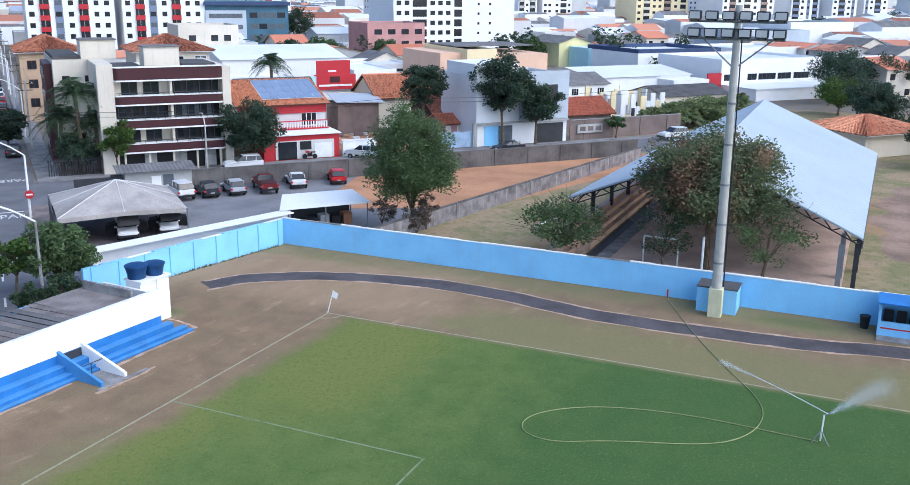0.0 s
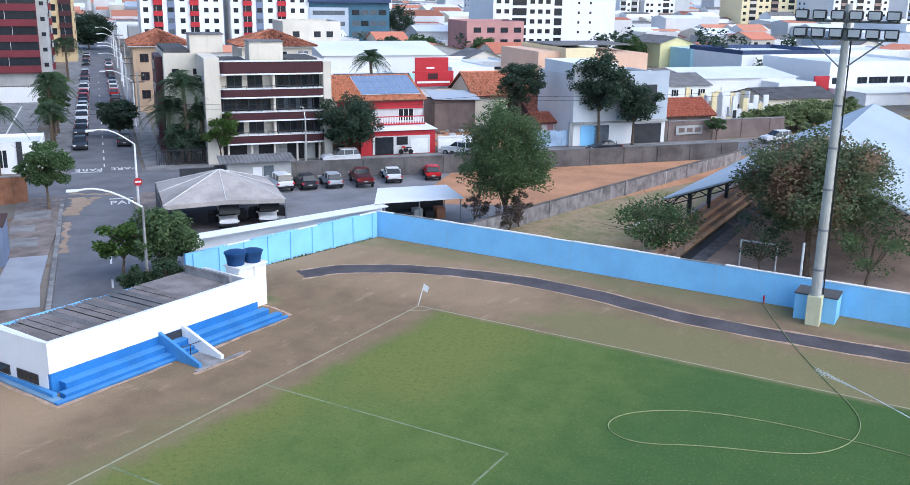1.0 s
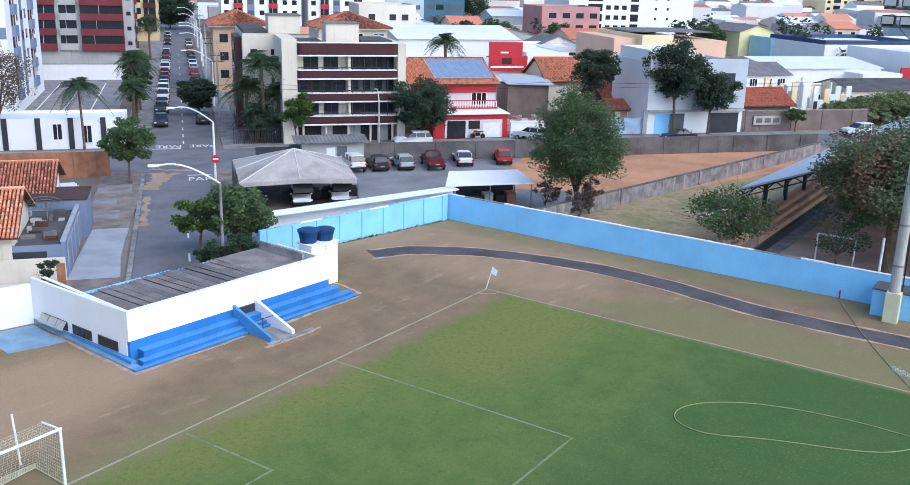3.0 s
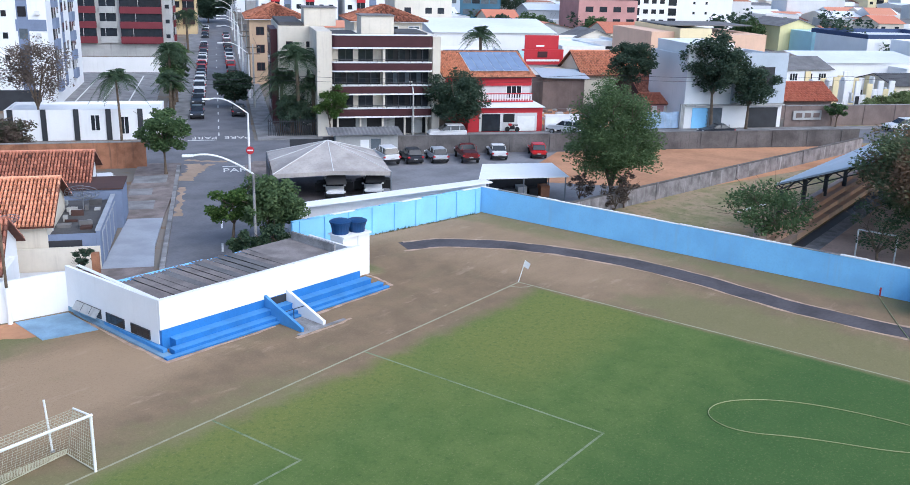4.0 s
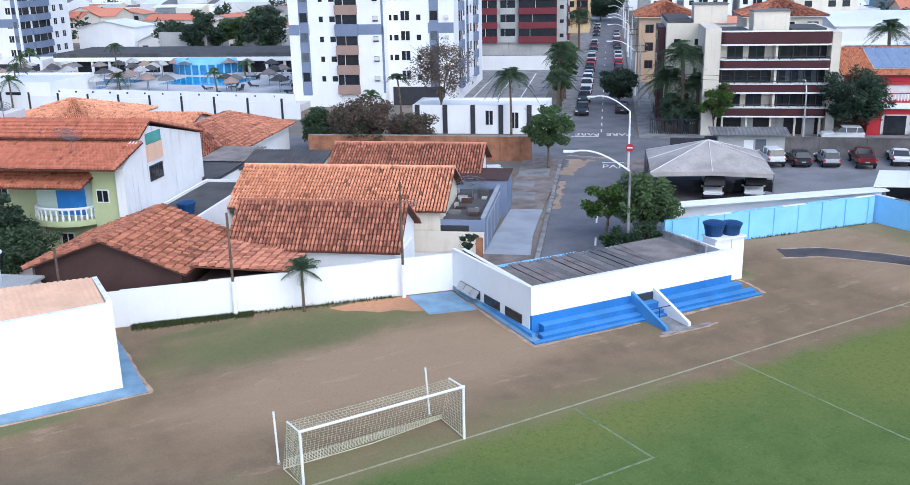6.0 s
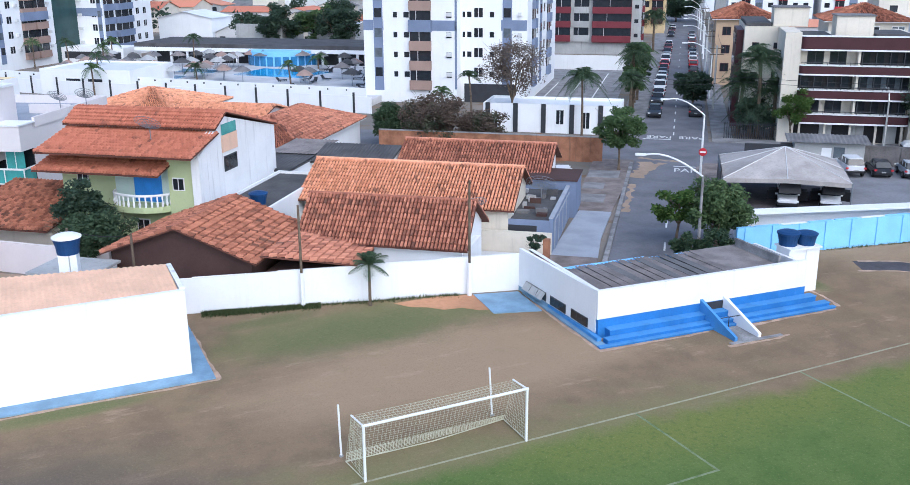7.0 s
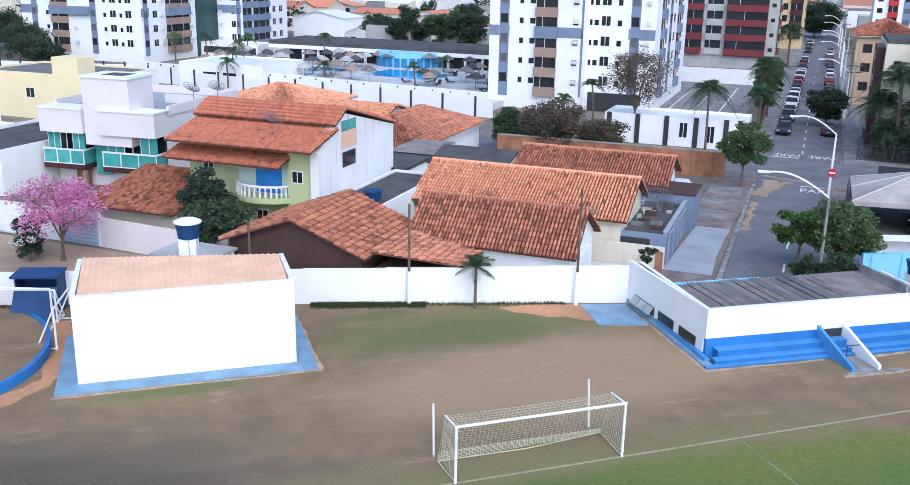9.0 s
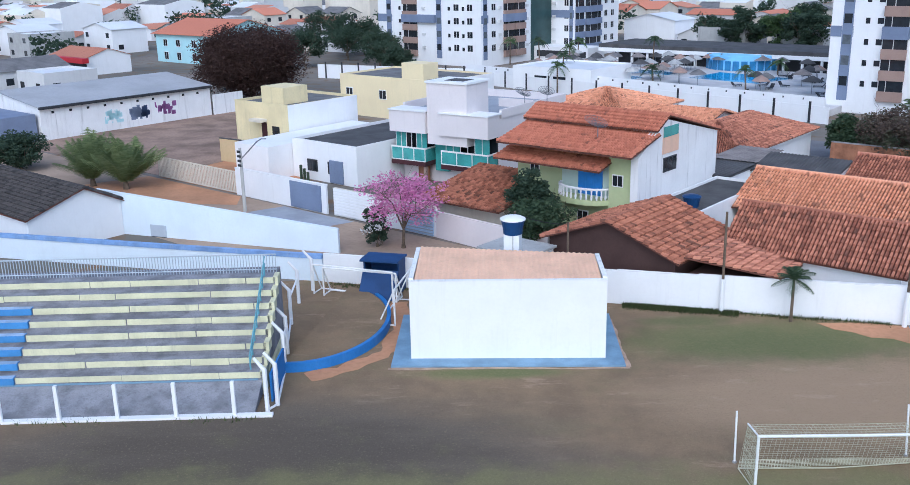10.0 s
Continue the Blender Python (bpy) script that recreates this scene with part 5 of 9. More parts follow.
# ---- houses along the near side of the street ----
A = gabled("tiled_house", "white house under an old lichened clay-tile roof", (-22.4, -12.0, -16.8, -10.9), 2.95, 5.0, "p", "white", "tile_old", 0.45, at=0.42, single=260)
dA = (-22.4, -12.0, -16.8, -10.9)
for u in (4.5, 6.6):
    window(A, dA, "s", u, 0.6, 0.8, 0.9, "greywall", "glass", 1)
pane(A, dA, "e", 1.6, 0.2, 1.0, 2.0, "greyglass", 0, "door")
gabled("tiled_house", "long house with a bright orange tiled roof with dark patches", (-25.6, -10.6, -8.6, -1.0), 3.3, 5.2, "p", "cream", "tile", 0.5, at=0.53)
gabled("tiled_house", "back house with an old red clay-tile roof and white gable", (-22.0, -9.8, 3.9, 10.5), 3.1, 4.7, "p", "white", "tile_old", 0.5)
LT = gabled("lean_to", "shed under dark corrugated sheets", (-29.3, -22.6, 2.2, 10.2), 3.4, 4.2, "p", "white", "darkroof", 0.1, tiles=False, category="shed")
sheets_on("roof_sheet", [(-29.4, 2.1, 3.42), (-22.5, 2.1, 3.42), (-22.5, 6.2, 4.24), (-29.4, 6.2, 4.24)], M["darkroof"], LT, 0.3, 0.07)
D = block("flat_roofed_house", "brick house with a flat dark roof", (-33.4, -29.4, -2.4, 9.0), 3.5, "white", "darkroof", 0.0)
sheets_on("roof_sheet", [(-33.5, -2.5, 3.62), (-29.3, -2.5, 3.62), (-29.3, 3.2, 3.7), (-33.5, 3.2, 3.7)], M["darkroof"], D, 0.35, 0.06)
sheets_on("roof_sheet", [(-33.5, 3.1, 3.8), (-29.3, 3.1, 3.8), (-29.3, 9.1, 3.9), (-33.5, 9.1, 3.9)], M["brownroof"], D, 0.35, 0.06)
slab(D, (-33.4, -29.4, -2.4, 9.0), "s", 0.1, 0.5, 3.8, 2.8, 0.03, "brick", "brick_front")
pane(D, (-33.4, -29.4, -2.4, 9.0), "e", 1.0, 1.2, 1.0, 1.8)
block("flat_roofed_house", "low yard building with a grey slab roof", (-30.0, -25.9, -14.6, -3.0), 3.5, "white", "darkroof", 0.25)
tank("water_tank", *(CITY @ Vector((-27.4, -12.4, 0)))[:2], 3.56, 0.62, 0.9)
H = gabled("tiled_house", "dark brown house with a gabled clay-tile roof", (-32.6, -23.4, -22.3, -15.0), 2.9, 4.6, "q", "brownwall", "tile_brown", 0.5, at=0.5, w=0.26, course=0.46)
lean = thing("tiled_lean_to", "low lean-to under orange tiles", "shed", CITY)
prism("wall", [(-22.8, -21.6), (-18.0, -19.7), (-18.0, -17.4), (-22.8, -17.4)], 0, 2.0, M["brownwall"], lean)
roof_slope(lean, [(-17.6, -20.3, 2.3), (-17.6, -17.0, 2.3), (-22.9, -17.0, 3.1), (-22.9, -22.2, 3.1)], "tile_old", True, 0.26, 0.46)
lean = thing("terrace_roof", "white slab roof edge behind the store", "shed", CITY)
box("wall", (-35.6, -31.9, -25.9, -22.9, 0, 2.3), M["white"], lean)
box("roof", (-35.8, -31.7, -26.1, -22.8, 2.3, 2.45), M["greywall"], lean)
hipped("tiled_house", "house with a brown-red tiled roof near the club wall", (-42.5, -33.0, 8.5, 25.5), 3.2, 5.2, "white", "tile_old", 0.6)
hipped("tiled_house", "house with a hipped orange tiled roof", (-65.0, -52.5, 21.0, 33.5), 3.6, 5.6, "white", "tile", 0.6)
gabled("tiled_house", "white house with a low orange gable roof", (-52.0, -41.5, 17.5, 27.0), 3.6, 4.8, "p", "white", "tile", 0.4)
# blue-grey corner house with terrace
corner = thing("terrace_house", "small blue-grey house with a cluttered flat terrace", "house", CITY)
box("wall", (-12.0, -7.0, 1.4, 5.4, 0, 2.95), M["slate"], corner)
box("roof_edge", (-12.1, -6.9, 1.3, 5.5, 2.95, 3.05), M["brownwall"], corner, "brown roof edge")
box("wall", (-11.9, -7.75, -8.5, 1.38, 0, 2.1), M["slate"], corner)
box("terrace_slab", (-11.9, -7.75, -8.4, 1.38, 2.1, 2.2), M["darkroof"], corner)
box("terrace_parapet", (-11.9, -7.75, -8.5, -8.42, 2.1, 2.4), M["slate"], corner)
box("terrace_parapet", (-7.74, -7.5, -8.5, 1.38, 0, 2.55), M["slate"], corner, "blue-grey side wall")
box("wall_cap", (-7.78, -7.46, -8.5, 1.38, 2.55, 2.62), M["driveway"], corner)
# no recess is cut; a dark sheet carries its shade
box("recess_shade", (-11.6, -8.6, -8.56, -8.5, 1.2, 2.0), M["darksteel"], corner, "dark sheet drawing the shade of a covered recess")
box("cream_wall", (-12.8, -7.5, -9.0, -8.8, 0, 1.65), M["cream"], corner, "stained cream yard wall")
for q_ in (-7.6, -5.4, -3.2, -1.0):
    g_ = box("gate", (-7.49, -7.42, q_, q_ + 1.7, 0.15, 2.25), M["driveway"], corner, "pale blue gate leaf")
    for k in range(5):
        box("gate_rib", (-7.42, -7.39, q_ + 0.1 + 0.34 * k, q_ + 0.22 + 0.34 * k, 0.2, 2.2), M["slate"], g_)
rng = random.Random(9)
for k in range(16):
    a_, b_, h_ = rng.uniform(-11.6, -8.4), rng.uniform(-8.0, 0.6), rng.uniform(0.1, 0.5)
    box("clutter", (a_, a_ + rng.uniform(0.2, 0.9), b_, b_ + rng.uniform(0.2, 0.7), 2.2, 2.2 + h_), M[rng.choice(("darksteel", "greywall", "darkroof", "greyroof", "brownwall", "white_far"))], corner)
block("white_garage", "low white garage beside the tiled house", (-13.2, -11.6, -16.6, -13.2), 2.4, "white", "whiteroof", 0.1)


def dish(p, q, z, r=0.9, turn=0):
    ob = thing("satellite_dish", "grey mesh satellite dish on a short mast", "satellite dish", CITY @ pose(p, q, z, 0, 0, turn), "satellite dishes")
    rod("mast", (0, 0, 0), (0, 0, 0.9), 0.04, M["steel"], ob)
    def on(rr, k):
        a = 6.2832 * k / 18
        return Vector((rr * math.cos(a), 0.25 * (rr / r) ** 2 * -1 - rr * math.sin(a) * 0.75, 1.0 + 0.3 * (rr / r) ** 2 + rr * math.sin(a) * 0.6))

    rods("reflector_ring", [(on(rr, k), on(rr, k + 1)) for rr in (r * 0.3, r * 0.55, r * 0.78, r) for k in range(18)], 0.02, M["steel"], ob, sides=4)
    rods("reflector_rib", [(on(r * 0.1, k), on(r, k)) for k in range(0, 18)], 0.014, M["steel"], ob, sides=4)
    rods("feed_arm", [((0, 0, 1.0), (0, -0.7, 1.6))], 0.02, M["steel"], ob)


pier = thing("gate_pier", "orange-brown rendered gate pier", "pier", CITY)
box("shaft", (-7.75, -7.3, -11.4, -10.95, 0, 1.9), M["brick"], pier, bevel=0.02)
box("low_wall", (-8.6, -7.77, -11.3, -11.1, 0, 0.8), M["brownwall"], pier)
dish(-9.3, -1.6, 2.22, 1.15)
dish(-12.4, -11.6, 3.0, 0.8, 30)
dish(-51.8, 1.0, 7.2, 0.8)
dish(-50.6, 3.0, 7.2, 0.8, 20)

# green house in three roof steps
dG = (-41.8, -31.2, -13.5, -2.4)
G = thing("green_house", "lime-green three-storey house with stepped orange tile roofs", "house", CITY)
bm = bmesh.new()
add_box(bm, -41.8, -33.2, -13.5, -2.4, 0, 6.9)
part("wall", bm, M["green"], G)
solid("gable_wall", [(-31.2, -14.4, 0), (-30.6, -14.4, 0), (-30.6, -2.0, 0), (-31.2, -2.0, 0), (-31.2, -14.4, 7.0), (-30.6, -14.4, 7.0), (-30.6, -10.4, 9.2), (-31.2, -10.4, 9.2), (-30.6, -2.0, 7.2), (-31.2, -2.0, 7.2)],
      [(3, 2, 1, 0), (0, 1, 5, 4), (1, 2, 8, 6, 5), (2, 3, 9, 8), (3, 0, 4, 7, 9), (4, 5, 6, 7), (7, 6, 8, 9)], M["oldwhite"], G, "tall white gable wall with dark runs")
box("corner_wall", (-33.2, -31.2, -14.0, -2.4, 0, 6.9), M["green"], G)
for c in ([(-42.6, -15.7, 5.9), (-33.0, -15.7, 5.9), (-33.0, -13.2, 6.55), (-42.6, -13.2, 6.55)],
          [(-42.2, -15.8, 7.2), (-30.4, -15.8, 7.2), (-30.4, -11.6, 8.25), (-42.2, -11.6, 8.25)],
          [(-42.3, -12.1, 8.55), (-30.4, -12.1, 8.55), (-30.4, -10.3, 9.5), (-42.3, -10.3, 9.5)],
          [(-30.4, -1.8, 7.3), (-42.3, -1.8, 7.3), (-42.3, -10.3, 9.5), (-30.4, -10.3, 9.5)]):
    roof_slope(G, c, "tile_new", True)
solid("attic_wall", [(-41.8, -12.0, 6.9), (-31.2, -12.0, 6.9), (-31.2, -2.4, 6.9), (-41.8, -2.4, 6.9), (-41.8, -10.4, 9.1), (-31.2, -10.4, 9.1)], [(0, 1, 5, 4), (2, 3, 4, 5), (1, 2, 5), (3, 0, 4), (3, 2, 1, 0)], M["cream"], G)
slab(G, (-41.8, -31.2, -13.5, -2.4), "s", 4.2, 3.5, 4.3, 2.7, 0.04, "paleteal", "balcony_wall", "pale teal wall behind the balcony")
window(G, (-41.8, -31.2, -13.56, -2.4), "s", 5.7, 3.6, 2.1, 2.2, "brightblue", "brightblue", 2)
window(G, dG, "s", 8.9, 4.6, 0.9, 0.9, "white", "glass", 1).location.y -= 0.5
dish(-34.6, -13.4, 7.85, 0.9)
window(G, dG, "s", 1.2, 4.5, 0.9, 1.4, "white", "glass", 1)
window(G, dG, "s", 5.6, 0.9, 1.0, 1.4, "white", "glass", 1)
slab(G, (-41.8, -30.6, -14.4, -2.4), "e", 3.4, 6.7, 2.4, 1.2, 0.06, "peach", "attic_panel", "tan attic parapet")
pane(G, (-41.8, -30.6, -14.4, -2.4), "e", 3.5, 7.92, 2.2, 0.75, "greenglass", 0.02)
window(G, (-41.8, -30.6, -14.4, -2.4), "e", 3.6, 5.3, 2.0, 1.1, "darksteel", "glass", 2)
bm = bmesh.new()
ring = [(-37.8 + 0.0, -13.5)] + [(-35.4 - 2.3 * math.cos(math.pi * k / 10), -13.6 - 1.5 * math.sin(math.pi * k / 10)) for k in range(11)] + [(-33.1, -13.5)]
lo, hi = [bm.verts.new((x, y, 3.1)) for x, y in ring], [bm.verts.new((x, y, 3.5)) for x, y in ring]
bm.faces.new(lo[::-1])
bm.faces.new(hi)
for k in range(len(ring)):
    j = (k + 1) % len(ring)
    bm.faces.new((lo[k], lo[j], hi[j], hi[k]))
bal = part("balcony", bm, M["green"], G)
for k in range(17):
    x, y = -35.4 - 2.2 * math.cos(math.pi * k / 16), -13.6 - 1.4 * math.sin(math.pi * k / 16)
    lathe("baluster", [(0.06, 3.5), (0.10, 3.7), (0.05, 3.95), (0.08, 4.25)], M["white"], bal, 6, at=(x, y, 0))
tube("balustrade_rail", [(-35.4 - 2.2 * math.cos(math.pi * k / 10), -13.6 - 1.4 * math.sin(math.pi * k / 10), 4.3) for k in range(11)], 0.09, M["white"], bal)

# modern house with green glass
Md = thing("modern_house", "warm white modern house with green glass balconies", "house", CITY @ pose(-62, -7.2, 0, 0, 0, 6) @ Matrix.Diagonal((0.94, 1, 1, 1)) @ pose(62, 7.2, 0))
box("wall", (-61.9, -50.1, -5.2, 7.5, 0, 6.6), M["blush"], Md)
box("upper_block", (-62.0, -57.5, -7.2, -5.2, 4.95, 7.0), M["blush"], Md)
box("upper_block", (-55.7, -50.0, -7.2, -5.2, 4.95, 7.0), M["blush"], Md)
box("block_cap", (-62.1, -57.4, -7.3, -4.9, 7.0, 7.12), M["white"], Md)
box("block_cap", (-55.8, -49.9, -7.3, -4.9, 7.0, 7.12), M["white"], Md)
box("stair_tower", (-57.4, -52.6, -6.9, -3.2, 4.0, 9.75), M["blush"], Md, "taller stair tower")
box("tower_cap", (-57.52, -52.48, -7.02, -3.08, 9.75, 9.93), M["white"], Md)
box("tower_well", (-55.9, -53.6, -6.0, -4.1, 9.931, 9.95), M["darkroof"], Md)
box("parapet", (-62.0, -50.0, 7.3, 7.7, 6.6, 7.4), M["blush"], Md)
box("parapet", (-50.2, -49.95, -4.88, 7.28, 6.6, 7.4), M["blush"], Md)
box("parapet", (-62.05, -61.8, -4.88, 7.28, 6.6, 7.4), M["blush"], Md)
box("inner_wall", (-54.3, -50.22, 1.2, 1.45, 6.69, 7.5), M["blush"], Md)
box("roof", (-61.78, -50.22, -4.88, 7.28, 6.6, 6.68), M["driveway"], Md)
box("glass_wall", (-57.4, -55.8, -5.7, -5.3, 1.2, 5.0), M["greenglass"], Md, "tall green glazing of the stair")
for x0, x1 in ((-61.95, -57.6), (-55.65, -50.05)):
    b = box("balcony", (x0, x1, -7.15, -5.2, 1.75, 2.2), M["maroon"], Md, "dark balcony slab")
    box("glass_front", (x0 + 0.05, x1 - 0.05, -7.08, -7.03, 2.2, 3.4), M["greenglass"], b)
    box("end_glass", (x1 - 0.1, x1 - 0.05, -7.02, -5.4, 2.2, 3.4), M["greenglass"], b)
    box("glazing", (x0 + 0.1, x1 - 0.1, -5.35, -5.2, 2.2, 4.95), M["glass"], b)
    box("rail", (x0, x1 + 0.02, -7.14, -7.0, 3.4, 3.53), M["whitesteel"], b)
    box("end_rail", (x1 - 0.12, x1 + 0.02, -6.99, -5.3, 3.4, 3.53), M["whitesteel"], b)
    box("foot_rail", (x0, x1, -7.13, -7.09, 2.2, 2.28), M["whitesteel"], b)
    for k in range(4):
        a_ = x0 + 0.02 + k * (x1 - x0 - 0.1) / 3
        box("rail_post", (a_, a_ + 0.08, -7.13, -7.085, 2.28, 3.4), M["whitesteel"], b)
    for k in range(6):
        a_ = x0 + 0.15 + k * (x1 - x0 - 0.4) / 6
        box("mullion", (a_, a_ + 0.06, -6.5, -6.44, 3.0, 4.95), M["whitesteel"], b)
        if k not in (2, 3):
            box("green_pane", (a_ + 0.061, a_ + (x1 - x0 - 0.4) / 6, -6.48, -6.46, 2.2, 4.95), M["greenglass"], b)
    box("soffit_post", (x1 - 0.35, x1 - 0.05, -7.0, -6.7, 0, 1.7), M["tan"], Md)
    box("lower_wall", (x0 + 0.6, x1 - 1.2, -5.6, -5.22, 0, 1.68), M["blush"], Md)
box("door", (-59.6, -58.2, -5.75, -5.62, 0, 2.0), M["brick"], Md)
# small porch roof beside it
porch = thing("tiled_garage", "garage with an old clay-tile roof and sheet gate", "garage", CITY)
box("wall", (-47.6, -40.2, -17.5, -11.0, 0, 2.4), M["cream"], porch)
roof_slope(porch, [(-48.0, -18.6, 2.5), (-39.8, -18.6, 2.5), (-39.8, -10.6, 3.9), (-48.0, -10.6, 3.9)], "tile_brown", True, 0.3, 0.46)
box("gate", (-48.5, -45.2, -19.95, -19.85, 0.1, 2.2), M["paleblue"], porch, "pale blue ribbed gate")
for k in range(7):
    box("gate_rib", (-48.5, -45.2, -20.0, -19.955, 0.25 + 0.27 * k, 0.33 + 0.27 * k), M["driveway"], porch)
# white house with grey roof
dW = (-71.6, -62.3, -11.5, 3.0)
wh = block("white_house", "low white house with a dark grey flat roof", dW, 3.6, "white", "darkroof", 0.35)
for u, z in ((2.2, 0.9), (5.2, 0.9)):
    window(wh, dW, "s", u, z, 1.5, 1.2, "darksteel", "glass", 1)
side = thing("white_annex", "white annex with a grey sheet gate", "house", CITY)
box("wall", (-77.0, -71.7, -14.5, 2.0, 0, 3.4), M["white"], side)
box("yard_recess", (-66.0, -64.2, -11.72, -11.52, 0.1, 2.3), M["slate"], side)
for k in range(3):
    box("planting", (-69.4 + 0.5 * k, -69.2 + 0.5 * k, -12.6, -12.4, 0.1, 1.6 - 0.3 * k), M["leaf_dark"], side)
box("gate", (-61.9, -57.9, -20.12, -20.02, 0.1, 2.4), M["slate"], side, "slate-blue sheet gate")
box("gate", (-56.4, -51.5, -19.95, -19.85, 0.1, 2.4), M["whitesteel"], side, "white slatted gate")
for k in range(9):
    box("gate_slat", (-56.4, -51.5, -19.99, -19.955, 0.2 + 0.25 * k, 0.35 + 0.25 * k), M["white"], side)
dY = (-86.6, -77.4, -7.0, 3.2)
Y = block("yellow_house", "pale yellow two-storey house with a roof box", dY, 5.8, "lemon", "greyroof", 0.35)
box("side_render", (-77.39, -77.3, -7.0, 3.2, 0, 6.15), M["white"], Y)
box("roof_box", (-83.6, -79.8, -5.5, -2.0, 5.85, 7.7), M["lemon"], Y)
pane(Y, dY, "s", 4.6, 1.9, 0.9, 2.1, "maroon", 0, "door")
pane(Y, dY, "s", 6.4, 2.6, 1.2, 1.1)
slab(Y, dY, "s", 3.6, 4.1, 2.0, 0.3, 1.0, "cream", "awning")
dY2 = (-98.9, -80.0, 20.6, 32.0)
Y2 = block("yellow_house", "butter-yellow house with a rooftop tank room", dY2, 5.4, "butter", "greyroof", 0.3)
box("roof_box", (-88.0, -84.0, 22.0, 25.0, 5.46, 7.6), M["butter"], Y2)
box("side_render", (-79.99, -79.9, 20.6, 32.0, 0, 5.7), M["white"], Y2)
for u in (1.2, 7.8):
    window(Y2, dY2, "s", u, 2.6, 1.4, 1.3, "white", "glass", 1)
# cream slatted gate of the vacant lot
gate = thing("slatted_gate", "cream steel gate with upright slats", "gate", CITY @ pose(-82.8, -19.9, 0))
box("rail", (0, 13.0, -0.04, 0.04, 0.12, 0.22), M["cream"], gate)
box("rail", (0, 13.0, -0.04, 0.04, 2.1, 2.2), M["cream"], gate)
for k in range(53):
    x = 0.02 + 13.0 / 53 * k
    box("slat", (x, x + 0.12, -0.03, 0.03, 0.22, 2.1), M["cream"], gate)
city_wall("wall_gate_yellow", "yellow wall behind the gate", (-84.5, -11.0), (-70.0, -9.5), 2.5, "yellow", "darkroof")
# graffiti warehouse
dW = (-136.0, -114.0, -16.4, 9.0)
ware = gabled("warehouse", "long white warehouse with painted scribbles and grey roof", dW, 4.3, 5.6, "q", "oldwhite", "zinc", 0.3, "warehouse", tiles=False)
box("gutter", (-113.98, -113.5, -16.6, 9.0, 3.95, 4.3), M["darksteel"], ware)
box("end_wall", (-114.0, -113.7, 9.3, 14.5, 0, 2.9), M["oldwhite"], ware)
box("side_room", (-128, -114.5, -22.0, -16.8, 0, 3.4), M["slate"], ware, "slate-grey lean-to end")
for k in range(12):
    pane(ware, dW, "e", 1.5 + 2.4 * k, 3.3, 0.35, 0.3, "glass", 0, "vent")
for u, w_, m in ((8.6, 2.2, "cyan"), (12.2, 1.6, "slate"), (13.8, 1.2, "roofnavy"), (16.2, 2.8, "plum")):
    bm = bmesh.new()
    rg = random.Random(int(u * 10))
    for k in range(26):
        a, b = rg.uniform(0, w_), rg.uniform(1.3, 2.7)
        add_box(bm, a, a + rg.uniform(0.1, 0.7), -0.02, 0.0, b - 0.4, b + rg.uniform(-0.2, 0.35))
    g_ = part("graffiti", bm, M[m], ware, "unreadable painted scribble")
    g_.matrix_basis = on_face(dW, "e", u, 0)
    g_["kind"] = "stuff"

# ---- stadium rear walls beyond the terrace ----
w, L = wall_between("wall_rear", (-48.7, 40.3), (-28.3, 33.2), 3.6, 0.25, M["white"], "tall whitewashed wall sloping down behind the terrace")
solid("wall_body", [(0, 0, 0), (L, 0, 0), (L, 0.25, 0), (0, 0.25, 0), (0, 0, 3.6), (L, 0, 1.9), (L, 0.25, 1.9), (0, 0.25, 3.6)], [(3, 2, 1, 0), (4, 5, 6, 7), (0, 1, 5, 4), (1, 2, 6, 5), (2, 3, 7, 6), (3, 0, 4, 7)], M["bluewhite"], w)
box("hatch", (4.95, 6.45, -0.04, -0.003, 0.05, 1.0), M["palegrey"], w, "pale square hatch")
box("hatch_sill", (5.0, 6.4, -0.07, -0.003, 0.0, 0.05), M["darksteel"], w)
w, L = wall_between("wall_rear_low", (-80.0, 50.6), (-48.75, 40.32), 2.3, 0.2, M["white"], "lower whitewashed wall beyond the terrace")
box("wall_body", (0, L, 0, 0.2, 0, 2.3), M["bluewhite"], w)
w, L = wall_between("wall_terrace", (-80.0, 40.4), (-28.5, 26.8), 1.9, 0.2, M["white"], "white wall with a faded blue top behind the terrace")
box("wall_body", (0, L, 0, 0.2, 0, 1.6), M["bluewhite"], w)
box("coping", (0, L, -0.06, 0.26, 1.6, 1.9), M["copingblue"], w, "faded blue coping")
gabled("old_roofed_house", "house under a dark weathered tile roof", (-92.0, -66.0, -41.6, -34.0), 2.9, 4.4, "p", "white", "tile_dark", 0.3, at=0.6)

# ---- apartment building ----
apt = thing("apartment_building", "cream apartment building with maroon balcony bands", "apartment building", CITY)
box("wall", (12.8, 24.3, 38.9, 52.0, 0, 11.0), M["cream"], apt)
box("wing", (24.38, 25.3, 37.4, 52.0, 0, 11.4), M["cream"], apt)
box("wing", (11.1, 12.78, 37.4, 45.98, 0, 11.9), M["cream"], apt)
box("wing", (7.4, 12.2, 46.0, 60.0, 0, 11.9), M["cream"], apt)
box("side_bay", (6.6, 7.38, 47.5, 55.0, 0, 11.4), M["maroon"], apt, "maroon side bay")
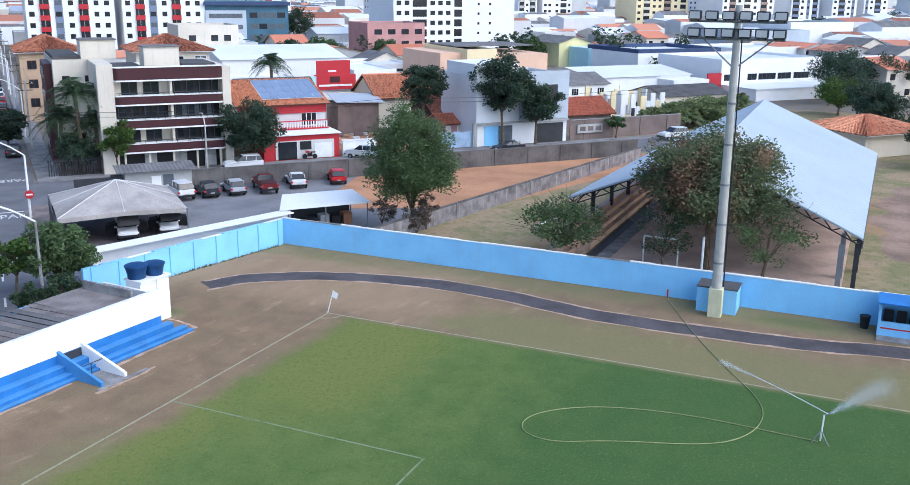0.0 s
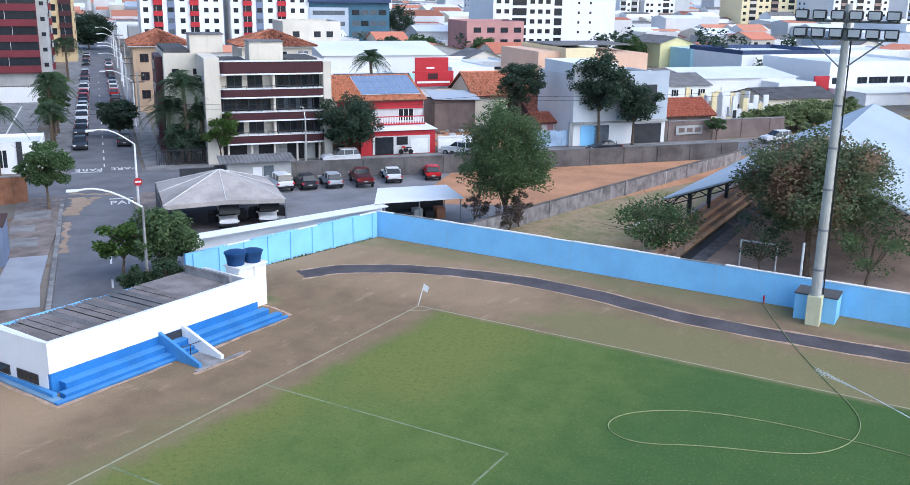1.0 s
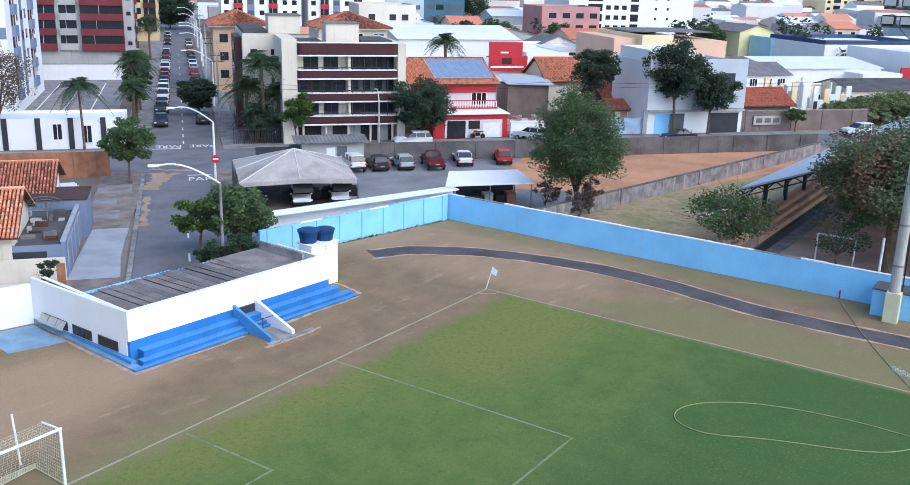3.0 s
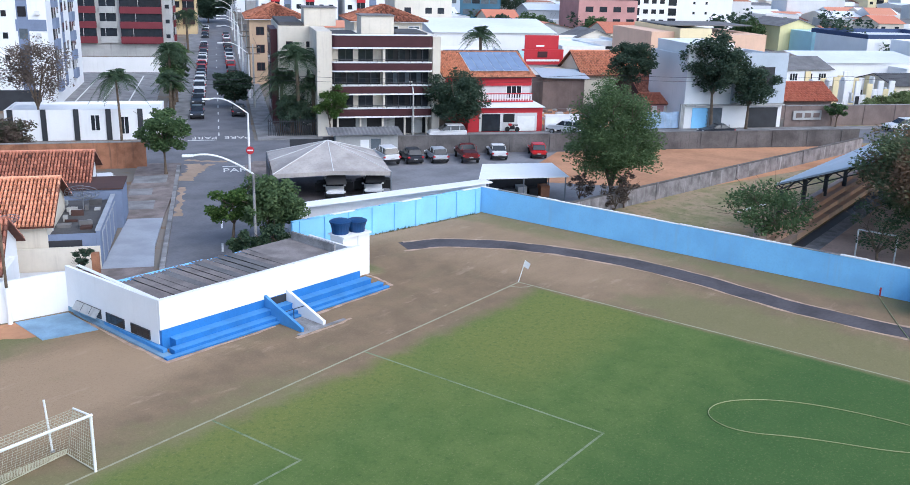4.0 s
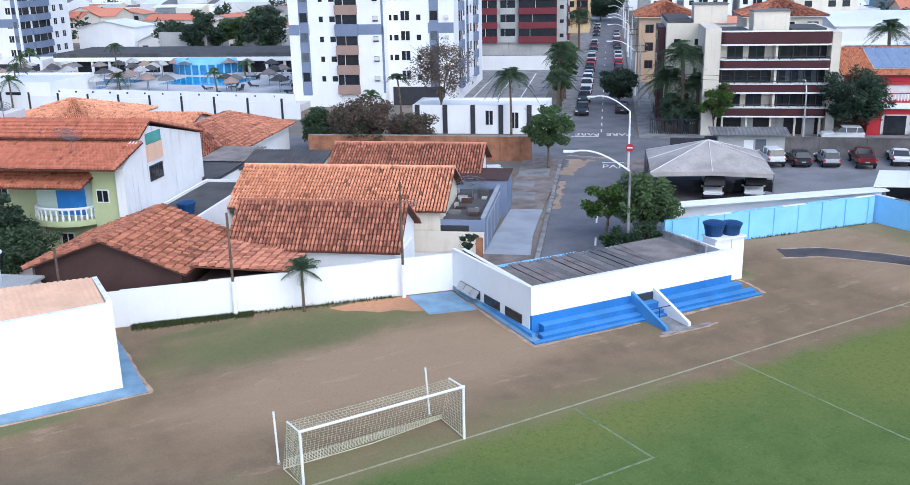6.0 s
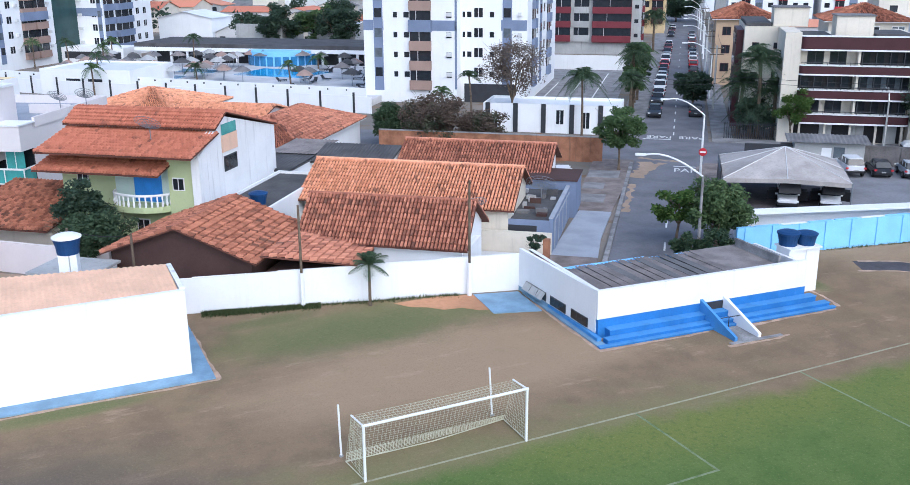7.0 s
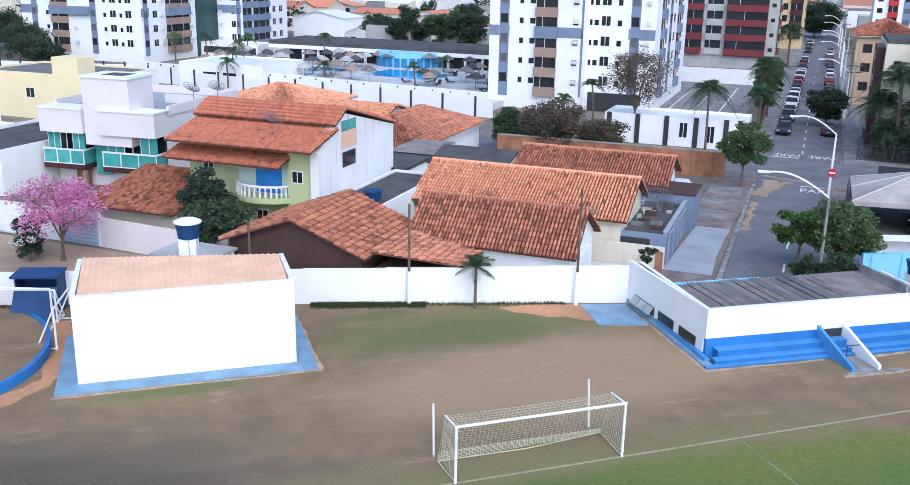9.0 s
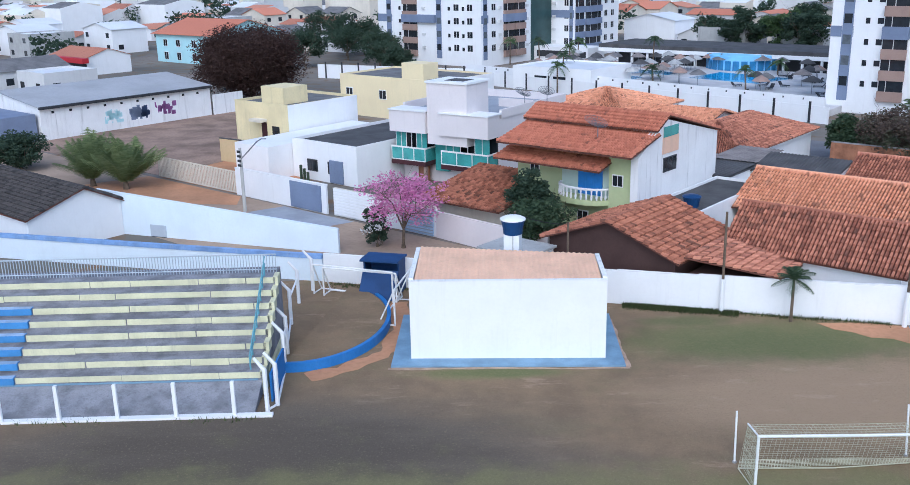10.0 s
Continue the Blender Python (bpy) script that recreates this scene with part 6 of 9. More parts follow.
for k in range(4):
    box("side_pane", (6.52, 6.59, 48.2, 54.4, 1.6 + 2.7 * k, 2.8 + 2.7 * k), M["glass"], apt)
box("roof_room", (16.4, 20.2, 39.6, 43.0, 11.02, 13.5), M["cream"], apt)
box("roof_room", (10.5, 14.3, 46.2, 50.0, 11.92, 14.0), M["cream"], apt)
box("room_cap", (16.25, 20.35, 39.45, 43.15, 13.5, 13.62), M["greyroof"], apt)
box("room_cap", (10.35, 14.45, 46.05, 50.15, 14.0, 14.12), M["greyroof"], apt)
for d in ((12.9, 16.1, 39.2, 45.8, 11.02, 11.5), (20.4, 24.1, 39.2, 46.0, 11.02, 11.7), (7.5, 10.4, 46.4, 59.0, 11.92, 12.3)):
    box("terrace_sheet", d, M["darkroof"], apt, "dark sheet over the roof terrace", bevel=0.05)


def rounded_band(name, z0, z1, y, parent, mat, label=""):
    """A parapet band that turns back at both ends in a quarter round."""
    P = [(12.75 + 0.55 * (1 - math.sin(a)), y + 0.55 * (1 - math.cos(a))) for a in [math.pi / 2 * k / 5 for k in range(5, -1, -1)]]
    P += [(24.35 - 0.55 * (1 - math.sin(a)), y + 0.55 * (1 - math.cos(a))) for a in [math.pi / 2 * k / 5 for k in range(6)]]
    return prism(name, P + [(24.3, y + 1.3), (12.8, y + 1.3)], z0, z1, mat, parent, label)


for f in range(4):
    z = 2.25 + 2.6 * f
    b = rounded_band("balcony", z, z + 0.16, 37.0, apt, M["white"])
    rounded_band("band", z + 0.16, z + (1.0 if f < 3 else 1.45), 37.06, b, M["maroon"], "maroon tiled parapet band")
    rounded_band("cap", z + (1.0 if f < 3 else 1.45), z + (1.07 if f < 3 else 1.52), 37.0, b, M["white"])
    if f == 3:
        continue
    d = (12.8, 24.3, 38.9, 52.0)
    box("divider", (18.6, 18.85, 37.4, 38.88, z + 1.08, z + 2.6), M["cream"], b)
    # black bays: the shade of deep loggias is put into the wall colour
    left, right = (((0.1, 5.6, "cream"), (6.1, 5.3, "black")), ((0.1, 5.6, "black"), (6.1, 5.3, "greyglass")), ((0.1, 5.6, "cream"), (6.1, 5.3, "black")))[2 - f]
    for u, w_, m_ in (left, right):
        slab(b, d, "s", u, z + 0.9, w_, 1.68, 0.06, m_, "bay_wall")
        if m_ == "cream":
            for k in range(2):
                window(b, (12.8, 24.3, 38.82, 52.0), "s", u + 0.75 + 2.3 * k, z + 1.0, 1.7, 1.45, "darksteel", "glass", 1)
            continue
        for k in range(4):
            box("loggia_post", (12.9 + u + 1.38 * k, 12.98 + u + 1.38 * k, 37.36, 37.44, z + 1.07, z + 2.6), M["darksteel"], b)
            pane(b, (12.8, 24.3, 38.8, 52.0), "s", u + 0.25 + 1.38 * k, z + 1.0, 0.85, 1.35, "glass", 0.01)
    rods("handrail", [((12.9, 37.3, z + 1.35), (24.2, 37.3, z + 1.35))], 0.035, M["darksteel"], b)
    for k in range(10):
        rods("rail_upright", [((13.3 + 1.15 * k, 37.3, z + 1.07), (13.3 + 1.15 * k, 37.3, z + 1.35))], 0.025, M["darksteel"], b)
for k in range(5):
    box("column", (13.3 + 2.6 * k, 13.5 + 2.6 * k, 37.5, 37.8, 0, 2.25), M["cream"], apt)
# black sheet stands for the shade inside the ground-floor porch
box("porch_shade", (12.9, 24.2, 38.78, 38.88, 0.1, 2.2), M["black"], apt)
for k in range(3):
    box("porch_wall", (15.6 + 3.3 * k, 16.9 + 3.3 * k, 38.6, 38.77, 0.1, 2.2), M["greywall"], apt)
for k in range(2):
    window(apt, (7.4, 12.2, 46.0, 60.0), "s", 0.9 + 2.4 * k, 9.4, 0.8, 0.7, "brownwall", "glass", 0)
    window(apt, (7.4, 12.2, 46.0, 60.0), "s", 0.9 + 2.4 * k, 6.0, 0.8, 0.7, "brownwall", "glass", 0)
fen = thing("metal_fence", "dark upright bar fence before the flats", "fence", CITY)
for k in range(30):
    rods("fence_bar", [((5.6 + 0.24 * k, 38.3, 0.13), (5.6 + 0.24 * k, 38.3, 2.0))], 0.05, M["darksteel"], fen)
box("rail", (5.5, 12.8, 38.25, 38.35, 1.7, 1.8), M["darksteel"], fen)
hb = hipped("tiled_house", "cream block with a hipped brown tile roof behind the flats", (18.7, 28.3, 62.0, 72.0), 11.6, 13.6, "cream", "tile_brown", 0.7)
for u, m_ in ((4.6, "glass"), (7.6, "greyglass")):
    window(hb, (18.7, 28.3, 62.0, 72.0), "s", u, 9.8, 1.6, 1.2, "white", m_, 1)
dYA = (5.4, 13.8, 86.0, 100.0)
ya = hipped("yellow_apartments", "yellow apartment house under a hipped tile roof", dYA, 10.3, 12.4, "sand", "tile_brown", 0.7, "apartment building")
for k in range(3):
    for u in (1.0, 4.0):
        window(ya, dYA, "s", u, 2.2 + 2.8 * k, 1.3, 1.3, "maroon", "glass", 1)
# ---- red shop with solar panels ----
rs = thing("red_shop", "red and white shop with a balcony and solar roof", "shop", CITY)
box("wall", (29.2, 38.6, 39.0, 49.0, 0, 3.0), M["red"], rs)
box("upper_wall", (27.0, 37.7, 41.5, 52.0, 3.0, 6.4), M["white_far"], rs)
box("fascia", (26.9, 37.8, 41.3, 41.5, 5.3, 6.4), M["red"], rs)
box("shop_front", (30.6, 37.9, 38.92, 38.99, 0.1, 2.3), M["white_far"], rs)
box("shop_door", (30.9, 33.2, 38.86, 38.91, 0.1, 2.2), M["glass"], rs)
box("shutter", (35.4, 37.6, 38.86, 38.91, 0.1, 1.9), M["whitesteel"], rs)
box("sign_shape", (33.6, 35.0, 38.84, 38.915, 1.2, 2.2), M["black"], rs)
roof_slope(rs, [(29.0, 38.6, 3.05), (38.8, 38.6, 3.05), (37.8, 41.3, 3.6), (29.4, 41.3, 3.6)], "whiteroof", False)
box("balcony_slab", (30.4, 37.7, 40.2, 41.5, 3.45, 3.6), M["red"], rs)
for k in range(22):
    box("baluster", (30.5 + 0.33 * k, 30.62 + 0.33 * k, 40.25, 40.35, 3.6, 4.4), M["white"], rs)
box("balustrade_rail", (30.4, 37.7, 40.2, 40.4, 4.4, 4.5), M["red"], rs)
window(rs, (27.0, 37.7, 41.5, 52), "s", 7.6, 3.7, 2.0, 1.6, "white", "glass", 2)
for a, b, c in ((30.12, 37.72, 0.28),):
    solid("panel_frame", [(a, 42.12, 6.35 + 1.22 * 0.29 + c), (b, 42.12, 6.35 + 1.22 * 0.29 + c), (b, 48.05, 6.35 + 7.15 * 0.29 + c), (a, 48.05, 6.35 + 7.15 * 0.29 + c)], [(0, 1, 2, 3)], M["whitesteel"], rs)
roof_slope(rs, [(26.5, 40.9, 6.35), (38.2, 40.9, 6.35), (38.2, 49.0, 8.7), (26.5, 49.0, 8.7)], "tile", True)
for k in range(7):
    for j in range(3):
        a, b = 30.2 + 1.08 * k, 42.2 + 1.95 * j
        z = 6.35 + (b - 40.9) * 0.29 + 0.34
        solid("solar_panel", [(a, b, z), (a + 1.02, b, z), (a + 1.02, b + 1.9, z + 0.55), (a, b + 1.9, z + 0.55), (a, b, z - 0.05), (a + 1.02, b, z - 0.05), (a + 1.02, b + 1.9, z + 0.5), (a, b + 1.9, z + 0.5)],
              [(0, 1, 2, 3), (7, 6, 5, 4), (0, 4, 5, 1), (1, 5, 6, 2), (2, 6, 7, 3), (3, 7, 4, 0)], M["solar"], rs)
# ---- parking lot furniture ----
hut = thing("guard_hut", "low grey hut with a corrugated sheet roof", "hut", CITY)
box("wall", (11.6, 18.0, 24.6, 26.4, 0, 2.5), M["greywall"], hut)
box("black_gate", (7.0, 11.5, 25.0, 25.2, 0, 2.1), M["darksteel"], hut, "dark sheet gate")
sheets_on("roof_sheet", [(10.8, 23.9, 2.55), (18.4, 23.9, 2.55), (18.4, 26.8, 2.9), (10.8, 26.8, 2.9)], M["greyroof"], hut, 0.4)
pane(hut, (11.6, 18.0, 24.6, 26.4), "s", 3.6, 0.1, 1.0, 2.0, "greyglass", 0, "door")
pane(hut, (11.6, 18.0, 24.6, 26.4), "s", 2.5, 0.9, 0.9, 1.1, "white")
tent = thing("car_tent", "dirty pale canvas tent roof on steel posts over cars", "canopy", CITY)
ap = (9.4, 12.2, 4.3)
cs = [(4.3, 7.2, 2.45), (14.2, 7.2, 2.45), (14.2, 17.0, 2.45), (4.3, 17.0, 2.45)]
ms = [(9.3, 7.2, 2.62), (14.2, 12, 2.62), (9.3, 17, 2.62), (4.3, 12, 2.62)]
pts = [ap] + [v for c, m_ in zip(cs, ms) for v in (c, m_)]
solid("canopy", pts, [(0, k, k % 8 + 1) for k in range(1, 9)], M["canvas"], tent)
low = [(x, y, z - 0.35) for x, y, z in pts[1:]]
solid("valance", pts[1:] + low, [(k, 8 + k, 8 + (k + 1) % 8, (k + 1) % 8) for k in range(8)], M["canvas"], tent)
for v_ in pts[1:]:
    rod("seam", Vector(ap) + Vector((0, 0, 0.02)), Vector(v_) + Vector((0, 0, 0.02)), 0.035, M["white_far"], tent, sides=6)
for x, y, z in cs + [(4.3, 12, 2.6), (14.2, 12, 2.6)]:
    rod("post", (x, y, 0), (x, y, z), 0.07, M["steel"], tent)
box("banner", (4.0, 4.1, 7.4, 12.0, 0.4, 3.0), M["darksteel"], tent, "dark side screen")
# dark sheet in the tent's outline: its shade put on the ground as colour
tagged(prism("tent_shade", [(4.6, 7.4), (14.0, 7.4), (14.0, 16.6), (4.6, 16.6)], 0.0, 0.03, M["cinder"]), "dark ground sheet drawing the shade under the tent", "ground", kind="structure").matrix_basis = CITY
sh = thing("flat_shelter", "low shelter with a white sheet roof on posts", "shelter", CITY)
solid("roof_sheet", [(21.0, 3.9, 2.35), (28.9, 3.6, 2.4), (29.0, 8.4, 2.6), (22.6, 8.6, 2.6), (21.0, 3.9, 2.28), (28.9, 3.6, 2.33), (29.0, 8.4, 2.53), (22.6, 8.6, 2.53)], [(0, 1, 2, 3), (7, 6, 5, 4), (0, 4, 5, 1), (1, 5, 6, 2), (2, 6, 7, 3), (3, 7, 4, 0)], M["white"], sh)
for x, y in ((21.2, 4.2), (28.7, 3.9), (28.7, 8.1), (23.0, 8.2), (25.0, 4.0)):
    rod("post", (x, y, 0), (x, y, 2.32), 0.06, M["steel"], sh)
box("back_panel", (23.2, 28.6, 8.15, 8.25, 0.02, 2.2), M["darksteel"], sh)
for k in range(4):
    box("crate", (24.2 + 1.05 * k, 25.0 + 1.05 * k, 6.2, 7.2, 0.022, 0.8 + 0.2 * (k % 2)), M[("darksteel", "greywall", "black", "brick")[k]], sh)

# ---- sports hall with the broad metal roof ----
hall = thing("sports_hall", "open sports hall under a broad pale metal gable roof", "hall", Matrix())
NL, NR, FL, FR, NT, FT = (Vector(v) for v in ((52.6, -8.5, 4.0), (49.3, -30.5, 4.0), (91.5, -10.0, 4.0), (88.4, -30.8, 4.0), (51.0, -19.5, 8.6), (90.0, -18.9, 8.75)))
for c in ([NR, FR, FT, NT], [FL, NL, NT, FT]):
    sl = roof_slope(hall, [tuple(v) for v in c], "aluroof", False)
    sheets_on("roof_sheet", [tuple(v) for v in c], M["aluroof"], sl, 0.9, 0.05, 0.02)
DN = Vector((0, 0, 0.15))
for k in range(8):
    f = (k + 0.15) / 7.3
    l_, r_, t_ = NL.lerp(FL, f) - DN, NR.lerp(FR, f) - DN, NT.lerp(FT, f) - DN
    for e in (l_, r_):
        low = Vector((0, 0, 0.55))
        rods("truss", [(e, t_), (e - low, t_ - low)] + [(e.lerp(t_, j / 8), (e - low).lerp(t_ - low, (j + 0.5) / 8)) for j in range(8)] + [(e.lerp(t_, (j + 1) / 8), (e - low).lerp(t_ - low, (j + 0.5) / 8)) for j in range(8)], 0.05, M["darksteel"], hall)
        s_ = 0.3 if e is r_ else -0.3
        box("column", (e.x - 0.15, e.x + 0.15, e.y + s_ - 0.15, e.y + s_ + 0.15, 0, 3.5), M["darksteel"], hall)
for a_, b_ in ((NL, FL), (NR, FR)):
    n_ = 30
    lo_ = Vector((0, 0, 0.6))
    rods("eave_truss", [(a_ - DN, b_ - DN), (a_ - lo_, b_ - lo_)] + [((a_ - (lo_ if j % 2 else DN)).lerp(b_ - (lo_ if j % 2 else DN), j / n_), (a_ - (DN if j % 2 else lo_)).lerp(b_ - (DN if j % 2 else lo_), (j + 1) / n_)) for j in range(n_)], 0.05, M["darksteel"], hall)
for j in range(4):
    for k in range(10):
        x0 = 48.5 + 4.1 * k
        box("bench_step", (x0, x0 + 4.06, -8.7 - 0.5 * (j + 1), -8.7 - 0.5 * j, 0.02, 1.6 - 0.38 * j), M["peach" if (j + k) % 3 else "courtred"], hall, "brick seating step")
box("gutter", (48.5, 89, -11.7, -10.9, 0.0, 0.05), M["darksteel"], hall, "dark drain beside the seating")
box("walk_strip", (48.5, 89, -12.8, -11.72, 0.0, 0.08), M["concrete"], hall, "concrete strip along the court")
box("court", (46.5, 88, -29.5, -12.82, 0.0, 0.06), M["courtred"], hall, "worn reddish court floor")
for x0 in (49.4, 53.0):
    box("column", (x0, x0 + 0.35, -29.4, -29.05, 0, 3.4), M["steel"], hall)
rods("goal_bars", [((50.6, -18.0, 0.05), (50.6, -18.0, 2.2)), ((50.6, -18.0, 2.2), (50.6, -15.4, 2.2)), ((50.6, -15.4, 2.2), (50.6, -15.4, 0.05))], 0.06, M["whitesteel"], hall)
rod("loose_pole", (50.6, -6.6, 1.9), (53.5, -7.7, 2.2), 0.08, M["white"], hall)
pole = thing("white_pole", "slim white pole by the sports hall", "pole", pose(47.5, -20.3, 0))
rod("shaft", (0, 0, 0), (0, 0, 3.4), 0.09, M["whitesteel"], pole)

# ---- pool club ----
club2 = thing("pool_club", "long low club building with a blue glazed drum", "building", CITY)
box("wall", (-100, -44, 97, 108, 0, 3.6), M["white"], club2)
# dark sheet on the wall stands for the shade under the deep eave
box("porch_shade", (-99.5, -44.5, 96.85, 96.98, 0.3, 2.6), M["darksteel"], club2)
box("roof", (-102, -42, 94.5, 109, 3.6, 4.3), M["darkroof"], club2)
box("fascia", (-101.9, -42.1, 94.3, 94.49, 2.9, 3.6), M["white"], club2)
lathe("blue_drum", [(6.6, 0), (6.6, 3.4), (6.4, 3.5), (0.5, 3.6)], M["blue"], club2, 28, "blue glazed round hall", at=(-72, 96.5, 0))
for k in range(13):
    a = math.pi * (1.08 + 0.84 * k / 12)
    pn = box("drum_pane", (-0.55, 0.55, -0.06, 0.02, 0.4, 2.6), M["blueglass"], club2)
    pn.matrix_basis = pose(-72 + 6.62 * math.cos(a), 96.5 + 6.62 * math.sin(a), 0, 0, 0, math.degrees(a) + 90)
for k in range(16):
    box("column", (-98 + 3.4 * k, -97.6 + 3.4 * k, 94.6, 95.0, 0, 2.9), M["white"], club2)
ground_patch("pool_terrace", "pale stone terrace round the pools", [(-108, 61), (-41, 51.5), (-41, 94), (-108, 94)], 0.9, "terrace", "terrace")
for k, pts in enumerate(([(-73, 77), (-60, 75), (-58, 84), (-72, 87)], [(-92, 70), (-80, 69), (-80, 74), (-92, 75)], [(-90, 80), (-78, 79), (-78, 83), (-90, 84)])):
    ground_patch("swimming_pool", "clear blue swimming pool set in the terrace", pts, 0.93, "water", "pool")
rng = random.Random(11)
for k in range(70):
    p, q = rng.uniform(-104, -46), rng.uniform(64, 93)
    if -76 < p < -55 and 72 < q < 89:
        continue
    u = thing("beach_umbrella", "faded straw beach umbrella by the pool", "umbrella", CITY @ pose(p, q, 0.9), "pool umbrellas")
    rod("pole", (0, 0, 0), (0, 0, 2.2), 0.05, M["steel"], u)
    lathe("canopy", [(rng.uniform(1.2, 1.8), 1.9), (0.9, 2.3), (0.15, 2.7)], M[rng.choice(("tan", "greyroof", "brownroof", "darkroof", "greywall"))], u, 9)
for k in range(26):
    p, q = rng.uniform(-62, -44), rng.uniform(60, 90)
    ch = thing("lounge_chair", "dark lounge chair on the pool terrace", "chair", CITY @ pose(p, q, 0.9, 0, 0, rng.uniform(0, 360)), "lounge chairs")
    box("seat", (-0.3, 0.3, -0.8, 0.6, 0.2, 0.3), M["darksteel"], ch)
    solid("back", [(-0.3, 0.6, 0.3), (0.3, 0.6, 0.3), (0.3, 1.0, 0.8), (-0.3, 1.0, 0.8), (-0.3, 0.66, 0.22), (0.3, 0.66, 0.22), (0.3, 1.05, 0.75), (-0.3, 1.05, 0.75)], [(0, 1, 2, 3), (7, 6, 5, 4), (0, 4, 5, 1), (1, 5, 6, 2), (2, 6, 7, 3), (3, 7, 4, 0)], M["darksteel"], ch)
    for lx, ly in ((-0.25, -0.7), (0.25, -0.7), (-0.25, 0.5), (0.25, 0.5)):
        box("leg", (lx - 0.03, lx + 0.03, ly - 0.03, ly + 0.03, 0, 0.2), M["darksteel"], ch)
cb = block("club_annex", "white flat-roofed club annex", (-94.4, -79.0, 55.6, 68.0), 3.6, "white", "whiteroof", 0.3)
for u in (4.5, 8.2):
    pane(cb, (-94.4, -79.0, 55.6, 68.0), "s", u, 1.6, 2.4, 0.9)

# white gatehouse with dark piers facing the cross street
dK = (-22.0, -6.0, 38.2, 44.5)
gk = block("white_shop", "white one-storey building with dark piers", dK, 3.0, "white", "whiteroof", 0.35)
for k in range(5):
    slab(gk, dK, "s", 0.3 + 3.3 * k, 0, 0.55, 3.4, 0.12, "darksteel", "pier")
window(gk, dK, "s", 8.6, 1.0, 1.0, 1.8, "white", "glass", 1)
window(gk, dK, "s", 11.6, 0.6, 1.0, 2.0, "white", "glass", 1)

# ---- towers ----
dT = (-43.4, -29.9, 58.5, 84.0)
bays_e = [("e", 4.0, 2.6, "slate", 0.5, "balcony"), ("e", 8.5, 1.0, "white", 0, "win"), ("e", 11.5, 2.0, "slate", 0.06, "strip"), ("e", 15.5, 1.2, "white", 0, "win"), ("e", 19.0, 2.8, "slate", 0.5, "balcony"), ("e", 23.2, 1.0, "white", 0, "win")]
tw = highrise("apartment_tower", "tall white apartment tower with slate-blue strips and tan balconies", dT, 8, "white", 2.05, 2.72, sill=1.55,
              bays=[("s", 1.5, 1.35, "slate", 0.06, "strip"), ("s", 4.4, 0.55, "white", 0, "win"), ("s", 5.9, 0.75, "white", 0, "win"), ("s", 6.75, 3.1, "tan", 0.55, "balcony"), ("s", 12.1, 0.7, "white", 0, "cooler"), ("s", 12.0, 0.75, "white", 0, "win")])
dT2 = (-29.88, -20.4, 60.5, 90.0)
tw2 = highrise("apartment_tower", "set-back white tower wing with slate-blue balconies", dT2, 8, "white", 2.05, 2.72, sill=1.55,
               bays=[("s", 0.35, 0.35, "white", 0, "win"), ("s", 1.0, 0.6, "white", 0, "win"), ("s", 2.0, 1.2, "white", 0, "win"), ("s", 4.2, 0.6, "white", 0, "win"), ("s", 6.0, 1.3, "slate", 0.06, "strip"), ("s", 8.2, 0.5, "white", 0, "cooler")] + bays_e)
for u, w_ in ((0.0, 1.45), (2.9, 0.05), (9.9, 3.6)):
    slab(tw, dT, "s", u, 10.0, w_, 1.4, 0.05, "slate", "colour_band")
slab(tw, dT, "s", 6.7, 9.85, 3.2, 1.6, 0.6, "slate", "balcony", "slate-blue balcony front")
slab(tw2, dT2, "s", 5.8, 10.0, 3.6, 1.4, 0.075, "slate", "colour_band")
slab(tw, dT, "s", 13.2, 2.0, 0.3, 22.0, 0.05, "slate", "corner_strip")
# solid wall here; the dark slab stands for the open floor's shade
slab(tw2, dT2, "s", 0.6, 0.0, 7.4, 2.6, 0.18, "darksteel", "pilotis", "dark slab drawing the shade of an open ground floor")
dims = (-149.0, -120.0, 79.1, 96.0)
t_ = highrise("apartment_tower", "white apartment tower with tan balcony stacks and slate bands", dims, 7, "white", 1.75, 2.7, sill=1.3,
              bays=[("s", 2.6, 1.4, "slate", 0.06, "strip"), ("s", 6.2, 0.6, "white", 0, "win"), ("s", 7.7, 3.9, "tan", 0.6, "balcony"), ("s", 13.2, 0.7, "white", 0, "cooler"), ("s", 17.0, 1.4, "slate", 0.06, "strip"), ("s", 20.2, 0.6, "white", 0, "win"), ("s", 21.8, 1.3, "white", 0, "win"), ("s", 24.0, 0.6, "white", 0, "win"), ("s", 25.4, 1.3, "white", 0, "win"),
                    ("e", 0.6, 1.3, "slate", 0.06, "strip"), ("e", 3.4, 1.2, "white", 0, "win"), ("e", 5.6, 0.6, "white", 0, "cooler"), ("e", 7.3, 3.4, "tan", 0.6, "balcony"), ("e", 10.9, 3.4, "tan", 0.75, "balcony"), ("e", 15.0, 0.6, "white", 0, "cooler")])
for face, u, w_ in (("s", 0.0, 4.2), ("s", 7.6, 9.4), ("e", 0.0, 2.2), ("e", 7.2, 7.2)):
    slab(t_, dims, face, u, 8.65, w_, 1.6, 0.8 if u > 7 else 0.09, "slate", "colour_band")
box("glazed_link", (-124.5, -119.8, 96.02, 103.4, 0, 20), M["darkteal"], t_, "dark green glazed link")
dims = (-133.0, -114.0, 103.5, 122.0)
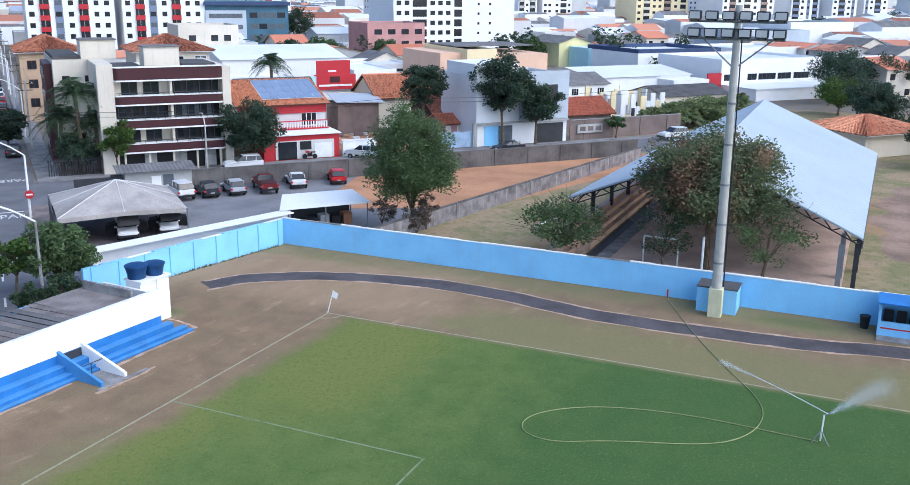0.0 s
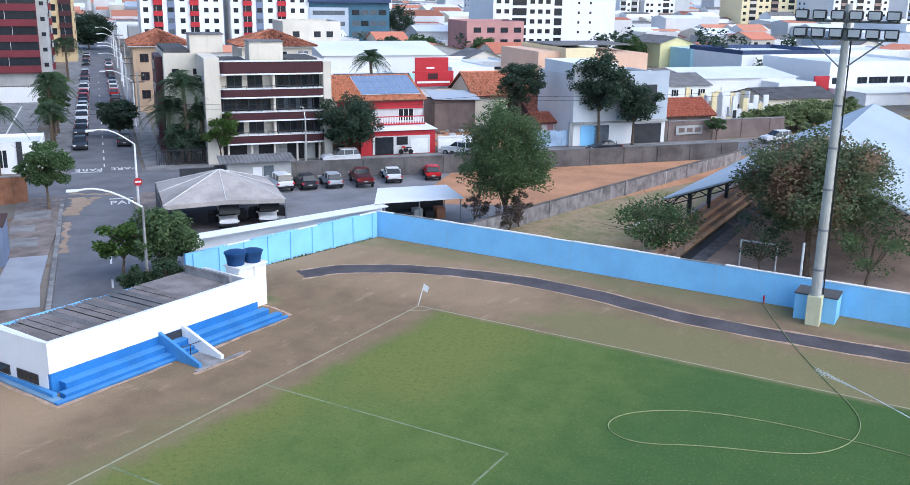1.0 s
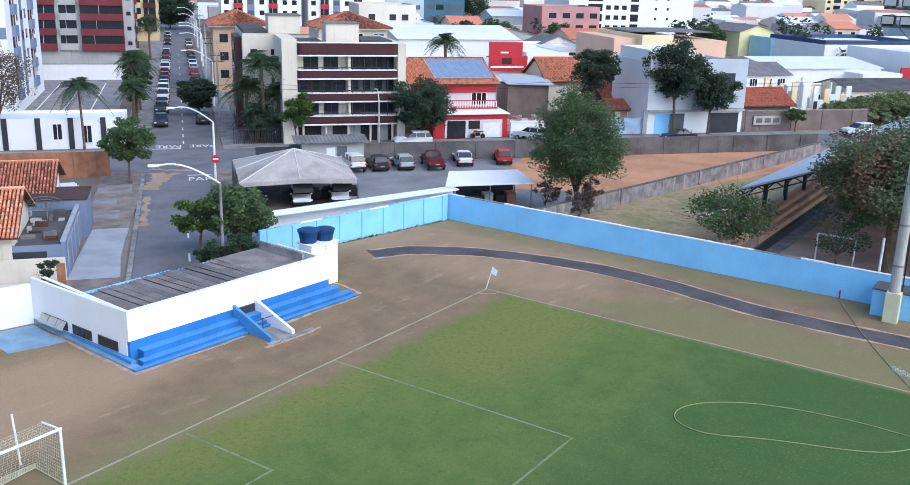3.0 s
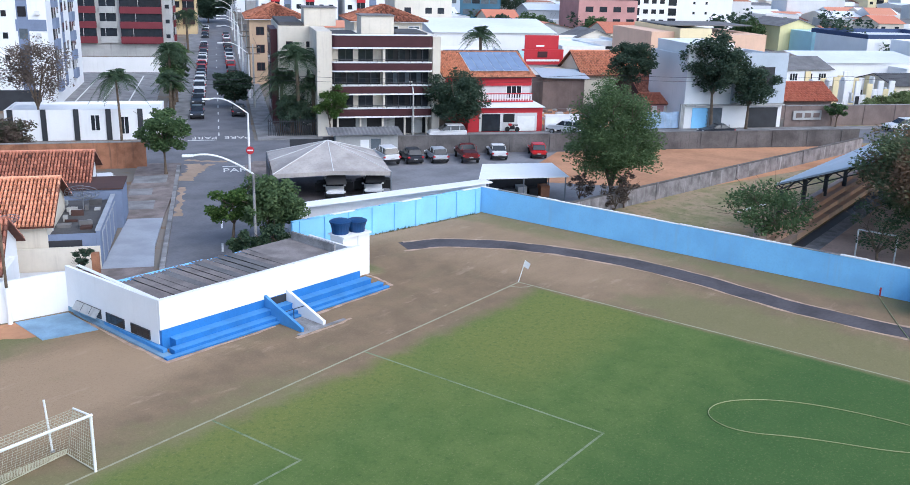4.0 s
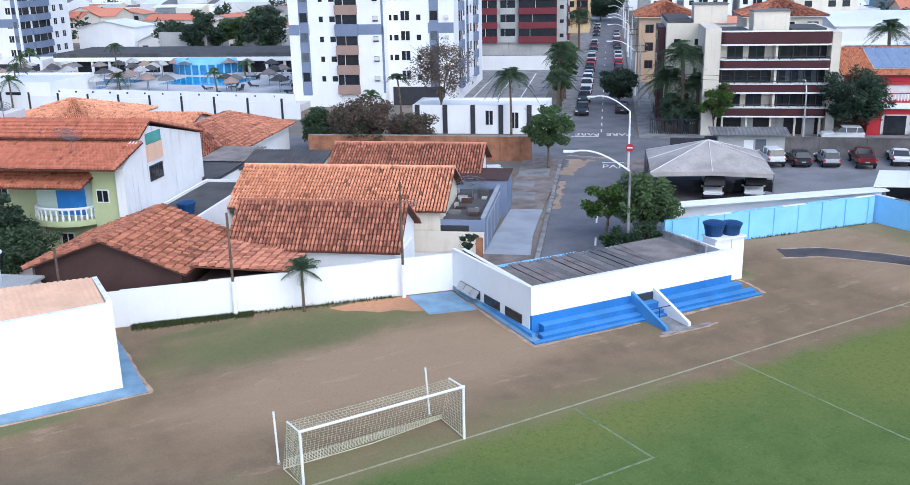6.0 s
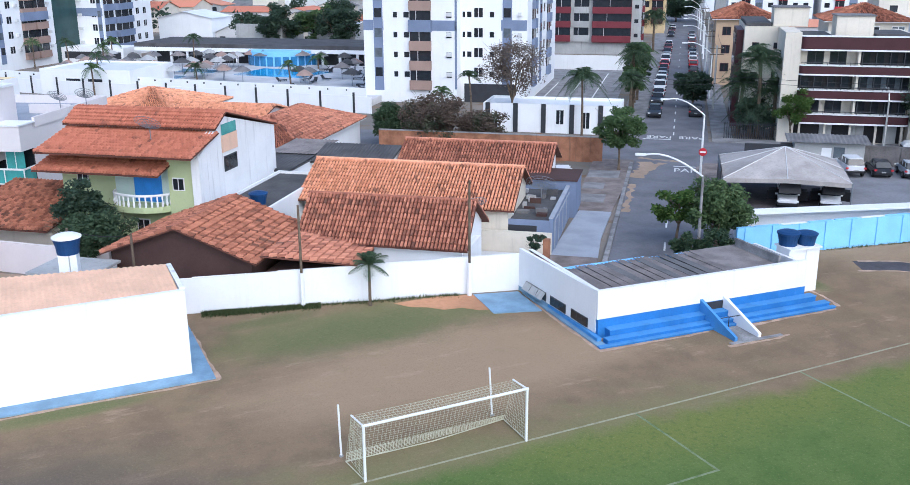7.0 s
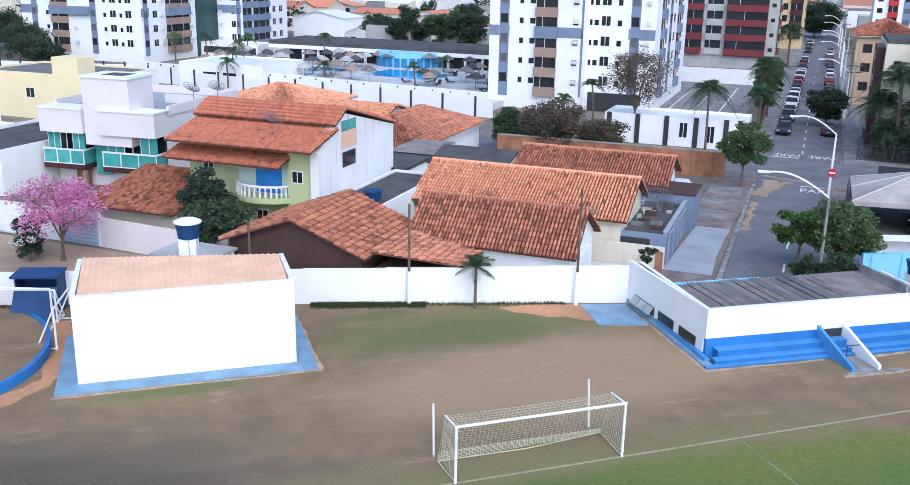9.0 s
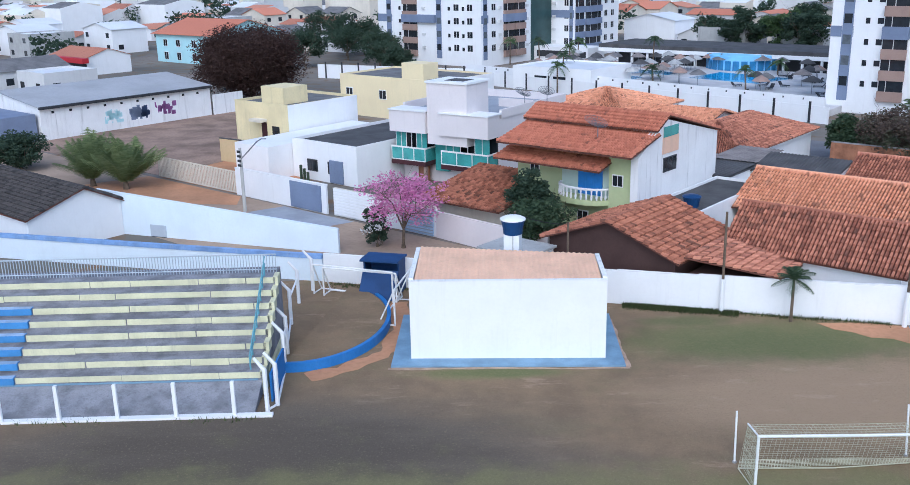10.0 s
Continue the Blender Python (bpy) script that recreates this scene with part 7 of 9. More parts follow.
t_ = highrise("apartment_tower", "white and slate apartment tower behind the pool club", dims, 7, "white", 1.75, 2.7, sill=1.3,
              bays=[("s", 9.2, 0.8, "white", 0, "win"), ("s", 10.6, 0.8, "white", 0, "cooler"), ("s", 12.2, 0.9, "white", 0, "win"), ("s", 13.6, 0.8, "white", 0, "cooler"), ("s", 16.6, 1.0, "white", 0, "win"), ("s", 17.9, 0.9, "slate", 0.07, "strip"),
                    ("e", 0.6, 3.4, "slate", 0.4, "balcony"), ("e", 4.6, 3.2, "slate", 0.9, "balcony"), ("e", 8.2, 2.6, "slate", 0.5, "balcony"), ("e", 12.4, 1.1, "white", 0, "win"), ("e", 15.2, 1.1, "white", 0, "win")])
slab(t_, dims, "s", 9.0, 8.65, 10.0, 1.6, 0.09, "slate", "colour_band")
box("podium", (-119.8, -106.0, 97.0, 103.3, 0, 3.0), M["white"], t_)
# dark sheet before the podium draws the shade of an open gap
box("podium_gap_shade", (-119.0, -106.6, 96.9, 96.98, 0.9, 2.2), M["darksteel"], t_)
dr = (-26.5, -8.2, 132, 150)
bays = [("s", 0.3, 3.6, "wine", 0.8, "balcony"), ("s", 4.5, 3.2, "greywall", 0.4, "balcony"), ("s", 8.4, 8.0, "wine", 1.0, "balcony"), ("s", 8.4, 8.0, "wine", 0.06, "strip"), ("s", 17.0, 0.8, "white", 0, "win"), ("e", 1.5, 1.2, "white", 0, "win"), ("e", 5.0, 2.5, "wine", 0.5, "balcony"), ("e", 10.0, 1.2, "white", 0, "win")]
highrise("apartment_tower", "maroon and white apartment tower with deep balconies", dr, 7, "greywall", 2.8, 2.9, bays=bays)
dr = (-14.0, -4.5, 190, 206)
highrise("apartment_tower", "yellow and brown apartment block along the street", dr, 6, "yellow", 2.8, 2.9, bays=[("s", 0.4, 5.0, "yellow", 0.8, "balcony"), ("s", 6.0, 3.0, "maroon", 0.5, "balcony"), ("e", 2, 1.5, "white", 0, "win"), ("e", 6, 1.5, "white", 0, "win")])
k = 0
for p0 in (12.0, 36.0):
    dims = (p0, p0 + 22, 205, 222)
    bays = [("s", 0.8, 1.3, "white", 0, "win"), ("s", 3.4, 2.4, "red", 0.6, "balcony"), ("s", 7.0, 2.0, "slate", 0.1, "strip"), ("s", 10.4, 1.3, "white", 0, "win"), ("s", 13.0, 2.4, "red", 0.6, "balcony"), ("s", 16.8, 1.2, "white", 0, "win"), ("s", 19.4, 1.3, "white", 0, "win")]
    highrise("apartment_tower", "white apartment slab with red balcony stacks", dims, 7, "white", 2.5, 2.9, bays=bays)
dims = (58, 82, 205, 225)
tl_ = block("teal_office", "blue-green office block with a flat roof", dims, 15.6, "teal", "greyroof", 0.5)
slab(tl_, dims, "s", 0.0, 0.0, 11.5, 13.6, 0.5, "palegrey", "grey_front")
slab(tl_, dims, "s", -0.3, 15.0, 24.6, 1.0, 1.2, "roofnavy", "roof_edge")
for j in range(4):
    for k in range(4):
        slab(tl_, dims, "s", 12.6 + 2.7 * k, 2.2 + 3.1 * j, 2.3, 1.5, 0.06, "greyglass" if (j + k) % 3 else "glass", "window")
    slab(tl_, dims, "s", 1.0, 2.2 + 3.1 * j, 9.4, 1.2, 0.56, "greyglass", "window_band")
slab(tl_, dims, "s", 0.6, 0.0, 1.0, 6.4, 0.6, "white", "white_pier")
dims = (111, 152, 195, 215)
bays = [("s", u, 1.5, "white", 0, "win") for u in (1.0, 3.6, 12.0, 14.6, 17.2)] + [("s", 6.2, 4.6, "black", 0.3, "loggia"), ("s", 20.0, 2.6, "black", 0, "loggia"), ("s", 28.0, 0.7, "white", 0, "win"), ("s", 32.0, 0.7, "white", 0, "win")]
highrise("apartment_tower", "white apartment tower with a dark loggia stack and blank flank", dims, 7, "white", 3.0, 2.9, bays=bays)
rng = random.Random(21)
walls = ["white", "white", "white", "white_far", "white"]
n = 0
for nm_, p0, wd_, q_, fl_, wall_, bays_ in (
        ("grey and white striped", 250.0, 11, 362, 8, "white", ((0.4, 3.0, "greywall", "balcony"), (4.4, 1.3, "white", "win"), (6.6, 3.4, "greywall", "balcony"))),
        ("white", 263.0, 18, 360, 7, "white", ((1.0, 1.6, "white", "win"), (3.6, 1.6, "white", "win"), (8.0, 1.6, "white", "win"), (11.0, 3.6, "greywall", "loggia"), (15.6, 1.4, "white", "win"))),
        ("beige", 258.0, 20, 320, 2, "peach", ((0.6, 4.0, "greywall", "balcony"), (6.4, 1.8, "white", "win"), (9.6, 1.8, "white", "win"), (13.0, 4.6, "cream", "balcony"))),
        ("cream", 300.0, 33, 330, 7, "butter", ((1.0, 1.8, "white", "win"), (4.6, 4.0, "cream", "balcony"), (10.4, 1.8, "white", "win"), (14.0, 1.8, "white", "win"), (17.4, 4.4, "tan", "balcony"), (24.0, 1.8, "white", "win"), (28.0, 3.6, "cream", "loggia"))),
        ("white", 334.0, 34, 305, 7, "white", ((1.0, 1.8, "white", "win"), (4.4, 4.0, "tan", "balcony"), (10.0, 1.8, "white", "win"), (14.0, 4.2, "cream", "balcony"), (20.4, 1.8, "white", "win"), (25.0, 4.2, "tan", "balcony"), (31.0, 1.6, "white", "win"))),
        ("white and blue", 381.0, 20, 306, 7, "white", ((1.0, 4.6, "slate", "balcony"), (7.0, 1.8, "white", "win"), (11.0, 2.0, "slate", "strip"), (15.0, 3.6, "slate", "balcony"))),
        ("white and blue", 404.0, 18, 300, 7, "white", ((1.0, 1.8, "white", "win"), (4.4, 4.6, "slate", "balcony"), (11.0, 1.8, "white", "win"), (14.0, 2.0, "slate", "strip"))),
        ("white and blue", 425.0, 18, 298, 7, "white", ((1.0, 2.0, "slate", "strip"), (4.6, 1.8, "white", "win"), (8.0, 4.6, "slate", "balcony"), (14.6, 1.8, "white", "win")))):
    highrise("apartment_tower", "distant %s apartment tower with stacked balconies" % nm_, (p0, p0 + wd_, q_, q_ + 18), fl_, wall_, 2.0, 3.1, bays=[("s", u_, w_, m_, 0.4 if k_ == "balcony" else 0.08, k_) for u_, w_, m_, k_ in bays_], group="distant towers")
for p in range(190, 520, 110):
    q = 430 + rng.uniform(-30, 60) - 0.25 * (p - 165)
    wd, dp = rng.uniform(13, 19), rng.uniform(14, 20)
    dims = (p, p + wd, q, q + dp)
    bays = []
    u = 0.8
    while u < wd - 2.5:
        kind = rng.choice(("win", "balcony", "strip", "win", "loggia"))
        w_ = 1.3 if kind == "win" else rng.uniform(1.8, 2.8)
        bays.append(("s", round(u, 1), round(w_, 1), rng.choice(("slate", "tan", "white", "white", "cream", "greywall")), 0.4, kind))
        u += w_ + 0.9
    for u in (2, 6, 10):
        bays.append(("w", u, 1.3, "white", 0, "win"))
    highrise("apartment_tower", "distant pale apartment tower with stacked balconies", dims, rng.randint(5, 6), rng.choice(walls), 9.0, 3.0, bays=bays, group="distant towers")
for p, q in ((-260, 330), (-215, 360), (-160, 340), (-120, 390), (-75, 330), (-50, 400), (20, 380), (70, 330), (110, 380), (40, 300), (95, 290)):
    wd, dp = rng.uniform(13, 18), rng.uniform(13, 18)
    bays = [("s", 1.0, 1.3, "white", 0, "win"), ("s", 3.5, 2.4, rng.choice(("tan", "red", "slate")), 0.5, "balcony"), ("s", 7.5, 1.3, "white", 0, "win"), ("s", 9.8, 2.0, rng.choice(("slate", "tan")), 0.1, "strip"), ("e", 2, 1.3, "white", 0, "win"), ("e", 6, 2.0, "tan", 0.4, "balcony")]
    highrise("apartment_tower", "distant pale apartment tower with stacked balconies", (p, p + wd, q, q + dp), rng.randint(5, 6), rng.choice(walls), 9.0, 3.0, bays=bays, group="distant towers")

# ---- mid-distance buildings to the east ----
dg = (57.6, 71.6, 39.2, 50.0)
gw = block("grey_white_house", "grey and white cube house with blue doors", dg, 8.8, "white", "greyroof", 0.4)
slab(gw, dg, "s", 6.4, 3.2, 7.6, 6.4, 0.25, "palegrey", "grey_bay")
slab(gw, dg, "s", 0.0, 2.9, 14.0, 0.2, 0.6, "greywall", "door_canopy")
slab(gw, dg, "s", 9.8, 4.4, 2.4, 3.4, 0.3, "darksteel", "dark_window")
slab(gw, dg, "s", 0.0, 8.8, 6.2, 1.7, 0.02, "white", "raised_front")
box("upper_room", (58.0, 64.5, 40.5, 49.0, 8.82, 10.6), M["white"], gw)
for u, m_ in ((1.2, "blue"), (3.2, "greyglass"), (9.2, "darksteel")):
    slab(gw, dg, "s", u, 0, 2.2 if u < 9 else 4.2, 2.6, 0.08, m_, "garage_door")
gabled("tiled_house", "small house with an orange tile roof behind a brown yard wall", (75.5, 83.8, 46.0, 53.0), 2.7, 4.5, "p", "umber", "tile_new", 0.6)
city_wall("wall_grey_yard", "dark brown-grey yard wall with a panel", (72.3, 39.3), (91.5, 39.3), 2.7, "umber", "concrete", 4)
pnl = thing("wall_panel", "pale painted panel on the yard wall", "panel", CITY)
box("board", (73.4, 77.6, 39.1, 39.2, 0.9, 2.1), M["greywall"], pnl)
for k in range(3):
    box("bar", (73.8 + 1.3 * k, 74.7 + 1.3 * k, 39.06, 39.095, 1.2, 1.8), M["umber"], pnl)
# pink house before two brown tile roofs
pk2 = gabled("pink_house", "low pink house with a short tile roof", (55.0, 59.6, 44.0, 48.5), 2.6, 3.5, "p", "pinkish", "tile_new", 0.35)
window(pk2, (55.0, 59.6, 44.0, 48.5), "s", 0.5, 0.9, 0.7, 1.3, "white", "cream", 0)
window(pk2, (55.0, 59.6, 44.0, 48.5), "s", 2.2, 0.9, 0.7, 1.3, "white", "cream", 0)
gabled("tiled_house", "tall-roofed clay-tile house with a brown gable", (56.5, 65.0, 50.0, 58.0), 3.4, 5.6, "p", "brownwall", "tile_old", 0.5)
gabled("tiled_house", "house with a broad orange tile roof", (52.0, 67.0, 60.0, 70.0), 4.6, 7.4, "p", "cream", "tile", 0.5)
sheet = thing("blue_sheet_fence", "pale blue corrugated sheet fence along the pavement", "fence", CITY)
for k in range(6):
    box("sheet", (51.5 + 0.9 * k, 52.38 + 0.9 * k, 39.0, 39.06, 0.1, 2.1 + 0.1 * (k % 2)), M["paleblue"], sheet)
for k in range(3):
    box("grey_sheet", (56.9 + 0.2 * k, 57.05 + 0.2 * k, 38.6, 38.95, 0.1, 3.2), M["greywall"], sheet)
# unfinished tan house on a rubble yard
tn = thing("tan_house", "small unfinished tan house under a pale sheet roof", "house", CITY)
box("wall", (48.8, 55.6, 62.0, 68.0, 0, 3.0), M["umber"], tn)
box("wall_cap", (48.7, 49.1, 61.9, 68.0, 3.0, 4.4), M["tanearth"], tn)
roof_slope(tn, [(48.9, 61.4, 3.1), (56.2, 61.4, 3.1), (56.2, 68.5, 4.6), (48.9, 68.5, 4.6)], "lemon", False)
pane(tn, (48.8, 55.6, 62.0, 68.0), "s", 4.4, 0.8, 1.6, 1.5)
gh = thing("sheet_shed", "shed with a pale sheet roof beside the sign shop", "shed", CITY)
box("wall", (44.8, 51.0, 57.0, 62.0, 0, 4.2), M["umber"], gh)
roof_slope(gh, [(44.4, 56.4, 4.5), (51.6, 56.4, 4.3), (52.4, 62.4, 5.0), (45.0, 62.4, 5.2)], "aluroof", False)
tagged(prism("rubble_yard", [(40.2, 39.0), (50.5, 39.2), (50.5, 56.0), (41.0, 56.0)], -0.2, 0.04, M["reddirt"]), "rubble-strewn earth yard beside the red shop", "earth", kind="structure").matrix_basis = CITY
rng = random.Random(77)
for k in range(40):
    a_, b_, c_ = rng.uniform(41, 50), rng.uniform(40, 55), rng.uniform(0.15, 0.6)
    o_ = tagged(box("rubble", (-c_, c_, -c_ * 0.7, c_ * 0.7, 0, c_ * 0.8), M[rng.choice(("greywall", "tanearth", "umber", "white_far"))], bevel=0.06), "lump of broken masonry on the earth yard", "rubble", "rubble lumps")
    o_.matrix_basis = C(a_, b_, 0.04, rng.uniform(0, 180))
block("white_gate_house", "white wall and gate beside the red shop", (39.0, 43.5, 38.9, 39.2), 1.9, "white", "white", 0.0)
# beige and butter hall with a peach flank
bb = block("big_beige_hall", "butter-yellow flat-roofed hall with peach flanks", (73.9, 79.6, 74.0, 92.0), 9.9, "butter", "greyroof", 0.4)
box("flank", (69.8, 73.88, 76.0, 92.0, 0, 9.6), M["peach"], bb)
box("flank", (79.62, 91.0, 76.0, 92.0, 0, 9.2), M["peach"], bb)
box("dark_roof", (74.5, 90.5, 80.0, 91.5, 10.35, 10.5), M["greyroof"], bb)
for k in range(4):
    pane(bb, (69.8, 73.9, 76.0, 92), "s", 0.4 + 0.9 * k, 5.6, 0.6, 1.3)
wm = block("white_back_shop", "plain white shop wall with small windows", (54.0, 61.4, 75.0, 90.0), 7.0, "white", "white", 0.3)
pane(wm, (54.0, 61.4, 75.0, 90.0), "s", 1.4, 3.6, 1.5, 1.2)
slab(wm, (54.0, 61.4, 75.0, 90.0), "s", 1.2, 2.6, 0.8, 0.6, 0.4, "greywall", "air_conditioner")
wr = block("white_roof_range", "long white roofed range with a dark gap", (62.0, 74.0, 96.0, 110.0), 6.0, "white", "whiteroof", 0.5)
slab(wr, (62.0, 74.0, 96.0, 110.0), "s", 0.4, 5.0, 11.0, 0.5, 0.05, "darksteel", "shadow_gap")
gabled("yellow_green_house", "acid-yellow gabled house with a grey roof", (140.5, 150.6, 150.0, 166.0), 6.4, 8.0, "q", "acid", "greyroof", 0.5, tiles=False)
cy = block("cyan_house", "pale cyan two-storey house with balconies", (143.3, 154.0, 140.0, 149.5), 5.2, "cyan", "whiteroof", 0.3)
pane(cy, (143.3, 154.0, 140, 149.5), "s", 1.0, 3.0, 1.2, 1.0)
pane(cy, (143.3, 154.0, 140, 149.5), "s", 7.2, 0.6, 2.6, 1.6)
slab(cy, (143.3, 154.0, 140, 149.5), "s", 4.2, 2.3, 10.0, 0.25, 1.5, "white", "balcony")
dims = (91.8, 100.2, 70.0, 80.0)
w2 = gabled("white_house", "two-storey white house with a grey roof", dims, 4.2, 5.8, "p", "white", "greyroof", 0.4, tiles=False)
for u in (0.6, 3.4, 6.0):
    window(w2, dims, "s", u, 2.2, 1.5, 1.3, "white", "glass", 2)
dims = (144.2, 170.2, 120.0, 142.0)
bh = block("blue_topped_hall", "white hall with a navy roof edge and a teal glass end", dims, 5.4, "white", "whiteroof", 1.0, lip="roofnavy")
slab(bh, dims, "s", 15.6, 0.4, 10.3, 3.4, 0.1, "greenglass", "glass_end")
for k in range(4):
    slab(bh, dims, "s", 17.6 + 2.5 * k, 0.4, 0.25, 3.4, 0.14, "teal", "glass_mullion")
dims = (131.4, 158.6, 76.0, 96.0)
bw = block("big_white_hall", "large white hall with dark window bands", dims, 6.6, "white", "whiteroof", 0.6)
for k, (u, w_) in enumerate(((0.8, 2.2), (6.9, 2.4), (9.8, 4.6), (15.0, 3.6), (19.4, 4.2))):
    slab(bw, dims, "s", u, 3.0, w_, 1.25, 0.05, "glass", "window_band")
    for j in range(1, int(w_)):
        slab(bw, dims, "s", u + j, 3.0, 0.1, 1.25, 0.07, "darksteel", "mullion")
box("red_panel", (127.8, 131.2, 75.6, 76.0, 0.4, 4.6), M["red"], bw)
box("low_front", (119.0, 127.6, 75.0, 80.0, 0, 3.6), M["white"], bw)
slab(bw, dims, "s", 7.0, 0.4, 2.6, 1.6, 0.06, "darksteel", "doorway")
box("low_annex", (131.4, 158.6, 66, 75.98, 0, 2.2), M["white"], bw, "low white annex along the front")
box("annex_roof", (131.2, 158.8, 65.8, 75.97, 2.2, 2.36), M["whiteroof"], bw)
block("white_store", "low white store behind the halls", (176, 200, 122, 140), 5.6, "white", "whiteroof", 0.5)
block("white_store", "stepped pale blue-white office behind the halls", (205, 232, 150, 172), 8.5, "palegrey", "whiteroof", 0.5)
block("white_store", "white office with dark window bands", (234, 262, 160, 182), 10.5, "white", "greyroof", 0.5)
block("grey_roofed_hall", "wide low hall under a grey roof", (166, 205, 70, 92), 5.4, "white", "paving", 0.4)
gabled("pale_hall", "pale hall with a dark grey roof and round-arched windows", (106.5, 121.0, 62, 72), 2.4, 3.8, "p", "cream", "darkroof", 0.4, tiles=False)
gabled("white_roofed_hall", "white metal roofed store", (104, 127, 80, 100), 4.2, 5.4, "p", "white", "whiteroof", 0.4, tiles=False)
gabled("white_roofed_hall", "large white metal roofed market hall", (38.5, 61.5, 100.0, 124.0), 7.6, 9.4, "p", "white", "whiteroof", 0.4, tiles=False)
ls = block("low_white_shop", "low white shop with a pale roof terrace", (30.6, 41.0, 60.0, 70.0), 7.2, "white", "whiteroof", 0.3)
for u in (0.6, 3.0, 5.4):
    window(ls, (30.6, 41.0, 60.0, 70.0), "s", u, 5.2, 1.7, 1.3, "greywall", "greyglass", 1)
lc = gabled("low_cream_shop", "cream shop under a grey sheet roof", (30.4, 40.5, 54.0, 59.5), 7.0, 8.2, "p", "cream", "darkroof", 0.3, tiles=False)
for u in (0.8, 6.6):
    pane(lc, (30.4, 40.5, 54.0, 59.5), "s", u, 4.8, 1.4, 1.4)
cs_ = thing("cyan_sign", "small cyan and white shop sign board", "sign", CITY)
box("board", (42.6, 45.8, 69.4, 69.6, 4.9, 7.0), M["cyan"], cs_)
for k in range(3):
    box("lettering_bar", (43.0, 45.0 - 0.3 * k, 69.36, 69.395, 5.2 + 0.6 * k, 5.5 + 0.6 * k), M["white"], cs_)
rod("post", (44.2, 69.7, 0), (44.2, 69.7, 5.0), 0.12, M["steel"], cs_)
sg = block("red_sign_shop", "shop with a large plain red sign board", (45.6, 53.2, 70.0, 73.5), 4.6, "white", "greyroof", 0.2)
slab(sg, (45.6, 53.2, 70.0, 73.5), "s", 0.4, 7.2, 5.4, 2.1, 0.3, "red", "sign_board")
slab(sg, (45.6, 53.2, 70.0, 73.5), "s", 0.0, 4.9, 6.6, 2.3, 0.5, "red", "fascia_sign")
slab(sg, (45.6, 53.2, 70.0, 73.5), "s", 0.6, 5.4, 5.4, 0.3, 0.53, "white", "lettering_bar")
slab(sg, (45.6, 53.2, 70.0, 73.5), "s", 2.4, 6.0, 1.6, 0.9, 0.54, "maroon", "emblem_shape")
slab(sg, (45.6, 53.2, 70.0, 73.5), "s", 2.2, 7.6, 1.3, 0.25, 0.33, "white", "swoosh_shape")
ruin = thing("ruined_house", "crumbling cream house shell without a roof", "building", CITY)
rng = random.Random(19)
for d in ((86.6, 97.0, 50.0, 50.3), (86.6, 86.9, 50.3, 57), (97, 97.3, 50, 57), (91.4, 91.7, 50.3, 57), (86.6, 97.0, 57, 57.3)):
    n_ = max(3, int(max(d[1] - d[0], d[3] - d[2]) / 0.9))
    for k in range(n_):
        h_ = rng.choice((1.4, 2.6, 3.4, 4.2, 4.6, 5.2))
        a_, b_ = k / n_, (k + 1) / n_
        dd = (d[0] + (d[1] - d[0]) * a_, d[0] + (d[1] - d[0]) * b_, d[2], d[3]) if d[1] - d[0] > 1 else (d[0], d[1], d[2] + (d[3] - d[2]) * a_, d[2] + (d[3] - d[2]) * b_)
        box("broken_wall", (*dd, 0, h_), M["oldwhite" if k % 3 else "lemon"], ruin, bevel=0.05)
        if k % 3 == 1:
            box("opening", (dd[0] + 0.15, dd[1] - 0.15, dd[2] - 0.03, dd[2] - 0.005, 0.8, min(2.4, h_ - 0.3)), M["darksteel"], ruin) if d[1] - d[0] > 1 else None
hipped("orange_roofed_house", "low pale house with a bright orange hipped roof", (98.2, 109.0, 12.0, 22.0), 3.0, 4.7, "cream", "tile", 0.8)
wb = block("white_block", "plain cream-white five-storey block with a flat dark roof", (36.0, 48.0, 126, 138), 12.0, "cream", "greyroof", 0.6)
for j in range(3):
    for u in (2.0, 6.4, 9.0):
        pane(wb, (36.0, 48.0, 126, 138), "s", u, 3.0 + 3.2 * j, 1.4, 1.2)
pk = block("pink_block", "faded pink three-storey block", (95, 112, 175, 190), 10.5, "pinkish", "greyroof", 0.5)
for j in range(3):
    for u in range(2, 16, 4):
        pane(pk, (95, 112, 175, 190), "s", u, 1.5 + 3.2 * j, 2.2, 1.4)
blu = gabled("blue_white_house", "pale blue two-storey house with a broad orange roof", (-196, -174, 53, 72), 6.6, 9.4, "p", "cyan", "tile_new", 0.8, tiles=False)
for u in (3, 8, 14, 19):
    window(blu, (-196, -174, 53, 72), "s", u, 3.6, 1.6, 1.6, "white", "glass", 1)
    window(blu, (-196, -174, 53, 72), "s", u, 0.6, 1.6, 1.8, "white", "glass", 1)
rst = gabled("red_fronted_shop", "white shop with a red front awning", (-196, -181, 27, 37), 3.6, 5.2, "p", "white", "tile_old", 0.3, tiles=False)
slab(rst, (-196, -181, 27, 37), "s", 3.0, 2.6, 13.0, 1.0, 1.4, "red", "awning")
slab(rst, (-196, -181, 27, 37), "s", 4.0, 0.1, 11.0, 2.3, 0.05, "darksteel", "shop_front")

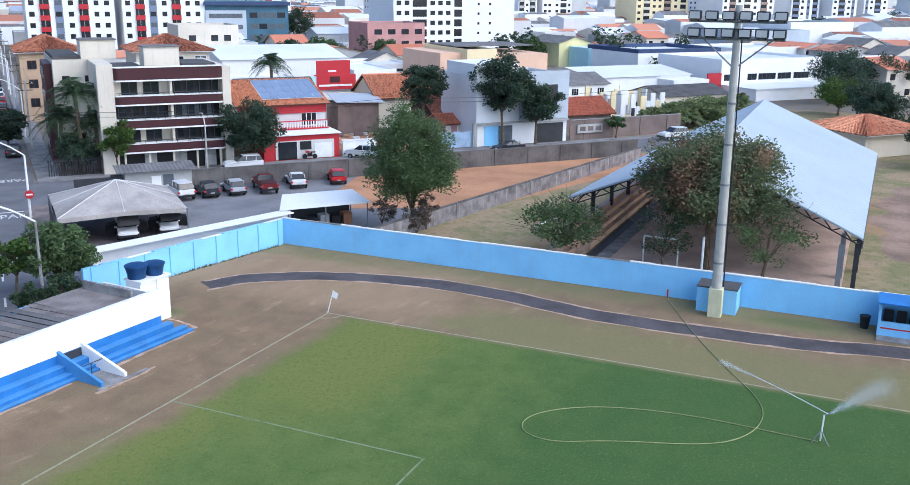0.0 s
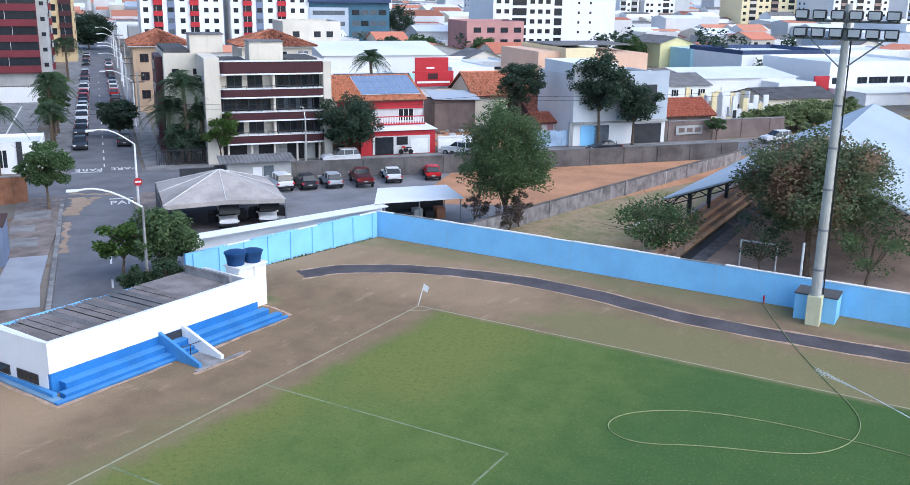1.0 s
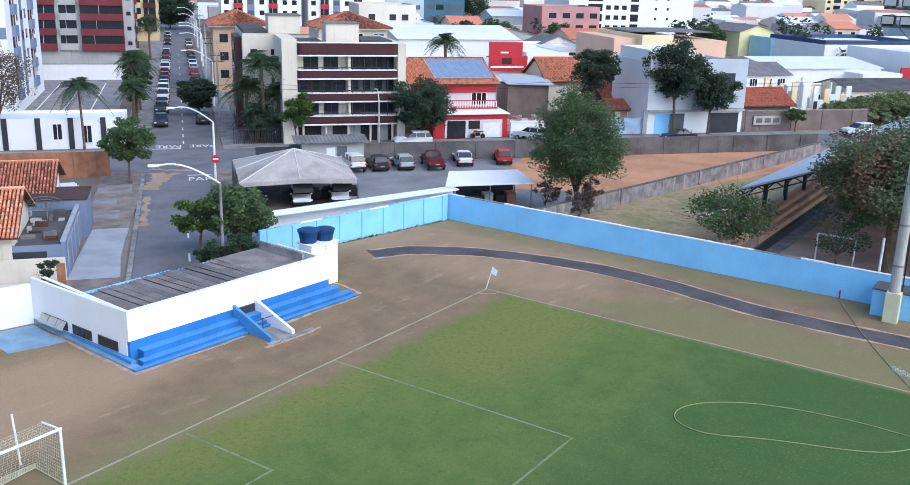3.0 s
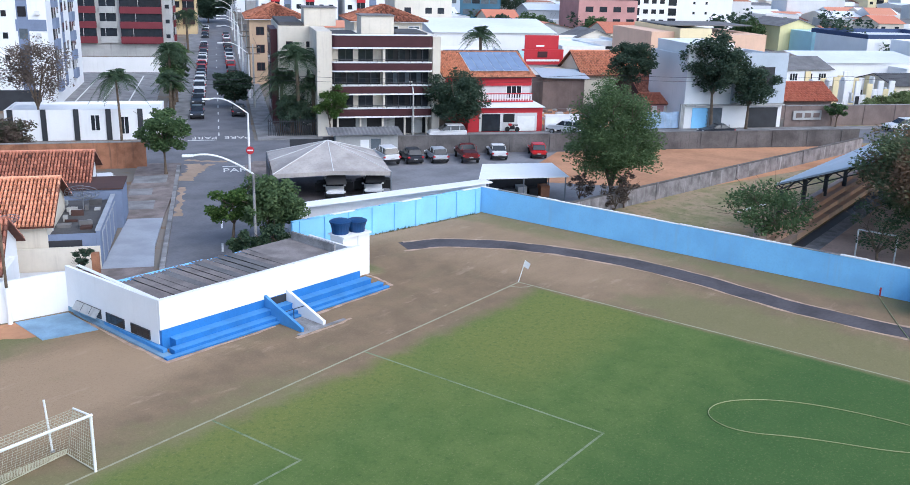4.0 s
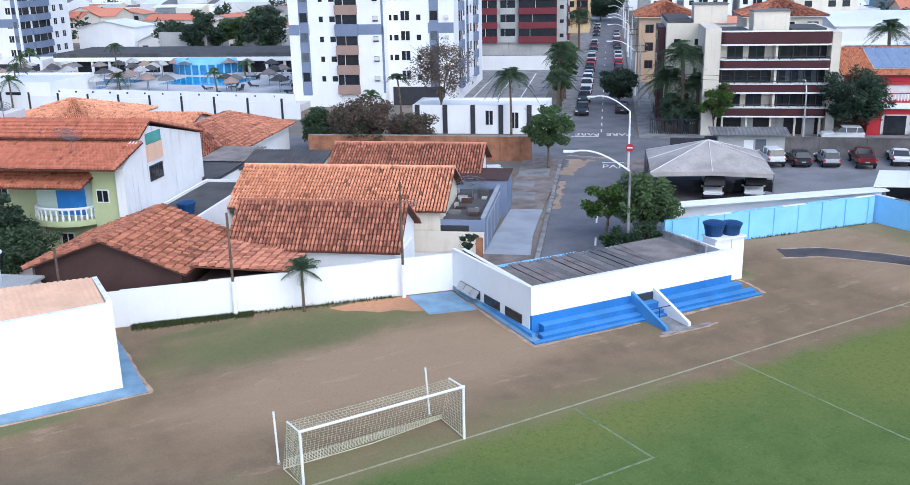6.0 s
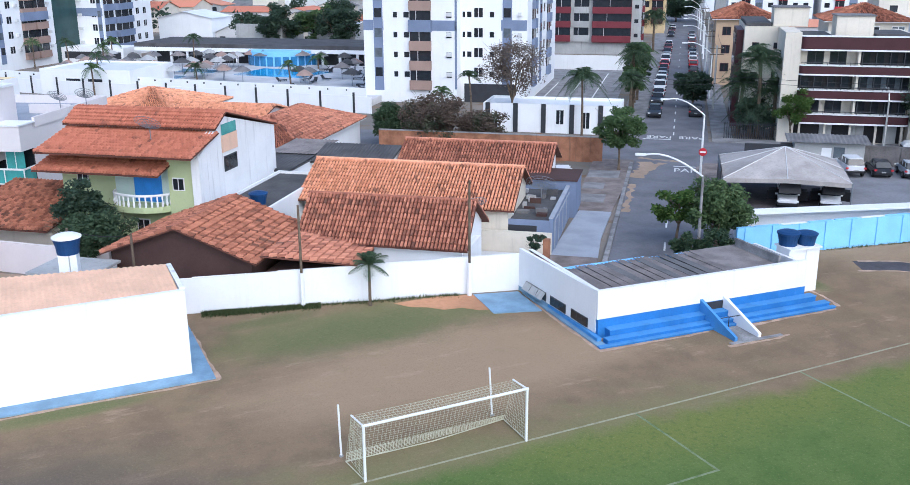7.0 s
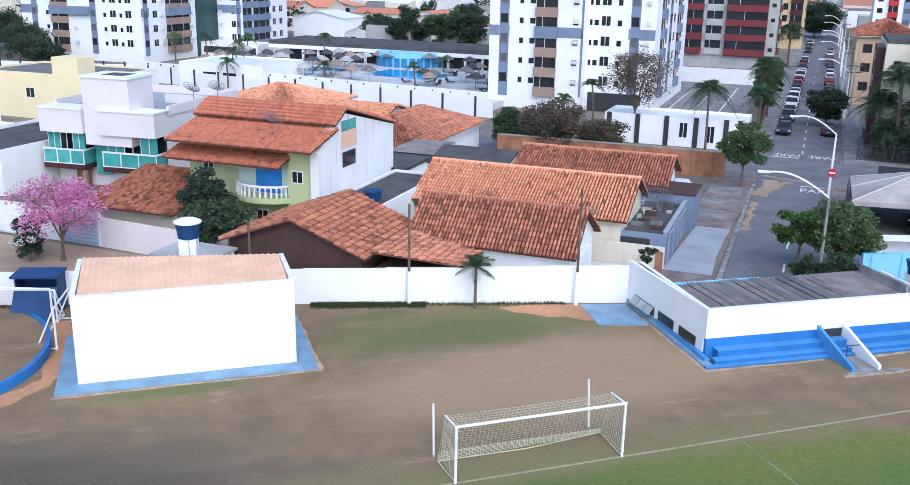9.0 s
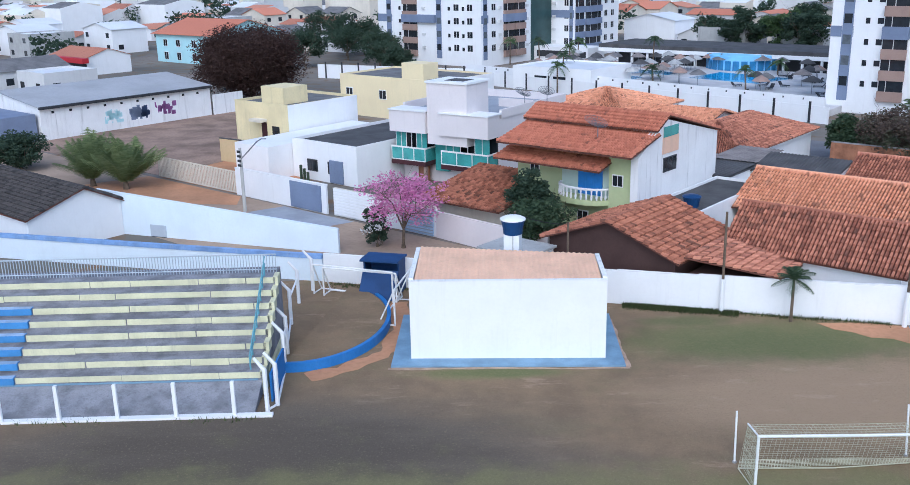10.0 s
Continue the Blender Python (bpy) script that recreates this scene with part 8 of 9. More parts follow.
# ---- the town beyond, house by house and then as a carpet of roofs ----
RESERVED = [(-8, 8, -20, 420), (-110, -26, -30, 110), (-30, -4, -30, 112), (4, 120, -30, 40), (5, 65, 37, 103), (66, 145, 37, 96), (118, 185, 88, 142), (110, 155, 190, 220), (-155, -100, 76, 125), (-30, -6, 128, 152), (-16, -3, 188, 208), (10, 84, 203, 227), (-140, -104, -40, 34), (-215, -160, 18, 76), (-95, -60, -50, -30),
            (30, 66, 98, 140), (-150, -95, 24, 78), (136, 160, 136, 170), (93, 114, 172, 192), (-120, -80, -25, 14), (-100, -74, 12, 26), (85, 125, 10, 40), (96, 140, 90, 114), (-178, -30, -50, -20), (40, 170, -90, 10)]


def free(p, q, r=7.0):
    return not any(a - r < p < b + r and c - r < q < d + r for a, b, c, d in RESERVED)


rng = random.Random(4)
WALLS, ROOFS = ["white_far", "white_far", "cream", "white", "white_far", "greywall", "white_far"], ["tile", "tile_old", "tile_new", "greyroof", "whiteroof", "whiteroof", "darkroof"]
proto = []
for k in range(14):
    wd, dp = rng.uniform(8, 14), rng.uniform(9, 14)
    flat = k % 3 == 2
    wall_, roof_ = rng.choice(WALLS), rng.choice(ROOFS[:3] if k % 3 == 0 else ROOFS[3:])
    hh = rng.choice((3.2, 3.6, 5.8, 6.2))
    dims = (-wd / 2, wd / 2, -dp / 2, dp / 2)
    lab = "distant %s house with a %s roof" % ({"white_far": "pale", "white": "white", "cream": "cream", "greywall": "grey", "pinkish": "pink", "paleyellow": "yellow"}[wall_], {"tile": "clay-tile", "tile_old": "old clay-tile", "tile_new": "orange tile", "greyroof": "grey", "whiteroof": "white metal", "darkroof": "dark sheet"}[roof_])
    if flat:
        ob = block("house", lab, dims, hh, wall_, roof_, 0.4, "house", "houses of the town")
    else:
        ob = gabled("house", lab, dims, hh, hh + rng.uniform(1.2, 2.2), rng.choice("pq"), wall_, roof_, 0.4, group="houses of the town", tiles=False)
    for face, u, z in (("s", 1.0, 1.0), ("s", wd - 3.0, 1.0), ("e", 1.5, 1.0), ("w", 1.5, 1.0), ("s", 1.0, 4.0), ("s", wd - 3.0, 4.0)):
        if z < hh - 1.2:
            pane(ob, dims, face, u, z, 1.4, 1.2)
    proto.append(ob)
count = 0
for j in range(0, 22):
    for i in range(-24, 26):
        p, q = i * 14.5 + rng.uniform(-1.5, 1.5), 12 + j * 16.5 + rng.uniform(-2, 2)
        d = math.hypot(p, q + 70)
        ang = math.degrees(math.atan2(p, q + 70))
        if d > 330 or not -70 < ang < 58 or not free(p, q) or rng.random() < 0.12 or (i % 6 == 3 and j % 1 == 0) or j % 5 == 4:
            continue
        if count < 14:
            proto[count].matrix_basis = CITY @ pose(p, q, 0, 0, 0, 0)
        else:
            copy_thing(rng.choice(proto), CITY @ pose(p, q, 0, 0, 0, rng.choice((0, 0, 90, 180))))
        count += 1
for name, mats, seed in (("far_rooftops", ("white_far", "whiteroof"), 1), ("far_tiled_rooftops", ("white_far", "tile_old"), 2), ("far_grey_rooftops", ("white", "greyroof"), 3), ("far_pale_rooftops", ("cream", "whiteroof"), 5)):
    rng = random.Random(seed)
    bm = bmesh.new()
    for _ in range(900):
        ang, d = radians(rng.uniform(-72, 60)), rng.uniform(340, 1500)
        p, q = d * math.sin(ang), d * math.cos(ang) - 70
        if abs(p) < 8:
            continue
        wd, dp, hh = rng.uniform(8, 20), rng.uniform(8, 18), rng.choice((3.5, 4, 6, 7, 9))
        v = add_box(bm, p - wd / 2, p + wd / 2, q - dp / 2, q + dp / 2, 0, hh)
        r0, r1 = bm.verts.new((p - wd / 2, q, hh + rng.uniform(0.3, 2.2))), None
        r1 = bm.verts.new((p + wd / 2, q, r0.co.z))
        f = [bm.faces.new((v[1], v[5], r1, r0)), bm.faces.new((v[7], v[3], r0, r1)), bm.faces.new((v[3], v[1], r0)), bm.faces.new((v[5], v[7], r1))]
        for g_ in f[:2]:
            g_.material_index = 1
    ob = part(name, bm, M[mats[0]])
    ob.data.materials.append(M[mats[1]])
    tagged(ob, "carpet of distant town houses", "houses", kind="stuff").matrix_basis = CITY
rng = random.Random(9)
bm = bmesh.new()
for _ in range(170):
    ang, d = radians(rng.uniform(-65, 58)), rng.uniform(520, 1700)
    p, q = d * math.sin(ang), d * math.cos(ang) - 70
    wd, hh = rng.uniform(12, 22), rng.uniform(18, 45)
    add_box(bm, p - wd / 2, p + wd / 2, q, q + wd, 0, hh)
tagged(part("far_towers", bm, M["white_far"]), "pale apartment towers along the far skyline", "towers", kind="stuff").matrix_basis = CITY

# ---- trees ----
def leaf_cloud(bm, centre, radius, n, size, rng, squash=0.8, droop=0.0):
    """Many small leaves round a clump's centre."""
    for _ in range(n):
        d = Vector((rng.gauss(0, 1), rng.gauss(0, 1), rng.gauss(0, 1))).normalized() * radius * (rng.random() ** 0.45)
        c = centre + Vector((d.x, d.y, d.z * squash - droop * rng.random()))
        a = Vector((rng.uniform(-1, 1), rng.uniform(-1, 1), rng.uniform(-0.5, 0.5))).normalized()
        b = a.cross(Vector((rng.uniform(-1, 1), rng.uniform(-1, 1), rng.uniform(0.2, 1)))).normalized()
        s = size * rng.uniform(0.6, 1.4)
        bm.faces.new([bm.verts.new(c + a * (s * u) + b * (s * 0.55 * v)) for u, v in ((-1, 0), (0, -1), (1, 0), (0, 1))])


def make_tree(name, label, m, height, spread, leaf="leaf", trunk_h=0.35, clumps=60, per=55, size=0.22, trunk_r=0.2, seed=1, bare=False, group="", squash=0.75, round_top=0.85):
    """A tree: tapered trunk, forking limbs and a crown of leafy clumps with gaps."""
    rng = random.Random(seed)
    ob = thing(name, label, "tree", m, group)
    base, top = Vector((0, 0, 0)), Vector((rng.uniform(-0.3, 0.3), rng.uniform(-0.3, 0.3), height * trunk_h))
    bm = bmesh.new()
    add_rod(bm, base, top, trunk_r, trunk_r * 0.7, 8)
    add_rod(bm, (0, 0, 0), (0, 0, 0.3), trunk_r * 1.5, trunk_r, 8)
    part("trunk", bm, M["bark"], ob)
    cz, rz = height * (1 + trunk_h) / 2, height * (1 - trunk_h) / 2
    tips = []
    lm = bmesh.new()
    for k in range(7):
        a = 6.283 * k / 7 + rng.uniform(-0.4, 0.4)
        r = spread * rng.uniform(0.35, 0.75)
        e = Vector((r * math.cos(a), r * math.sin(a), cz + rz * rng.uniform(-0.4, 0.6)))
        mid = top.lerp(e, 0.5) + Vector((0, 0, 0.1 * height))
        add_rod(lm, top, mid, trunk_r * 0.5, trunk_r * 0.3, 5)
        add_rod(lm, mid, e, trunk_r * 0.3, trunk_r * 0.1, 5)
        for _ in range(3 if not bare else 9):
            t = e + Vector((rng.uniform(-1, 1), rng.uniform(-1, 1), rng.uniform(-0.2, 1))) * spread * 0.35
            add_rod(lm, mid.lerp(e, rng.uniform(0.3, 1)), t, trunk_r * 0.12, 0.012, 4)
            tips.append(t)
    part("branching", lm, M["bark"], ob)
    bm = bmesh.new()
    for k in range(clumps):
        d = Vector((rng.gauss(0, 1), rng.gauss(0, 1), rng.gauss(0, 1))).normalized()
        r = rng.uniform(0.4, 0.95) * (1 + 0.22 * noise.noise(d * 2.2 + Vector((seed, 0, 0))))
        c = Vector((d.x * spread * r * round_top, d.y * spread * r * round_top, cz + d.z * rz * r * 0.92))
        leaf_cloud(bm, c, spread * rng.uniform(0.17, 0.26), int(per * 1.9), size * 0.72, rng, squash)
    crown = part("crown", bm, M[leaf], ob)
    return ob


def make_palm(name, label, m, height, frond=2.6, n=18, seed=1, leaf="leaf_grey", trunk_r=0.16, group="palms", droop=1.0, low=-0.05, blade=0.035):
    rng = random.Random(seed)
    ob = thing(name, label, "palm tree", m, group)
    bm = bmesh.new()
    lean = Vector((rng.uniform(-0.3, 0.3), rng.uniform(-0.3, 0.3), 0))
    for k in range(6):
        a, b = Vector((0, 0, height * k / 6)) + lean * (k / 6) ** 2, Vector((0, 0, height * (k + 1) / 6)) + lean * ((k + 1) / 6) ** 2
        add_rod(bm, a, b, trunk_r * (1.1 - 0.05 * k), trunk_r * (1.0 - 0.05 * k), 8)
    part("trunk", bm, M["bark"], ob)
    top = Vector((0, 0, height)) + lean
    for k in range(n):
        az, el = 6.283 * k / n * 2.4 + rng.uniform(-0.2, 0.2), rng.uniform(low, 1.4)
        L = frond * rng.uniform(0.8, 1.1)
        bm = bmesh.new()
        last = None
        P = []
        for s in range(9):
            t = s / 8
            hor, up = L * t * math.cos(el) * (1 - 0.12 * t), L * (t * math.sin(el) - droop * 0.75 * t * t)
            P.append(top + Vector((hor * math.cos(az), hor * math.sin(az), up)))
        side = Vector((-math.sin(az), math.cos(az), 0))
        for a, b in zip(P, P[1:]):
            add_rod(bm, a, b, 0.025, 0.02, 3)
        for s in range(1, 26):
            t = s / 26
            q = t * 8
            i = min(7, int(q))
            c = P[i].lerp(P[i + 1], q - i)
            fw = (P[i + 1] - P[i]).normalized()
            ln = L * 0.27 * math.sin(math.pi * min(1, 0.15 + t * 0.85)) + 0.1
            for sg in (-1, 1):
                tip = c + side * sg * ln * 0.75 + fw * ln * 0.45 - Vector((0, 0, ln * 0.35))
                bm.faces.new([bm.verts.new(v) for v in (c - fw * blade, c + fw * blade, tip)])
        part("frond", bm, M[leaf], ob)
    return ob


make_tree("broadleaf_tree", "tall loose-crowned green tree beside the parking lot", C(32.0, 2.2), 11.3, 4.5, "leaf_euca", 0.12, 210, 100, 0.14, 0.22, 2)
for k, (dx, dy, h) in enumerate(((-1.6, 0.8, 3.2), (1.8, -0.6, 3.4), (0.4, -1.6, 2.6))):
    make_tree("shrub", "thin shrub at the foot of a tree", C(31.4 + dx, 2.2 + dy), h, 1.5, "leaf_dry", 0.15, 16, 34, 0.14, 0.06, 40 + k, group="shrubs")
make_tree("broadleaf_tree", "broad tree with rusty seed pods over green leaves", pose(51.2, -20.0, 0.02), 10.5, 5.5, "leaf_rust", 0.34, 330, 110, 0.17, 0.28, 3, round_top=1.0)
make_tree("broadleaf_tree", "thin pale tree before the sports hall", pose(49.2, -24.2, 0.02), 6.2, 3.8, "leaf_euca", 0.25, 46, 34, 0.14, 0.14, 4)
make_tree("broadleaf_tree", "thin pale tree before the sports hall", pose(48.6, -17.4, 0.02), 5.2, 2.6, "leaf_grey", 0.25, 26, 28, 0.14, 0.12, 14)
make_tree("broadleaf_tree", "small light green tree by the blue wall", pose(48.8, -9.6, 0.02), 5.0, 4.0, "leaf_euca", 0.25, 66, 38, 0.17, 0.12, 5, bare=True)
make_tree("broadleaf_tree", "dark leafy tree before the flats", C(27.0, 36.3), 8.0, 4.4, "leaf_dark", 0.2, 110, 80, 0.2, 0.2, 6)
make_tree("broadleaf_tree", "round dark tree among the houses", C(52.6, 45.0), 10.8, 3.9, "leaf_dark", 0.45, 80, 70, 0.22, 0.22, 7)
make_tree("broadleaf_tree", "tall dark tree on the pavement", C(61.0, 38.0), 12.2, 4.9, "leaf_dark", 0.36, 96, 74, 0.24, 0.22, 8)
make_tree("broadleaf_tree", "dark tree with a low crown on the pavement", C(65.6, 37.4), 9.0, 4.0, "leaf_dark", 0.34, 72, 64, 0.24, 0.2, 9)
make_tree("broadleaf_tree", "small street tree by the grey wall", C(79.0, 37.8), 3.6, 1.8, "leaf", 0.35, 24, 40, 0.2, 0.1, 10)
make_tree("broadleaf_tree", "rounded street tree at the kerb", C(-4.8, 19.2, 0.14), 6.2, 2.6, "leaf", 0.3, 66, 64, 0.2, 0.13, 11)
make_tree("broadleaf_tree", "round bright green tree behind the clubhouse", pose(25.9, 17.9, 0.02), 5.0, 3.0, "leaf_euca", 0.2, 70, 70, 0.19, 0.16, 12)
make_tree("broadleaf_tree", "spreading green tree at the street edge", pose(23.6, 19.6, 0.02), 4.5, 2.0, "leaf_light", 0.35, 44, 60, 0.17, 0.12, 56)
make_tree("shrub", "big-leaved potted shrub by the gate pier", C(-8.3, -10.9), 2.3, 0.8, "leaf_dark", 0.3, 12, 20, 0.22, 0.05, 57)
make_tree("shrub", "grey-green leafy shrub behind the clubhouse", pose(22.9, 14.6, 0.02), 2.9, 1.7, "leaf_grey", 0.1, 34, 55, 0.17, 0.08, 13)
make_tree("shrub", "grey-green leafy shrub behind the clubhouse", pose(21.6, 15.8, 0.02), 2.2, 1.4, "leaf_grey", 0.1, 26, 50, 0.17, 0.08, 15)
make_tree("bare_tree", "almost leafless grey-brown tree", C(-18.6, 39.0), 11.4, 4.4, "leaf_dry", 0.3, 110, 34, 0.16, 0.17, 16, bare=True)
make_tree("broadleaf_tree", "low wide thicket by the brick wall", C(-24.6, 25.8), 6.4, 4.8, "leaf_brown", 0.1, 90, 60, 0.2, 0.15, 17)
make_tree("broadleaf_tree", "low wide thicket by the brick wall", C(-20.0, 26.2), 4.8, 3.2, "leaf_brown", 0.1, 60, 60, 0.2, 0.12, 117)
make_tree("broadleaf_tree", "dark thicket by the tower", C(-29.6, 27.0), 4.8, 3.3, "leaf_grey", 0.12, 70, 60, 0.22, 0.15, 18)
make_tree("broadleaf_tree", "broad maroon-leaved tree beyond the warehouse", C(-119.0, 20.0), 12.6, 10.0, "leaf_maroon", 0.04, 420, 110, 0.22, 0.4, 19)
make_tree("broadleaf_tree", "dense green tree beside the balcony house", C(-37.8, -17.2), 6.5, 2.4, "leaf_dark", 0.18, 60, 65, 0.18, 0.16, 20)
make_tree("broadleaf_tree", "dense grey-green tree beside the balcony house", C(-35.5, -19.4), 4.8, 3.0, "leaf_grey", 0.12, 70, 60, 0.18, 0.14, 21)
make_tree("flowering_tree", "pink-blossomed tree with thin branches", C(-45.1, -23.4), 6.1, 3.9, "blossom", 0.25, 90, 24, 0.16, 0.13, 22, bare=True)
make_tree("flowering_shrub", "rounded shrub with white blossom", C(-46.9, -24.3), 2.3, 1.35, "leaf_dark", 0.1, 30, 50, 0.12, 0.05, 23)
make_tree("flowering_shrub", "white blossom clusters on a shrub", C(-46.9, -24.45), 2.35, 1.3, "white_blossom", 0.4, 16, 9, 0.13, 0.04, 24)
make_tree("shrub", "dry yellow-green shrub by the street", C(-48.6, -22.6), 2.8, 1.4, "leaf_grey", 0.15, 24, 40, 0.15, 0.07, 25)
make_tree("broadleaf_tree", "dark round bush at the street corner", C(-99.0, -26.5), 4.2, 3.6, "leaf_dark", 0.08, 60, 60, 0.24, 0.16, 26)
make_tree("broadleaf_tree", "dark street tree shading parked cars", C(2.2, 61.0), 5.6, 3.0, "leaf_dark", 0.12, 80, 70, 0.24, 0.16, 27)
make_tree("broadleaf_tree", "leafy street tree beside the flats", C(12.6, 37.0), 6.2, 2.7, "leaf_light", 0.3, 56, 56, 0.2, 0.12, 28)
make_tree("broadleaf_tree", "wide dark tree at the far end of the street", C(-2.0, 238), 11, 9, "leaf_dark", 0.12, 110, 60, 0.5, 0.3, 29)
for k, (p, q, h, s, lf) in enumerate(((117, 26, 7.5, 4.6, "leaf_dark"), (113, 14, 7.0, 4.2, "leaf_dark"), (108, 6, 5.6, 4.0, "leaf_dark"), (124, 34, 8, 5, "leaf_dark"),
                                     (78, 160, 9, 6, "leaf"), (66, 150, 8, 5, "leaf_dark"), (90, 150, 8, 5, "leaf"), (104, 128, 6, 4, "leaf"), (135, 155, 8, 5, "leaf"), (150, 165, 8, 5, "leaf"), (84, 250, 16, 9, "leaf_dark"), (100, 255, 15, 9, "leaf_dark"),
                                     (90, 43, 3.2, 3.2, "leaf_palm"), (94, 44, 4.0, 3.4, "leaf_palm"), (98.5, 45, 4.2, 3.6, "leaf_palm"), (103, 46, 4.4, 3.6, "leaf_palm"), (107, 48, 4.0, 3.4, "leaf_palm"), (100, 41, 3.2, 3.2, "leaf_palm"), (143, 58, 10.5, 6, "leaf_dark"), (152, 62, 10, 6.5, "leaf_dark"), (160, 60, 9.5, 6, "leaf_dark"), (130, 45, 6.4, 5.6, "leaf_light"), (-140, 70, 8, 6, "leaf_dark"), (-133, 64, 6, 5, "leaf_dark"), (-147, 78, 7, 5, "leaf"), (-156, 76, 8, 6, "leaf_dark"),
                                     (-84, 122, 11, 6, "leaf_dark"), (-76, 124, 10, 6, "leaf"), (-70, 121, 11, 6, "leaf_dark"), (-92, 126, 9, 5, "leaf_dark"), (-60, 160, 10, 7, "leaf_dark"), (-48, 165, 10, 7, "leaf"), (-75, 170, 9, 7, "leaf_dark"), (-90, 175, 9, 7, "leaf_dark"))):
    make_tree("broadleaf_tree", "distant green tree among the buildings", C(p, q), h, s, lf, 0.2, 52, 62, 0.25 if q < 100 else 0.42, 0.2, 60 + k, group="distant trees")
bm = bmesh.new()
rng = random.Random(8)
for _ in range(420):
    ang, d = radians(rng.uniform(-70, 58)), rng.uniform(230, 1300)
    p, q = d * math.sin(ang), d * math.cos(ang) - 70
    if abs(p) < 9:
        continue
    c = Vector((p, q, rng.uniform(3, 7)))
    for _ in range(9):
        leaf_cloud(bm, c + Vector((rng.uniform(-3.5, 3.5), rng.uniform(-3.5, 3.5), rng.uniform(-2, 2))), rng.uniform(1.4, 2.6), 26, 0.55, rng)
tagged(part("far_trees", bm, M["leaf_dark"]), "scattered distant tree crowns over the town", "trees", kind="stuff").matrix_basis = CITY

for k, (p, q, h, s) in enumerate(((-152, 60, 9, 6), (-163, 88, 9, 6), (-127, 62, 5, 4), (-165, 84, 10, 7), (-150, 100, 9, 7), (-180, 60, 8, 6), (-186, 96, 10, 7))):
    make_tree("broadleaf_tree", "distant dark tree between roofs", C(p, q), h, s, "leaf_dark", 0.15, 60, 50, 0.32, 0.2, 90 + k, group="distant trees")
make_tree("broadleaf_tree", "tall dark tree beside the orange-roofed house", pose(106.0, -37.4, 0.02), 9.5, 4.4, "leaf_dark", 0.15, 90, 70, 0.24, 0.2, 141)
for k, (p, q, f) in enumerate(((92, 42.0, 3.4), (96, 43.0, 3.8), (100.5, 43.6, 4.0), (105, 45.0, 4.0), (110, 48.0, 3.6), (115, 52.0, 3.4), (120, 58.0, 3.4))):
    make_palm("banana_plant", "broad-leaved pale green banana clump", C(p, q), 1.4, f, 22, 200 + k, "leaf_palm", 0.2, "banana plants", 0.7, 0.3, 0.16)
make_palm("palm_tree", "tall feathery palm before the flats", C(9.2, 39.9, 0.13), 8.6, 4.4, 56, 1, "leaf_grey", 0.24, droop=0.85)
make_palm("palm_tree", "feathery palm before the flats", C(7.2, 41.5, 0.13), 5.6, 4.0, 48, 2, "leaf_grey", 0.22, droop=0.85)
make_palm("palm_tree", "feathery palm before the flats", C(10.9, 40.4, 0.13), 5.2, 3.8, 48, 12, "leaf_grey", 0.22, droop=0.85)
make_palm("palm_tree", "feathery palm before the flats", C(8.4, 40.0, 0.13), 3.2, 3.2, 40, 13, "leaf_dark", 0.22, droop=0.85)
make_tree("broadleaf_tree", "dark hedge growth by the fence", C(8.6, 40.6), 4.6, 3.0, "leaf_dark", 0.1, 50, 50, 0.22, 0.14, 55)
make_palm("palm_tree", "slender palm by the white wall", C(-10.2, 37.0), 6.6, 3.7, 40, 3, "leaf_grey", 0.14)
make_palm("palm_tree", "dense feathery street palm", C(-5.6, 58.0, 0.14), 7.4, 3.4, 50, 4, "leaf_grey", 0.2, droop=0.8)
make_palm("palm_tree", "dense feathery street palm", C(-5.4, 66.0, 0.14), 6.6, 3.4, 48, 5, "leaf", 0.2, droop=0.8)
make_palm("palm_tree", "dense feathery street palm", C(-5.7, 53.0, 0.14), 4.4, 3.2, 46, 6, "leaf_grey", 0.2, droop=0.8)
for k, (q, h) in enumerate(((57.0, 6.6), (63.5, 8.4), (70.5, 8.2), (77.0, 7.6))):
    make_tree("broadleaf_tree", "grey-green street tree among the palms", C(-5.6, q, 0.14), h, 2.3, "leaf_grey" if k % 2 else "leaf", 0.3, 44, 55, 0.2, 0.13, 70 + k, group="street trees")
make_palm("palm_tree", "street palm farther along the pavement", C(-5.6, 138.0, 0.14), 7.5, 5.0, 44, 7, "leaf_grey", 0.25)
make_palm("palm_tree", "palm on the market roof side", C(37.0, 62.0), 9.6, 4.0, 44, 8, "leaf_grey", 0.26, droop=0.85)
make_palm("palm_tree", "small palm by the white wall", pose(0.0, 18.3, 0.02), 2.6, 1.7, 20, 9, "leaf_grey", 0.09, droop=0.6, blade=0.02)
make_palm("palm_tree", "low bushy palm in the vacant lot", C(-84.6, -26.2), 0.7, 6.4, 44, 10, "leaf_palm", 0.3, droop=0.35, low=0.7, blade=0.07)
make_palm("palm_tree", "low bushy palm in the vacant lot", C(-80.6, -25.0), 0.7, 6.2, 44, 11, "leaf_palm", 0.3, droop=0.35, low=0.7, blade=0.07)
